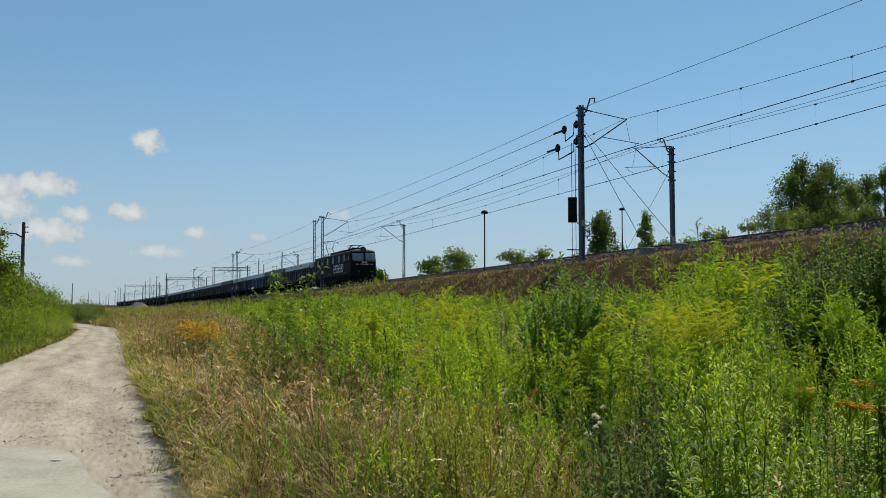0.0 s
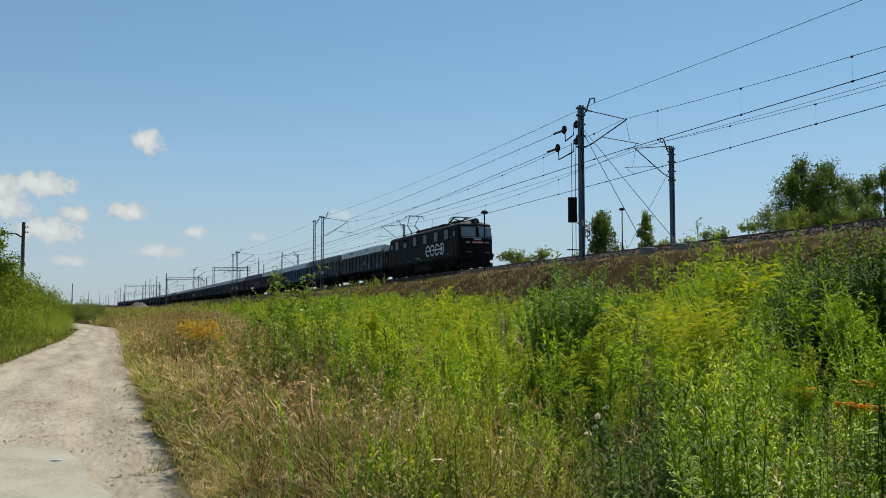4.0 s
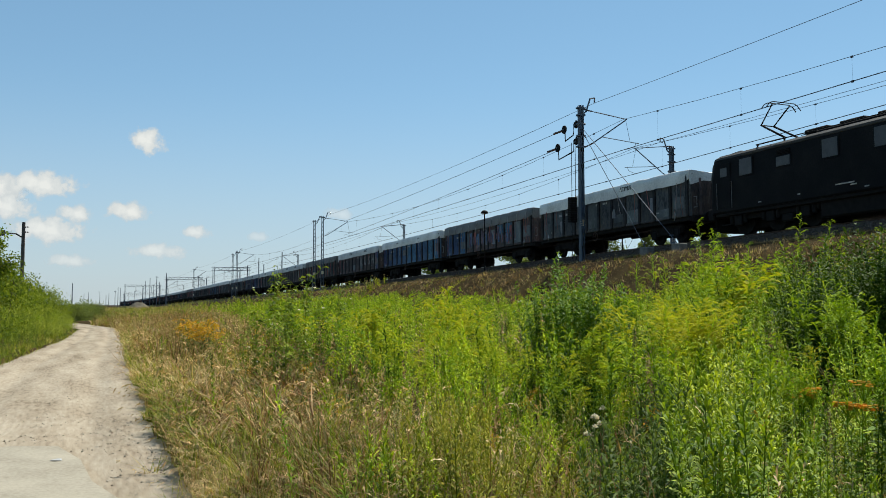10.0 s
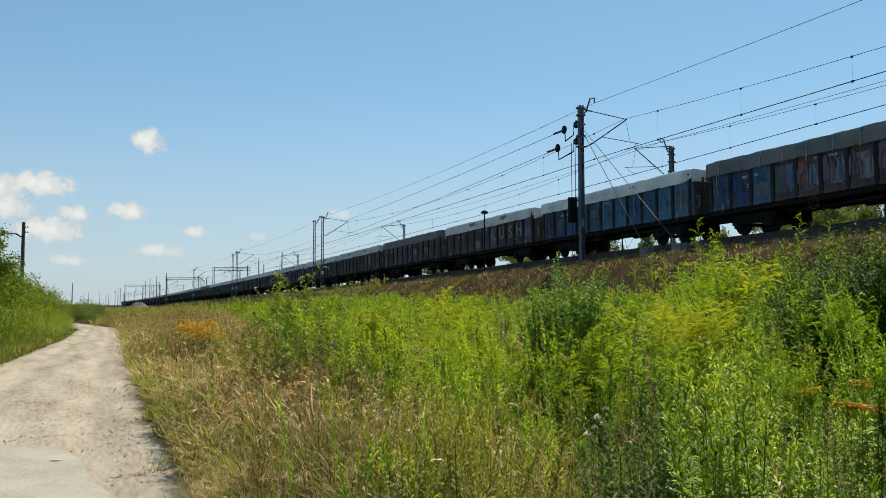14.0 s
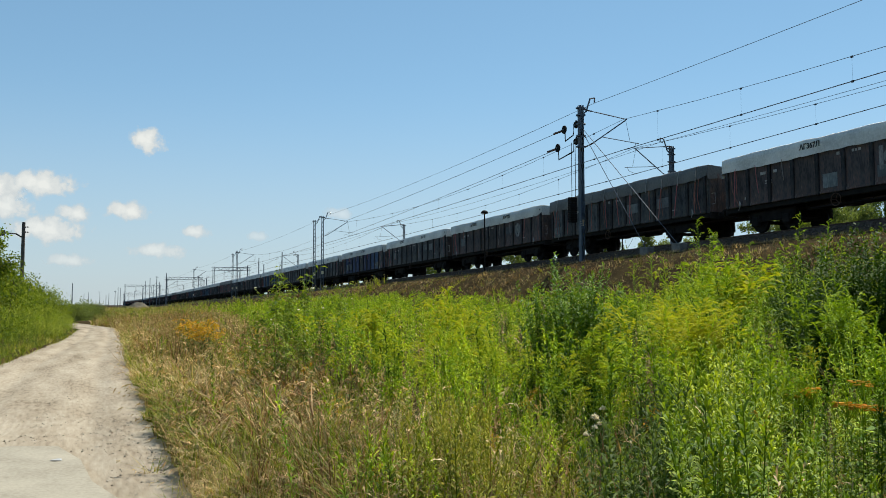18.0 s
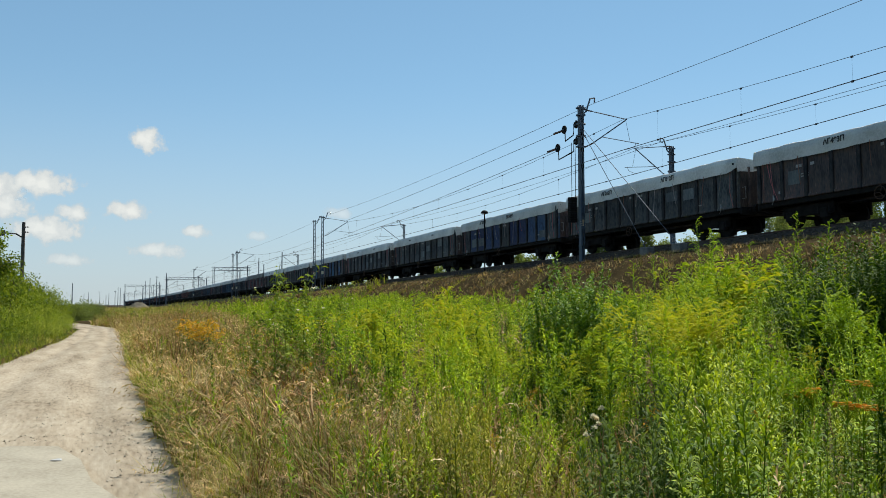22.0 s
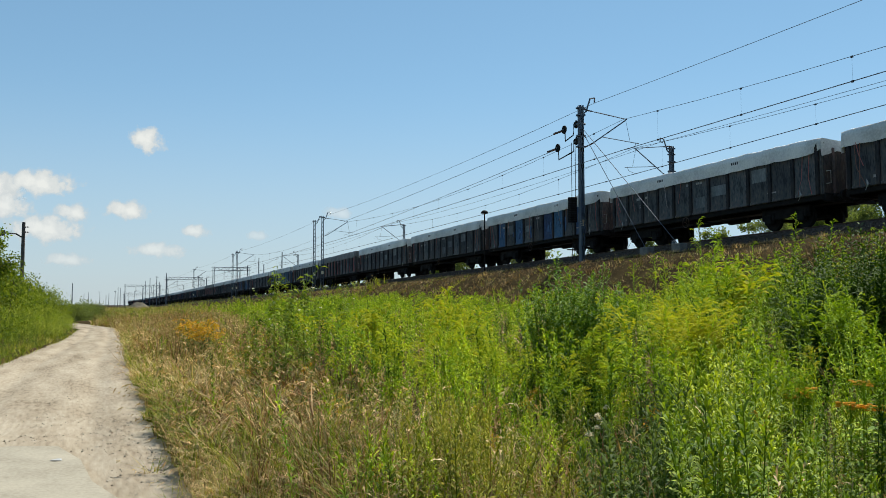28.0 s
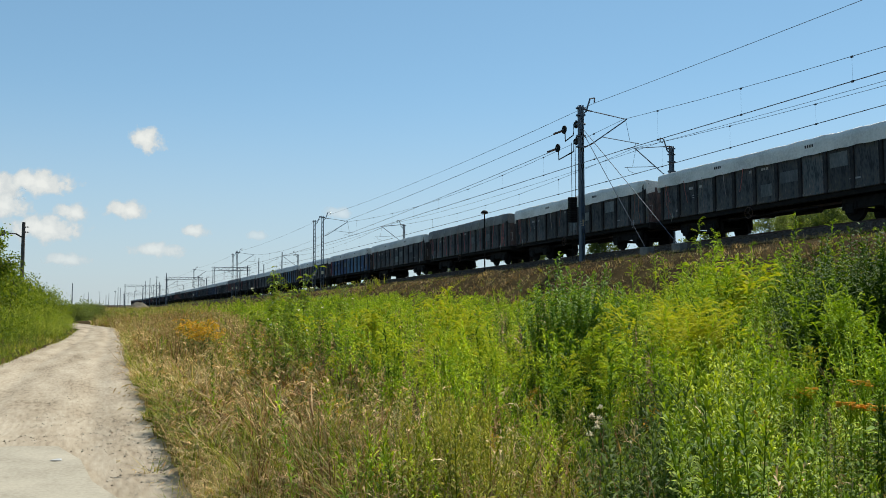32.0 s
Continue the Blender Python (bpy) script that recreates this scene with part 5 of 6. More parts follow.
def weed(r, height=1.7, branches=7):
    """A branching weed with broad pale leaves and white seed tips. Slots: 0 leaf, 1 fluff."""
    out = [stalk([(0, 0, 0), (0.03, 0.02, height * 0.5), (0.0, 0.05, height)], 0.006, 0.003, 0)]
    for i in range(branches):
        f = 0.35 + 0.6 * i / branches
        a = i * 2.4 + r.normal(0, 0.3)
        tip = np.array([0.25 * math.cos(a), 0.25 * math.sin(a), height * f + 0.28])
        base = np.array([0.02, 0.02, height * f])
        out.append(stalk([base, (base + tip) / 2 + [0, 0, 0.03], tip], 0.005, 0.002, 0))
        for k in range(9):
            q = base + (tip - base) * (0.2 + 0.09 * k)
            w = np.array([r.normal(), r.normal(), 0.4])
            out.append(leaf(q, w / np.linalg.norm(w), r.uniform(0.06, 0.11), 0.03, 0.4, 0))
        if i % 3 == 1:
            for k in range(3):
                w = np.array([r.normal(), r.normal(), 0.8])
                out.append(leaf(tip, w / np.linalg.norm(w), 0.035, 0.02, 0.1, 1))
    for i in range(130):
        f = 0.1 + 0.88 * r.random()
        a = i * 2.4
        w = np.array([math.cos(a), math.sin(a), 0.35])
        out.append(leaf((0.02, 0.02, f * height), w / 1.06, r.uniform(0.08, 0.14), 0.030, 0.6, 0))
    return stack(out)


def shrub_form(r, height=2.0, width=1.0, stems=9, leaves=60, size=0.10, fine=0):
    """Upright leafy shoots from one base. Slot 0 leaf."""
    out = []
    blade = leaf if fine == 0 else leaf_flat
    stems, leaves, size = (stems, 6, 4)[fine], int(leaves * (1, 0.5, 0.25)[fine]), size * (1, 1.3, 1.8)[fine]
    for i in range(stems):
        a = r.uniform(0, 6.28)
        h = height * r.uniform(0.6, 1.0)
        d = np.array([math.cos(a), math.sin(a)]) * width * 0.5 * r.uniform(0.2, 1.0)
        pts = [np.array([d[0] * f ** 1.3, d[1] * f ** 1.3, h * f]) for f in (0, 0.33, 0.66, 1.0)]
        out.append(stalk(pts, 0.006, 0.002, 0))
        for k in range(leaves):
            f = 0.1 + 0.9 * k / leaves
            q = np.array([d[0] * f ** 1.3, d[1] * f ** 1.3, h * f])
            b = k * 2.4 + r.normal(0, 0.4)
            w = np.array([math.cos(b), math.sin(b), r.uniform(0.4, 1.3)])
            out.append(blade(q, w / np.linalg.norm(w), size * r.uniform(0.7, 1.2), size * 0.30, r.uniform(0.1, 0.6), 0))
    return stack(out)


def puff_thistle(r, height=1.0):
    """Branching stem that ends in pale balls of seed down. Slots: 0 leaf, 1 fluff."""
    out = [stalk([(0, 0, 0), (0.02, 0.01, height * 0.5), (0.0, 0.0, height * 0.9)], 0.006, 0.004, 0)]
    for i in range(4):
        a = i * 1.7 + 0.4
        tip = np.array([0.058 * math.cos(a), 0.058 * math.sin(a), height * (0.96 + 0.05 * (i % 3 - 1))])
        out.append(stalk([(0, 0, height * 0.8), tip], 0.004, 0.003, 0))
        for k in range(90):
            w = r.normal(0, 1, 3)
            w /= np.linalg.norm(w)
            w[2] = abs(w[2]) * 1.2 - 0.25
            out.append(leaf_flat(tip, w, r.uniform(0.034, 0.046), 0.008, 0, 1))
    for i in range(26):
        a = i * 2.4
        w = np.array([math.cos(a), math.sin(a), 0.4])
        out.append(leaf((0.015, 0, height * (0.1 + 0.75 * i / 26)), w / 1.08, r.uniform(0.08, 0.15), 0.03, 0.5, 0))
    return stack(out)


r = np.random.default_rng(3)
G_PLAIN = levels(goldenrod, 1.2, 62)
G_BUD = levels(goldenrod, 1.25, 50, 34)
G_FLOWER = levels(goldenrod, 1.25, 44, 2)
G_TALL = [goldenrod(r, 2.0, 116, 1, 0.72) for _ in range(5)]
G_LOW = levels(goldenrod, 0.75, 34, 0, 1.2)
G_LONG = levels(goldenrod, 1.25, 54, 0, 1.55)
G_LUSH = levels(goldenrod, 1.2, 58, 0, 1.2, 0.7)
TUFT = levels(grass_tuft, 16, 0.75, 4)
TUFT_BENT = levels(grass_tuft, 12, 0.95, 6, 0.006)
TUFT_LOW = levels(grass_tuft, 14, 0.4, 1)
TANSY = levels(tansy, 1.0, 1)
SHRUBS = levels(shrub_form)
SHRUB = [shrub_form(r, 2.0, 1.0, 13, 96, 0.088) for _ in range(4)]
WEED = [weed(r, 1.55) for _ in range(3)]
G_HIGH = levels(goldenrod, 2.0, 84, 24, 0.68)


def bell(v, u, v0, u0, rv, ru):
    return np.exp(-((v - v0) / rv) ** 2 - ((u - u0) / ru) ** 2)


def edge_off(v, u):
    """How far a spot lies outside the road's edge on the railway side."""
    return v - road_mid(u) - road_half(u)


def sown(n, power=1.7, far=75, v1=21.0):
    v, u = scatter(n, 0.4, v1, 1.0, far, power)
    return v, u, np.hypot(v, u), noisy(v, u, 0.30), noisy(v, u, 0.9, 5.0)


def clumped(v, u, cell, pull):
    """Draws stems together into clumps with gaps between; also a chance number for each clump."""
    gv, gu = np.floor(v / cell), np.floor(u / cell)
    hv, hu = (np.sin(gv * 127.1 + gu * 311.7) * 43758.5) % 1.0, (np.sin(gv * 269.5 + gu * 183.3) * 24634.6) % 1.0
    return v + pull * ((gv + 0.2 + 0.6 * hv) * cell - v), u + pull * ((gu + 0.2 + 0.6 * hu) * cell - u), hv


# tall goldenrod
v, u, d, big, small = sown(60000)
off = edge_off(v, u)
tiny = noisy(v, u, 1.9, 3.0)
dry = 1.3 + 0.055 * u + 0.05 * np.clip(u - 15, 0, 30)
want = np.clip((off - dry - 0.7 * big) / 0.6, 0.01, 1) * np.clip(0.7 + 1.6 * small + 0.9 * tiny, 0.05, 1)
want = want * np.clip((20.0 - v) / 1.5, 0, 1) * (1 - 0.9 * bell(v, u, 8.3, 7.6, 1.7, 2.1)) * (1 - 0.35 * bell(v, u, 5.6, 9.7, 0.5, 0.6)) * (1 - 0.97 * bell(v, u, 2.58, 4.05, 0.22, 0.4)) * (1 - 0.95 * bell(v, u, 3.85, 3.45, 0.4, 0.4)) * (1 - 0.95 * bell(v, u, 2.4, 6.8, 0.3, 0.6))
keep = rng.random(len(v)) < want * np.interp(d, [0, 8, 12, 20, 45], [0.85, 0.78, 0.5, 0.36, 0.3])
v, u, d, big, small, tiny = v[keep], u[keep], d[keep], big[keep], small[keep], tiny[keep]
v, u, hv = clumped(v, u, 0.5, np.interp(d, [0, 6, 14, 40, 41], [0.4, 0.62, 0.82, 0.8, 0]))
flower = bell(v, u, 4.5, 11.4, 0.9, 1.7) + 0.8 * bell(v, u, 3.3, 12.4, 0.5, 1.0) + 0.7 * bell(v, u, 4.7, 5.9, 0.7, 0.9) + 0.5 * bell(v, u, 2.8, 19, 0.9, 3)
tall = 0.77 + 0.72 * (hv - 0.5) + 0.15 * tiny + 0.35 * big + 0.25 * small + 0.09 * rng.normal(size=len(v)) + 0.1 * np.clip((v - 4) / 5, 0, 1) + 0.42 * bell(v, u, 9.2, 11.5, 2.6, 2.6) - 0.15 * np.clip((d - 16) / 10, 0, 1) - 0.24 * np.clip((5.5 - d) / 3, 0, 1)
tall = np.clip(tall + 0.18 * np.clip(flower, 0, 1), 0.45, 1.75)
way_off = np.arctan2(v, u) - YAW
tall = tall * (1 - 0.22 * np.exp(-((way_off - 0.17) / 0.10) ** 2) * np.clip((d - 7) / 3, 0, 1) - 0.12 * np.clip((d - 9) / 5, 0, 1) * (way_off < 0.1))
tall = np.minimum(tall, 0.5 + 0.15 * d)
open_front = (d < 5.4) & (way_off > 0.19)
v, u, d, flower, small, tall, hv = v[~open_front], u[~open_front], d[~open_front], flower[~open_front], small[~open_front], tall[~open_front], hv[~open_front]
yellow = rng.random(len(v)) < 1.1 * flower
budding = ~yellow & (rng.random(len(v)) < np.clip(0.5 + 1.1 * small + 1.5 * ((hv * 7.31) % 1.0 - 0.5), 0.06, 0.92))
high = ~yellow & (tall > 1.12)
tall[high] *= 0.62
plain = ~(yellow | budding | high)
budding = budding & ~high
for sel, forms, mats, nm, lab in ((plain, G_PLAIN, [LEAF, BUD], "goldenrod", "dense green goldenrod stems not yet in flower"), (budding, G_BUD, [LEAF, BUD], "budding_goldenrod", "green goldenrod with feathery pale buds"), (high, G_HIGH, [LEAF, BUD], "tall_goldenrod", "tall feathery green goldenrod above the rest of the meadow"), (yellow, G_FLOWER, [LEAF, PLUME], "flowering_goldenrod", "goldenrod with yellow flower plumes")):
    field(nm, forms, on_land(v[sel], u[sel]), tall[sel], mats, lab, "goldenrod", 0.09)

# lush young stems where the meadow comes closest; beside them, darker leaf colour paints a shaded gap
v, u = scatter(8600, 1.6, 6.8, 1.6, 6.8, 1.0)
d, way_off = np.hypot(v, u), np.arctan2(v, u) - YAW
keep = (d > 3.3) & ((d < 5.3) | ((d < 7.4) & (way_off > 0.31) & (rng.random(len(v)) < 0.7))) & (way_off > 0.18) & (rng.random(len(v)) < 0.34 * (1 - 0.5 * bell(v, u, 4.1, 3.55, 0.5, 0.4)) * (1 - 0.98 * bell(v, u, 2.58, 4.0, 0.24, 0.42)))
v, u, hv = clumped(v[keep], u[keep], 0.34, 0.45)
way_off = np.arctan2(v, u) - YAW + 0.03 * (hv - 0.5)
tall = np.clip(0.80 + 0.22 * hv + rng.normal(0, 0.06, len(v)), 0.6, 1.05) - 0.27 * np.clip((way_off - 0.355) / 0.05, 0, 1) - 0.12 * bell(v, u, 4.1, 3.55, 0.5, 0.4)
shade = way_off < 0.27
field("lush_goldenrod", G_LUSH, on_land(v[~shade], u[~shade]), tall[~shade], [LEAF_YOUNG, BUD], "lush bright green goldenrod stems", "goldenrod", 0.07)
field("dark_weeds", G_LUSH, on_land(v[shade], u[shade]), tall[shade] * 0.92, [LEAF_DARK, BUD], "leafy weeds in darker leaf painting a shaded gap", "weeds", 0.07)

# olive stems that dry out between the meadow and the grass
v, u = scatter(2600, 1.2, 3.4, 3.0, 7.5, 1.0)
keep = rng.random(len(v)) < 0.42 * bell(v, u, 2.15, 4.7, 0.4, 0.9)
v, u, hv = clumped(v[keep], u[keep], 0.35, 0.45)
field("olive_goldenrod", G_PLAIN, on_land(v, u), np.clip(0.58 + 0.3 * hv + rng.normal(0, 0.05, len(v)), 0.45, 0.9), [DRY_STEM, DRY_STEM], "olive-yellow goldenrod stems drying at the meadow edge", "goldenrod", 0.1)

# dry grass by the road, mixed into the meadow's edge and the far bank
v, u, d, big, small = sown(40000, 1.6)
off = edge_off(v, u)
keep = rng.random(len(v)) < np.clip(1.1 - (off - 0.9 - 0.06 * u - 0.05 * np.clip(u - 15, 0, 30) - 0.9 * big) / 1.3, 0.06, 1) * np.clip((20 - v) / 1.5, 0, 1)
v, u, off, small = v[keep], u[keep], off[keep], small[keep]
v, u, hv = clumped(v, u, 0.45, 0.78)
small = small + 0.8 * (hv - 0.5)
size = np.clip(0.6 + 0.5 * off, 0.42, 1.0) * rng.uniform(0.75, 1.2, len(v))
pick = rng.random(len(v)) + 0.5 * small
for sel, forms, mats, nm, lab in ((pick < 0.40, TUFT, [STRAW, STRAW], "dry_grass", "straw-coloured dry grass beside the dirt road"), ((pick >= 0.40) & (pick < 0.58), TUFT_BENT, [RUST_GRASS, STRAW], "bent_dry_grass", "brown bent dry grass with pale seed heads"), (pick >= 0.58, TUFT, [BLADE, STRAW], "green_grass", "yellow-green grass among dry stalks")):
    field(nm, forms, on_land(v[sel], u[sel]), size[sel], mats, lab, "grass", 0.22)

# leafy olive and rusty weeds in the dry part
v, u, d, big, small = sown(9000, 1.5)
off = edge_off(v, u)
keep = rng.random(len(v)) < np.clip(1.0 - np.abs(off - 1.2 - 0.05 * u) / 1.6, 0.0, 0.5) * np.clip(0.6 + 2.0 * small, 0, 1) * np.clip((20 - v) / 1.5, 0, 1) * (d > 4.5)
v, u = v[keep], u[keep]
size = rng.uniform(0.35, 0.75, len(v))
pick = rng.random(len(v)) + 0.8 * noisy(v, u, 0.5, 8.0)
for sel, mats, nm, lab in ((pick < 0.62, [OLIVE, OLIVE], "olive_weeds", "olive green leafy weeds among dry grass"), ((pick >= 0.62) & (pick < 0.70), [RUST_GRASS, RUST_GRASS], "rusty_weeds", "rust-brown withered weeds among dry grass"), (pick >= 0.70, [OLIVE, GOLD], "golden_weeds", "low weeds with dull golden flower heads")):
    field(nm, G_BUD, on_land(v[sel], u[sel]), size[sel], mats, lab, "weeds", 0.15)

# dense short grass along the road's edge
v, u = np.empty(5600), 4 + 44 * rng.random(5600) ** 1.5
v[:] = road_mid(u) + road_half(u) + np.abs(rng.normal(0, 0.3, 5600)) + 0.22 * noisy(np.zeros(5600), u, 1.3) + 0.02
keep = in_view(v, u)
v, u = v[keep], u[keep]
at = on_land(v, u)
at[:, 2] = np.maximum(at[:, 2], 0.0)
pick = rng.random(len(v)) + 0.9 * noisy(v, u, 0.8, 2.0)
size = rng.uniform(0.6, 1.15, len(v)) * (1 + 0.5 * noisy(v, u, 1.2, 4.0)) * np.interp(edge_off(v, u), [0, 0.3], [0.62, 1.0])
for sel, mats, nm, lab in ((pick < 0.62, [BLADE, STRAW], "edge_grass", "short yellow-green grass at the edge of the dirt road"), (pick >= 0.62, [STRAW, STRAW], "dry_edge_grass", "short dry grass at the edge of the dirt road")):
    field(nm, TUFT_LOW, at[sel], size[sel], mats, lab, "grass", 0.25)

# low fresh shoots at the meadow's front edge
v, u = scatter(5200, 0.9, 7.0, 1.5, 9.0, 1.0)
keep = rng.random(len(v)) < 0.006 + 0.7 * bell(v, u, 1.68, 4.9, 0.2, 0.4) + 0.2 * bell(v, u, 2.0, 4.3, 0.3, 0.4)
field("low_goldenrod", G_LOW, on_land(v[keep], u[keep]), rng.uniform(0.7, 1.1, keep.sum()), [LEAF_YOUNG, BUD], "young pale goldenrod shoots among dry grass", "goldenrod", 0.15)

# reddish dry weeds, tansy patch by the road
v, u = scatter(2600, 1.2, 5.0, 15, 27, 1.0)
keep = rng.random(len(v)) < 0.65 * bell(v, u, 2.45, 20.4, 0.27, 0.9)
field("golden_patch", G_FLOWER, on_land(v[keep], u[keep]), rng.uniform(0.75, 1.05, keep.sum()), [OLIVE, GOLD], "patch of golden-orange flowers on reddish stems", "flowers", 0.1)

# embankment: brown dried weeds, thinning to the stones
n = 21000
v, u = rng.uniform(18.4, 26.0, n), 2 + 118 * rng.random(n) ** 1.4
keep = in_view(v, u)
v, u = v[keep], u[keep]
size = np.interp(v, [18.4, 21.5, 24.0, 25.0, 26.0], [0.9, 0.62, 0.5, 0.4, 0.22]) * rng.uniform(0.6, 1.3, len(v)) * (1 + 0.8 * noisy(v, u, 0.7, 3.0))
slope = on_land(v, u)
slope[:, 2] = np.maximum(slope[:, 2], np.where(v > 25.2, rail_z(u) + np.interp(v, pv, [q[1] for q in prof]), -9) - 0.03)
tone = rng.random(len(v)) * 0.7 + 0.3 + 0.5 * noisy(v, u, 0.25) - 0.14 * np.clip(20.6 - v, 0, 9)
pale = noisy(v, u, 1.1, 6.0) + 0.3 * rng.normal(size=len(v))
for sel, mats, nm, lab in (((tone > 0.36) & (pale < 0.12), [SLOPE, SLOPE], "embankment_weeds", "brown dried weeds on the embankment slope"), ((tone > 0.36) & (pale >= 0.12), [STRAW, SLOPE], "embankment_straw", "dry straw on the embankment slope"), (tone <= 0.36, [BLADE, STRAW], "embankment_grass", "yellowing grass at the foot of the embankment")):
    field(nm, TUFT_LOW, slope[sel], size[sel], mats, lab, "grass", 0.2)

# far meadow beyond the dense part
n = 1800
v, u = rng.uniform(1.5, 24, n), 70 + 200 * rng.random(n) ** 1.5
keep = in_view(v, u) & (np.abs(v - road_mid(u)) > road_half(u) + 0.3)
v, u = v[keep], u[keep]
field("far_meadow_grass", TUFT, on_land(v, u), rng.uniform(0.9, 1.8, len(v)), [BLADE, STRAW], "distant yellow-green meadow grass", "grass", 0.15)

# the same meadow goes on behind and beside the eye
n = 1500
v, u = rng.uniform(-14, 19, n), rng.uniform(-22, 30, n)
keep = ~in_view(v, u, 0.1) & (np.abs(v - road_mid(u)) > road_half(u) + 0.15) & (np.hypot(v, u) > 2.6)
v, u = v[keep], u[keep]
half = rng.random(len(v)) < 0.55
field("outer_meadow_grass", [TUFT[2]] * 3, on_land(v[half], u[half]), rng.uniform(0.7, 1.2, half.sum()), [BLADE, STRAW], "yellow-green meadow grass on both sides of the road", "grass", 0.2)
field("outer_goldenrod", [G_BUD[2]] * 3, on_land(v[~half], u[~half]), rng.uniform(0.6, 1.0, (~half).sum()), [LEAF, BUD], "green goldenrod on both sides of the road", "goldenrod", 0.1)

# left bank of the road: leafy goldenrod thicket
n = 6800
v, u = rng.uniform(-16, -0.2, n), 12 + 62 * rng.random(n) ** 1.2
gap = road_mid(u) - road_half(u) - v
keep = in_view(v, u) & (gap > 0.25) & (gap < 9)
v, u, gap = v[keep], u[keep], gap[keep]
hs = np.clip(0.45 + 0.42 * gap, 0.4, 1.55) * rng.uniform(0.8, 1.15, len(v))
pick = rng.random(len(v)) + 0.6 * noisy(v, u, 0.3, 9.0)
for sel, forms, mats, nm, lab in ((pick < 0.72, G_LONG, [LEAF_BANK, BUD], "bank_goldenrod", "tall yellow-green goldenrod on the road bank"), ((pick >= 0.72) & (pick < 0.77), G_BUD, [LEAF_BANK, BUD], "bank_flowers", "goldenrod coming into yellow flower on the road bank"), (pick >= 0.77, SHRUBS, [LEAF_BANK], "bank_shoots", "green leafy shoots on the road bank")):
    k = 0.62 if forms is SHRUBS else 1.0
    field(nm, forms, on_land(v[sel], u[sel]), hs[sel] * k, mats, lab, "weeds", 0.08)
n = 4200
v, u = rng.uniform(-4, 1, n), 9 + 51 * rng.random(n) ** 1.3
gap = road_mid(u) - road_half(u) - v
keep = in_view(v, u) & (gap > 0.02) & (gap < 0.9)
field("verge_grass", TUFT_LOW, on_land(v[keep], u[keep]), rng.uniform(0.6, 1.1, keep.sum()), [BLADE, STRAW], "short grass along the road's edge", "grass", 0.2)

# pebbles on the road: thick in the strip between the ruts and where the concrete ends
n = 3000
u = 5 + 34 * rng.random(n) ** 1.3
v = road_mid(u) + road_half(u) * np.where(rng.random(n) < 0.45, rng.normal(0.12, 0.16, n), rng.uniform(-1, 1, n))
v[:700], u[:700] = rng.normal(0.05, 0.7, 700), rng.normal(11.9, 1.1, 700)
v[700:1100], u[700:1100] = 0.2 + 0.55 * rng.random(400), 5 + 6 * rng.random(400)
k = (np.abs(v - road_mid(u)) < road_half(u)) & (noisy(v, u, 1.1, 7.0) + 0.35 * rng.random(n) > 0.0)
v, u = v[k], u[k]
PEBBLE = shader("road pebble", [(0.23, 0.185, 0.135), (0.32, 0.265, 0.195), (0.42, 0.365, 0.28)], 3, 30, 0.9, islands=0.3)
tagged(new("road_pebbles", soup("road_pebbles", spread(stones, np.stack([v, u, np.full(len(v), 0.028)], -1), rng.uniform(0, 6.28, len(v)), 0.03 + 0.16 * rng.random(len(v)) ** 3.0, np.zeros((len(v), 2))), [PEBBLE])), "scattered grey pebbles on the dirt road", "pebbles", kind="stuff")

# single plants that stir in the wind
SWAYERS = []


def plant(name, form, v, u, size, mats, label, category, group):
    p, f, s = form
    ob = thing(name, label, category, group, pose(v, u, float(land(v, u)) - 0.03, 0, 0, rng.uniform(0, 360)))
    for k, nm in enumerate(("foliage", "flower_head")[:len(mats)]):
        if (s == k).any():
            q = new(nm, soup(nm, [(p * size, f[s == k], np.zeros((s == k).sum(), int))], [mats[k]]))
            tagged(q, kind="stuff").parent = ob
    SWAYERS.append(ob)
    return ob


for v, u, s in ((5.85, 9.5, 1.06), (6.1, 9.7, 1.0), (5.6, 9.6, 1.02), (5.95, 10.0, 1.1), (5.4, 9.8, 0.88), (6.4, 9.6, 0.9), (6.25, 10.1, 1.0), (5.72, 9.35, 0.98), (6.0, 9.4, 1.0), (5.55, 10.0, 0.95)):
    plant("poplar_shoot", SHRUB[int(rng.integers(4))], v, u, s * 0.96, [LEAF_POPLAR], "upright dark green leafy shrub above the goldenrod", "shrub", "meadow shrubs")
for k in range(54):
    u = 6.5 + 3.6 * rng.random()
    v = u * (0.92 + 0.42 * rng.random()) + 0.5
    plant("willow_shrub", SHRUB[k % 4], v, u, rng.uniform(0.78, 1.05), [LEAF_SHRUB], "dense dark green leafy shrub in the tall weeds", "shrub", "meadow shrubs")
for v, u, s in ((2.6, 13.0, 1.4), (2.75, 12.6, 1.15), (2.5, 13.5, 1.05), (2.95, 13.6, 1.25), (2.2, 13.0, 0.85), (3.29, 13.8, 1.36), (3.6, 14.3, 1.1), (4.06, 14.5, 1.2), (2.35, 12.4, 0.75), (3.0, 12.9, 0.85)):
    plant("tall_weed", WEED[int(rng.integers(3))], v, u, s, [LEAF_BANK, FLUFF], "tall branching weed with white seed tips", "weed", "tall weeds")
for v, u, s in ((4.35, 4.28, 0.9), (4.27, 4.32, 0.87), (4.64, 4.12, 0.93), (4.22, 3.92, 0.86), (4.27, 3.86, 0.84), (4.45, 3.85, 0.82), (4.52, 3.8, 0.78), (1.95, 3.72, 0.66)):
    plant("tansy", TANSY[0][int(rng.integers(3))], v, u, s, [LEAF, ORANGE], "orange-yellow tansy flower on a leafy stem", "flower", "tansies")
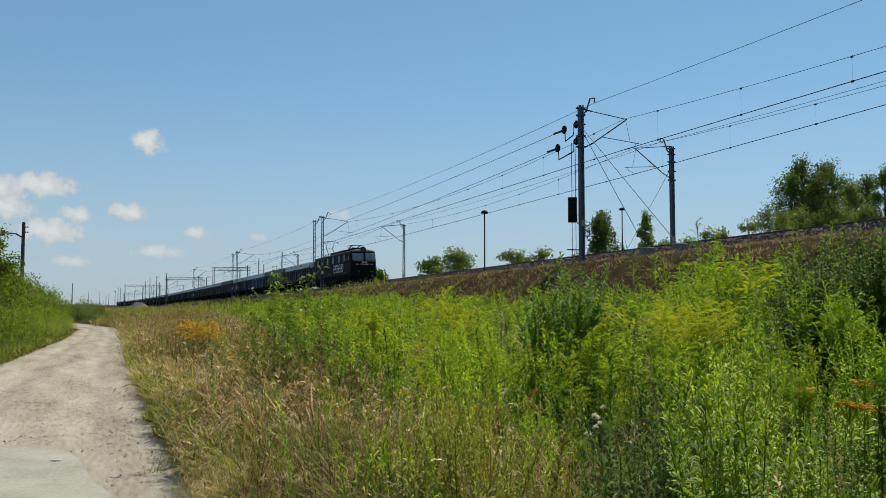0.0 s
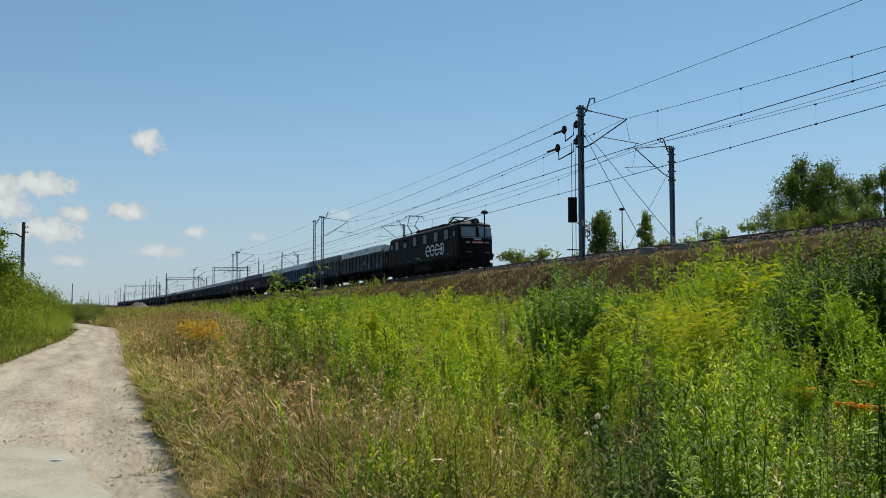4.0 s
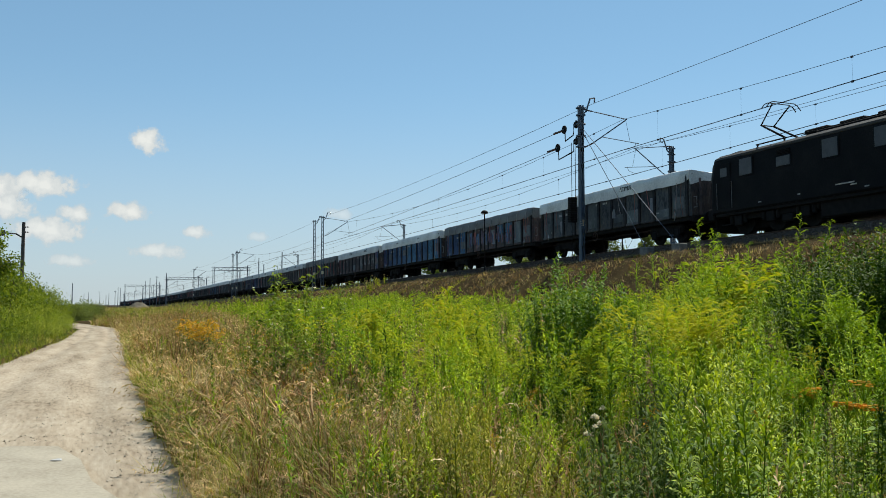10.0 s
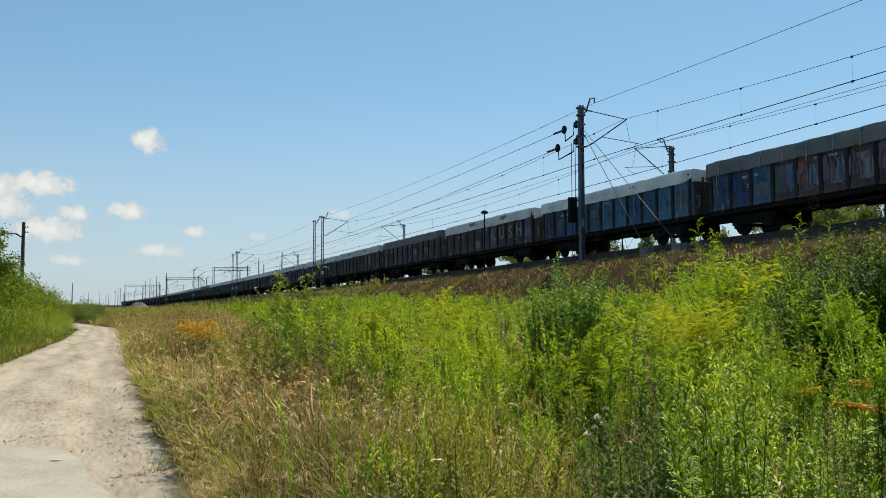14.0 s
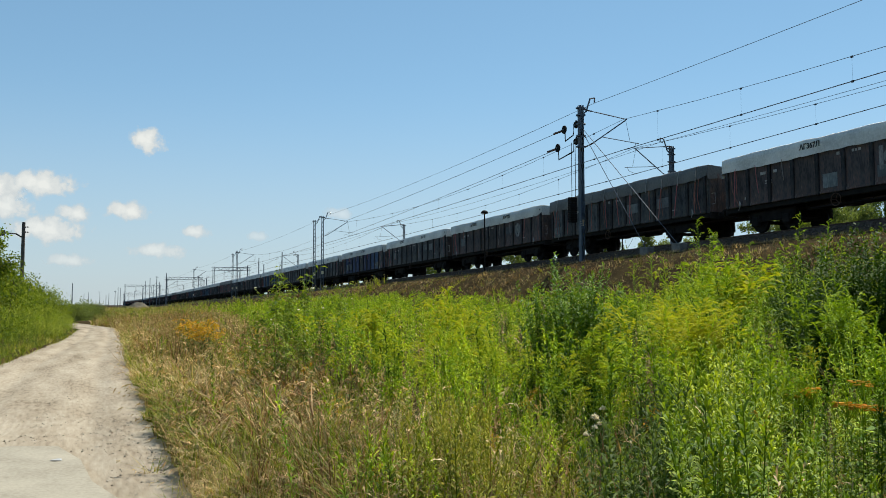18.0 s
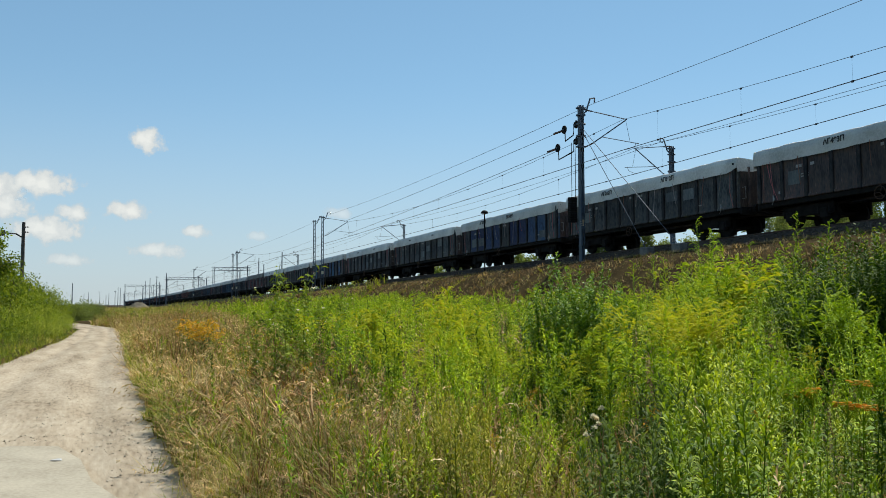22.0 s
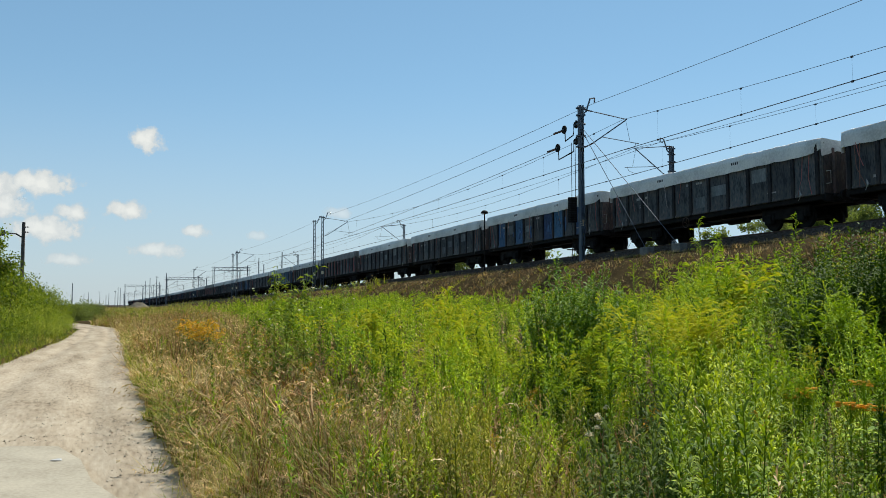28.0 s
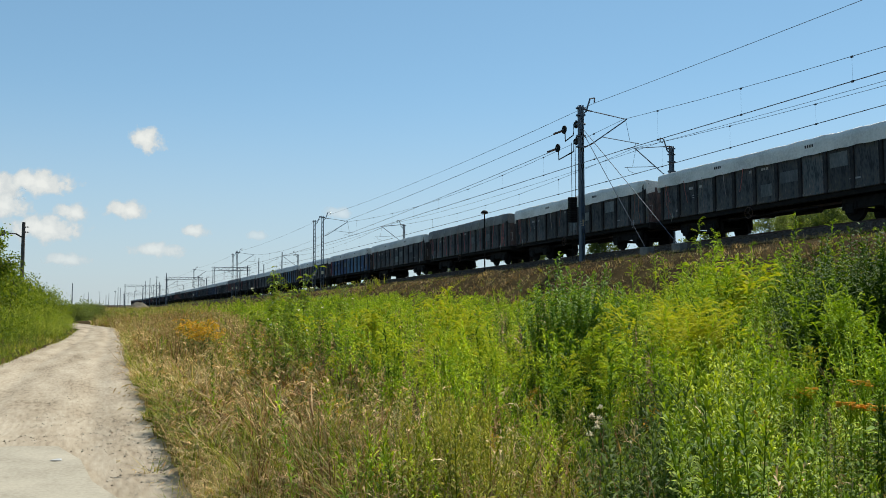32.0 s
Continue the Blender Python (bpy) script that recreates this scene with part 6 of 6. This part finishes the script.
for v, u, s in ((8.1, 9.9, 1.22), (8.25, 10.2, 0.95), (9.0, 10.8, 1.15), (7.9, 10.2, 0.92), (9.4, 10.4, 1.02), (9.8, 10.0, 1.2), (10.4, 10.0, 1.15), (10.0, 9.4, 1.0), (10.8, 9.2, 1.05), (7.4, 10.6, 0.95), (8.6, 10.5, 1.12), (7.0, 10.9, 0.9), (8.0, 10.9, 1.0), (6.9, 11.4, 0.95)):
    plant("goldenrod_stalk", G_TALL[int(rng.integers(5))], v, u, s, [LEAF, BUD], "single tall goldenrod stalk with drooping buds", "goldenrod", "goldenrod stalks")
for v, u, s in ((2.76, 4.3, 0.62), (2.71, 4.31, 0.585)):
    f = puff_thistle(r, 1.58)
    plant("seed_thistle", f, v, u, s, [LEAF_PALE, FLUFF], "thistle with pale fluffy seed heads", "thistle", "thistles")


# ---- trees and bushes ----
def tree(name, v, u, height, width, leaf_mat, leaves, label, category, seed, stems=1, low=0.2, leaf_size=0.16, weep=0.0, group="trees beyond the line"):
    q = np.random.default_rng(seed)
    leaves, leaf_size = int(leaves * 0.75), leaf_size * 1.12
    g = float(land(v, u))
    m = thing(name, label, category, group, pose(v, u, g))
    b = bmesh.new()
    ends = []
    for s in range(stems):
        a = q.uniform(0, 6.28)
        lean = width * 0.22 * (stems > 1)
        top = Vector((lean * math.cos(a), lean * math.sin(a), height * q.uniform(0.75, 0.95)))
        base = Vector((0.15 * math.cos(a) * (stems > 1), 0.15 * math.sin(a) * (stems > 1), -0.3))
        trunk = [base.lerp(top, f) + Vector((q.normal(0, 0.04), q.normal(0, 0.04), 0)) * height * 0.15 * f for f in (0, 0.25, 0.5, 0.75, 1.0)]
        rad = height * 0.016 / math.sqrt(stems)
        tube(b, trunk, [rad * x for x in (1.2, 0.9, 0.65, 0.4, 0.12)], 7)
        ends.append(trunk[-1])
        for k in range(max(5, 13 // stems)):
            f = low + (0.95 - low) * (k + 0.5) / max(5, 13 // stems)
            at = trunk[0].lerp(trunk[-1], f)
            reach = width * 0.5 * math.sqrt(max(0.08, 1 - (2 * (f - low) / (1.1 - low) - 0.75) ** 2)) * q.uniform(0.6, 1.1)
            w = k * 2.4 + q.normal(0, 0.4)
            end = at + Vector((math.cos(w) * reach, math.sin(w) * reach, reach * q.uniform(0.1, 0.6)))
            mid = at.lerp(end, 0.5) + Vector((0, 0, reach * 0.12))
            tube(b, [at, mid, end], [rad * 0.4, rad * 0.25, rad * 0.08], 5)
            ends += [end, mid, mid.lerp(end, 0.5)]
            for t in range(4):
                e2 = mid + Vector((q.normal(0, 0.3), q.normal(0, 0.3), q.normal(0.15, 0.2))) * reach
                tube(b, [mid, e2], [rad * 0.15, rad * 0.05], 4)
                ends.append(e2)
    part("trunk", b, BARK, m)
    c = np.array([tuple(e) for e in ends])
    which = q.integers(0, len(c), leaves)
    spread_r = width * 0.06 + 0.10
    at = c[which] + np.clip(q.normal(0, 1, (leaves, 3)), -1.9, 1.9) * [spread_r * (1 - 0.4 * min(weep, 1)), spread_r * (1 - 0.4 * min(weep, 1)), spread_r * 0.8]
    at[:, 2] -= weep * np.abs(q.normal(0, 1, leaves)) * spread_r * 2.6
    at[:, 2] = np.maximum(at[:, 2], 0.05 * height)
    n1 = q.normal(0, 1, (leaves, 3))
    n1[:, 2] -= weep * 2
    n1 /= np.linalg.norm(n1, axis=1)[:, None]
    n2 = np.cross(n1, q.normal(0, 1, (leaves, 3)))
    n2 /= np.linalg.norm(n2, axis=1)[:, None] + 1e-9
    sz = leaf_size * q.uniform(0.6, 1.3, leaves)[:, None]
    p = np.stack([at - n1 * sz * 0.6, at + n2 * sz * 0.32, at + n1 * sz * 0.6, at - n2 * sz * 0.32], 1).reshape(-1, 3)
    me = soup("crown", [(p, np.arange(leaves * 4).reshape(-1, 4), np.zeros(leaves, int))], [leaf_mat])
    ob = new("crown", me)
    ob.parent = m
    return m


# bearing, depth, height, width, leaf, count, weep, label
GREENERY = [
    (0.419, 71, 13.3, 4.9, LEAF_TREE, 5600, 0.5, "tall birch with drooping dark green twigs", "tree"),
    (0.453, 73, 12.9, 5.0, LEAF_DARK, 5200, 0.3, "dark green birch beside the railway", "tree"),
    # paler leaf colour paints the sunlit right part of this group
    (0.477, 69, 11.0, 3.6, LEAF_PALE, 3800, 0.2, "sunlit pale green tree beside the railway", "tree"),
    (0.404, 70, 10.8, 3.7, LEAF_DARK, 3600, 0.4, "dark green tree beside the railway", "tree"),
    (0.385, 64, 6.9, 2.6, LEAF_PALE, 3000, 0.1, "pale green bushy willow by the track", "bush"),
    (0.417, 63, 7.0, 2.4, LEAF_PALE, 3000, 0.1, "pale green willow bush by the track", "bush"),
    (0.445, 64, 7.0, 2.9, LEAF_TREE, 3000, 0.1, "dark green bush by the track", "bush"),
    (0.468, 65, 7.4, 3.0, LEAF_PALE, 2800, 0.1, "pale green bush under the birches", "bush"),
    (0.513, 62, 9.6, 2.0, LEAF_DARK, 3200, 0.4, "tall slim birch with drooping twigs", "tree"),
    (0.492, 70, 11.2, 3.6, LEAF_TREE, 4200, 0.6, "dark green birch beside the railway", "tree"),
    (0.436, 72, 11.6, 4.2, LEAF_TREE, 4600, 0.7, "dark green birch with hanging twigs", "tree"),
    (0.484, 62, 6.6, 2.8, LEAF_PALE, 2800, 0.2, "pale green bush under the birches", "bush"),
    (0.398, 62, 6.3, 2.2, LEAF_PALE, 2600, 0.2, "pale green willow bush by the track", "bush"),
    (0.500, 61, 6.7, 2.4, LEAF_PALE, 2600, 0.1, "pale green bush under the birches", "bush"),
    (0.185, 85, 9.3, 3.9, LEAF_TREE, 5200, 0.9, "dark weeping tree behind the railway", "tree"),
    (0.234, 88, 10.4, 2.0, LEAF_PALE, 2600, 0.2, "slim young tree with pale green leaves", "tree"),
    (0.260, 90, 6.9, 3.5, LEAF_PALE, 1500, 0, "low pale bush behind the railway", "bush"),
    (0.285, 90, 6.9, 2.9, LEAF_PALE, 1300, 0, "low pale bush behind the railway", "bush"),
    (0.311, 80, 7.2, 1.9, LEAF_PALE, 1900, 0.1, "pale green bush behind the railway", "bush"),
    (0.327, 80, 7.1, 1.6, LEAF_PALE, 1700, 0.1, "pale green bush behind the railway", "bush"),
    (0.359, 80, 8.3, 1.9, LEAF_PALE, 1700, 0.1, "pale green bush behind the railway", "bush"),
    (0.084, 98, 6.1, 3.6, LEAF_PALE, 2300, 0, "broad grey-green willow bush", "bush"),
    (0.110, 97, 6.2, 3.8, LEAF_PALE, 2300, 0, "broad grey-green willow bush", "bush"),
    (0.152, 92, 5.6, 1.8, LEAF_DARK, 1200, 0, "small green bush behind the railway", "bush"),
    (0.018, 108, 7.5, 4.9, LEAF_PALE, 2600, 0, "spreading grey-green willow tree behind the railway", "tree"),
    (-0.013, 112, 5.6, 4.5, LEAF_DARK, 2000, 0, "dark green bush behind the railway", "bush"),
    (-0.076, 135, 6.2, 4.1, LEAF_DARK, 2200, 0, "round green bush behind the railway", "bush"),
]
for k, (x, d, h, w, mat, cnt, weep, lab, cat) in enumerate(GREENERY):
    v, u = spot(x, d)
    tree("bush" if cat == "bush" else "tree", v, u, h, w, mat, int(cnt * (3.3 if x > 0.38 else 2.2)), lab, cat, 20 + k, 3 if cat == "bush" else 1, 0.12 if cat == "bush" else 0.22, (0.0018 if x > 0.38 else 0.0021) * d, weep)
# roadside willow and shrubs on the left bank
for k, (x, d, h, w) in enumerate(((-0.523, 32, 4.7, 1.7), (-0.508, 38, 3.9, 2.2), (-0.494, 44, 3.3, 2.6), (-0.483, 50, 3.2, 2.6), (-0.468, 56, 2.9, 2.6), (-0.455, 63, 2.5, 2.6), (-0.442, 72, 2.1, 2.6))):
    v, u = spot(x, d)
    tree("willow_bush", v, u, h, w, LEAF_BANK, 9500 if k < 3 else 6500, "leafy green willow bush on the road bank", "bush", 60 + k, 4, 0.06, 0.085, 0.3, "bushes on the road bank")
for k, (x, d, h, w) in enumerate(((-0.412, 84, 1.5, 2.6), (-0.398, 86, 1.35, 2.4), (-0.425, 80, 1.4, 2.6))):
    v, u = spot(x, d)
    tree("roadside_bush", v, u, h, w, OLIVE if k == 1 else LEAF_PALE, 6000, "olive green bush where the road bends away", "bush", 80 + k, 4, 0.05, 0.10, 0.0, "bushes at the road bend")
# low scrub behind the tracks, added to darken the gaps under distant wagons
for k in range(34):
    u = 140 + 14.5 * k + 5 * math.sin(k * 2.3)
    tree("scrub_bush", 42.0 + 1.2 * math.sin(k * 1.7), u, 3.2 + 0.5 * math.sin(k * 3.1), 7.5, LEAF_TREE if k % 3 else LEAF_DARK, 700, "low dark scrub bush added behind the far track", "bush", 200 + k, 3, 0.05, 0.5, 0.0, "scrub behind the tracks")

# gravel heap far down the line
bm = bmesh.new()
bmesh.ops.create_cone(bm, cap_ends=False, segments=24, radius1=5.2, radius2=0.8, depth=3.0)
bmesh.ops.subdivide_edges(bm, edges=bm.edges, cuts=3, use_grid_fill=True)
for w in bm.verts:
    w.co += Vector((0, 0, 0.5 * noise.noise(w.co * 0.5)))
heap = tagged(new("gravel_heap", mesh_of("gravel_heap", bm, shader("dusty gravel", [(0.10, 0.085, 0.06), (0.15, 0.13, 0.095), (0.21, 0.18, 0.135)], 1.2, 9, 0.95, bump=0.6, spec=0.05))), "distant grey-brown heap of gravel by the line", "gravel heap")
v, u = spot(-0.350, 250)
heap.matrix_world = pose(v, u, float(land(v, u)) + 0.7)

# ---- clouds ----
CLOUD = bpy.data.materials.new("self-lit cumulus")
CLOUD.use_nodes = True
t = CLOUD.node_tree
for node in list(t.nodes):
    t.nodes.remove(node)
nn = t.nodes.new
co, info = nn("ShaderNodeTexCoord"), nn("ShaderNodeObjectInfo")
ns, dist, mul, add, ramp = nn("ShaderNodeTexNoise"), nn("ShaderNodeVectorMath"), nn("ShaderNodeMath"), nn("ShaderNodeMath"), nn("ShaderNodeValToRGB")
ns.noise_dimensions = "4D"
ns.inputs["Scale"].default_value, ns.inputs["Detail"].default_value, ns.inputs["Roughness"].default_value = 0.021, 8, 0.56
dist.operation = "LENGTH"
mul.operation, mul.inputs[1].default_value = "MULTIPLY", 40
t.links.new(info.outputs["Random"], mul.inputs[0])
t.links.new(mul.outputs[0], ns.inputs["W"])
t.links.new(co.outputs["Object"], ns.inputs["Vector"])
sub = nn("ShaderNodeVectorMath")
sub.operation = "MULTIPLY_ADD"
sub.inputs[1].default_value, sub.inputs[2].default_value = (2, 2, 2), (-1, -1, -1)
t.links.new(co.outputs["Generated"], sub.inputs[0])
flat = nn("ShaderNodeVectorMath")
flat.operation = "MULTIPLY"
flat.inputs[1].default_value = (1, 1, 0)
t.links.new(sub.outputs[0], flat.inputs[0])
t.links.new(flat.outputs[0], dist.inputs[0])
add.operation = "SUBTRACT"
gain = nn("ShaderNodeMath")
gain.operation, gain.inputs[1].default_value, gain.inputs[2].default_value = "MULTIPLY_ADD", 1.7, 0.02
t.links.new(ns.outputs[0], gain.inputs[0])
t.links.new(gain.outputs[0], add.inputs[0])
t.links.new(dist.outputs["Value"], add.inputs[1])
ramp.color_ramp.elements[0].position, ramp.color_ramp.elements[1].position = 0.0, 0.34
t.links.new(add.outputs[0], ramp.inputs[0])
em, tr, mx, out = nn("ShaderNodeEmission"), nn("ShaderNodeBsdfTransparent"), nn("ShaderNodeMixShader"), nn("ShaderNodeOutputMaterial")
# light and shade of the clouds put into their glow: greyer rims, whiter cores
billow = nn("ShaderNodeValToRGB")
billow.color_ramp.elements[0].color, billow.color_ramp.elements[1].color = (0.70, 0.74, 0.77, 1), (0.97, 0.97, 0.95, 1)
billow.color_ramp.elements[0].position, billow.color_ramp.elements[1].position = 0.1, 0.75
t.links.new(add.outputs[0], billow.inputs[0])
t.links.new(billow.outputs[0], em.inputs[0])
em.inputs[1].default_value = 0.86
fade = nn("ShaderNodeMath")
fade.operation = "MULTIPLY"
t.links.new(ramp.outputs[0], fade.inputs[0])
t.links.new(info.outputs["Alpha"], fade.inputs[1])
t.links.new(fade.outputs[0], mx.inputs[0])
t.links.new(tr.outputs[0], mx.inputs[1])
t.links.new(em.outputs[0], mx.inputs[2])
t.links.new(mx.outputs[0], out.inputs[0])

CLOUDS = []


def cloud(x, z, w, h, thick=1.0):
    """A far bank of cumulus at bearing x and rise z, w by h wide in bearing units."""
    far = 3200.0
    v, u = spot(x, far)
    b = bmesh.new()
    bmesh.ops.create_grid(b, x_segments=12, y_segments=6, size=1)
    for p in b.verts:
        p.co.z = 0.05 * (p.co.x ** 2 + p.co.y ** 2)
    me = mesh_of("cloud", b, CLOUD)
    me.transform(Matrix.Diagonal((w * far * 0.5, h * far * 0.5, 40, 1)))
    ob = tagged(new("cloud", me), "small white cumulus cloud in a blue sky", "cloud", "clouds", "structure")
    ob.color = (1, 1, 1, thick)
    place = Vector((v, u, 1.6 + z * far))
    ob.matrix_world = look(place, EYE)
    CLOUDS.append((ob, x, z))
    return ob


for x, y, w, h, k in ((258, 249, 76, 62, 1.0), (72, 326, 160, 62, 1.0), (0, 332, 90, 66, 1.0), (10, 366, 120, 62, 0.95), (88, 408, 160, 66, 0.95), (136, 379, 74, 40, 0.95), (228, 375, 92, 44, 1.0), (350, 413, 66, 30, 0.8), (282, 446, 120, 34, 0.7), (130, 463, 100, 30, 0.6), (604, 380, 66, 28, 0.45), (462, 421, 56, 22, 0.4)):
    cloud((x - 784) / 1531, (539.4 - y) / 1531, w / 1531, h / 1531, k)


# ---- how things move ----
def joint(t):
    """Where the coupling behind the locomotive is along the line at t seconds."""
    return 108.14 - 7.239 * t - 0.02832 * t * t


def on_track(y):
    """A vehicle's pose with its middle at y, nosed along the rails."""
    a, b = float(rail_z(y - 5)), float(rail_z(y + 5))
    return pose(TRACK_A, y, (a + b) / 2, math.degrees(math.atan2(b - a, 10)), 0, 0)


TIMES = [k * 0.8 for k in range(41)]


def motions():
    walk(engine, [(t, on_track(joint(t) - 9.15)) for t in TIMES])
    for k, w in enumerate(train):
        walk(w, [(t, on_track(joint(t) + (k + 0.5) * PITCH)) for t in TIMES])
    for k, v in enumerate([engine, *train[:13]]):
        r = 0.61 if k == 0 else 0.46
        for axle in [o for o in v.children_recursive if o.name.startswith("wheelset")]:
            seat = axle.matrix_basis.copy()
            walk(axle, [(n / 15, seat @ Matrix.Rotation(-(joint(0) - joint(n / 15)) / r, 4, "X")) for n in range(481)])
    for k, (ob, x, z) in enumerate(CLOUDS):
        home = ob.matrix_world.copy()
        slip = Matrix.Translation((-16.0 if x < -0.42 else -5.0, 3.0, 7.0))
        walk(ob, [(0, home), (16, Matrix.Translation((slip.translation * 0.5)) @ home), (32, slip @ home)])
    for k, ob in enumerate(SWAYERS):
        home = ob.matrix_world.copy()
        a, s = 0.7 + 0.35 * ((k * 37) % 11) / 11, k * 1.7
        walk(ob, [(t, home @ pose(0, 0, 0, a * math.sin(1.9 * t + s) + 0.4 * math.sin(4.1 * t + 2 * s), a * math.cos(1.6 * t + s), 0)) for t in [q * 0.5 for q in range(65)]])


engine = loco()
KINDS = {
    "plain": wagon("black", 0),
    "graffiti": wagon("brown", 1, mixed=("blue", (8, 9, 10)), spray=(4, (3, 1, 3, 2, 0, 3), -4.6, 2.6, 6), repainted=((0, 1.6, 2.3, PATCH), (1, 1.3, 2.7, PATCH), (2, 2.15, 2.74, PAINT["blue"]), (2, 1.3, 2.1, PATCH), (3, 2.15, 2.74, PAINT["blue"]), (7, 1.5, 2.6, PATCH))),
    "first": wagon("black", 0, marks="АГ 395 Л", spray=(12, (2,), -6.0, 5.0, 3), repainted=((10, 1.3, 2.1, PATCH), (9, 1.9, 2.62, PATCH), (6, 1.35, 2.7, PATCH), (3, 1.3, 1.95, PATCH), (1, 1.3, 1.7, PATCH))),
    "fifth": wagon("brown", 2, marks="АГ 493 П", sign="  S"),
    "dark blue": wagon("navy", 0, marks="АГ 502 П", mixed=("black", (0, 5, 10))),
    "blue": wagon("blue", 2),
    "letters": wagon("brown", 0, sign="KUSH", marks="АГ 367 Л", mixed=("navy", (0,))),
    "straps": wagon("black", 1, straps=5),
    "stencil": wagon("black", 2, marks="АГ 012 П"),
    "patched": wagon("black", 2, mixed=("blue", (1, 3, 4, 7, 9)), spray=(9, (0,), -6.0, 6.0, 8)),
}
ORDER = ["first", "graffiti", "blue", "letters", "straps", "fifth", "stencil", "dark blue", "plain", "plain", "patched", "plain"]
WAGON_COUNT = 46
train, used = [], set()
for k in range(WAGON_COUNT):
    p = ORDER[k] if k < len(ORDER) else ("plain", "blue", "plain", "patched", "plain", "plain", "straps")[k % 7]
    train.append(copy_thing(KINDS[p], pose(0, 0, 0)) if p in used else KINDS[p])
    used.add(p)
motions()
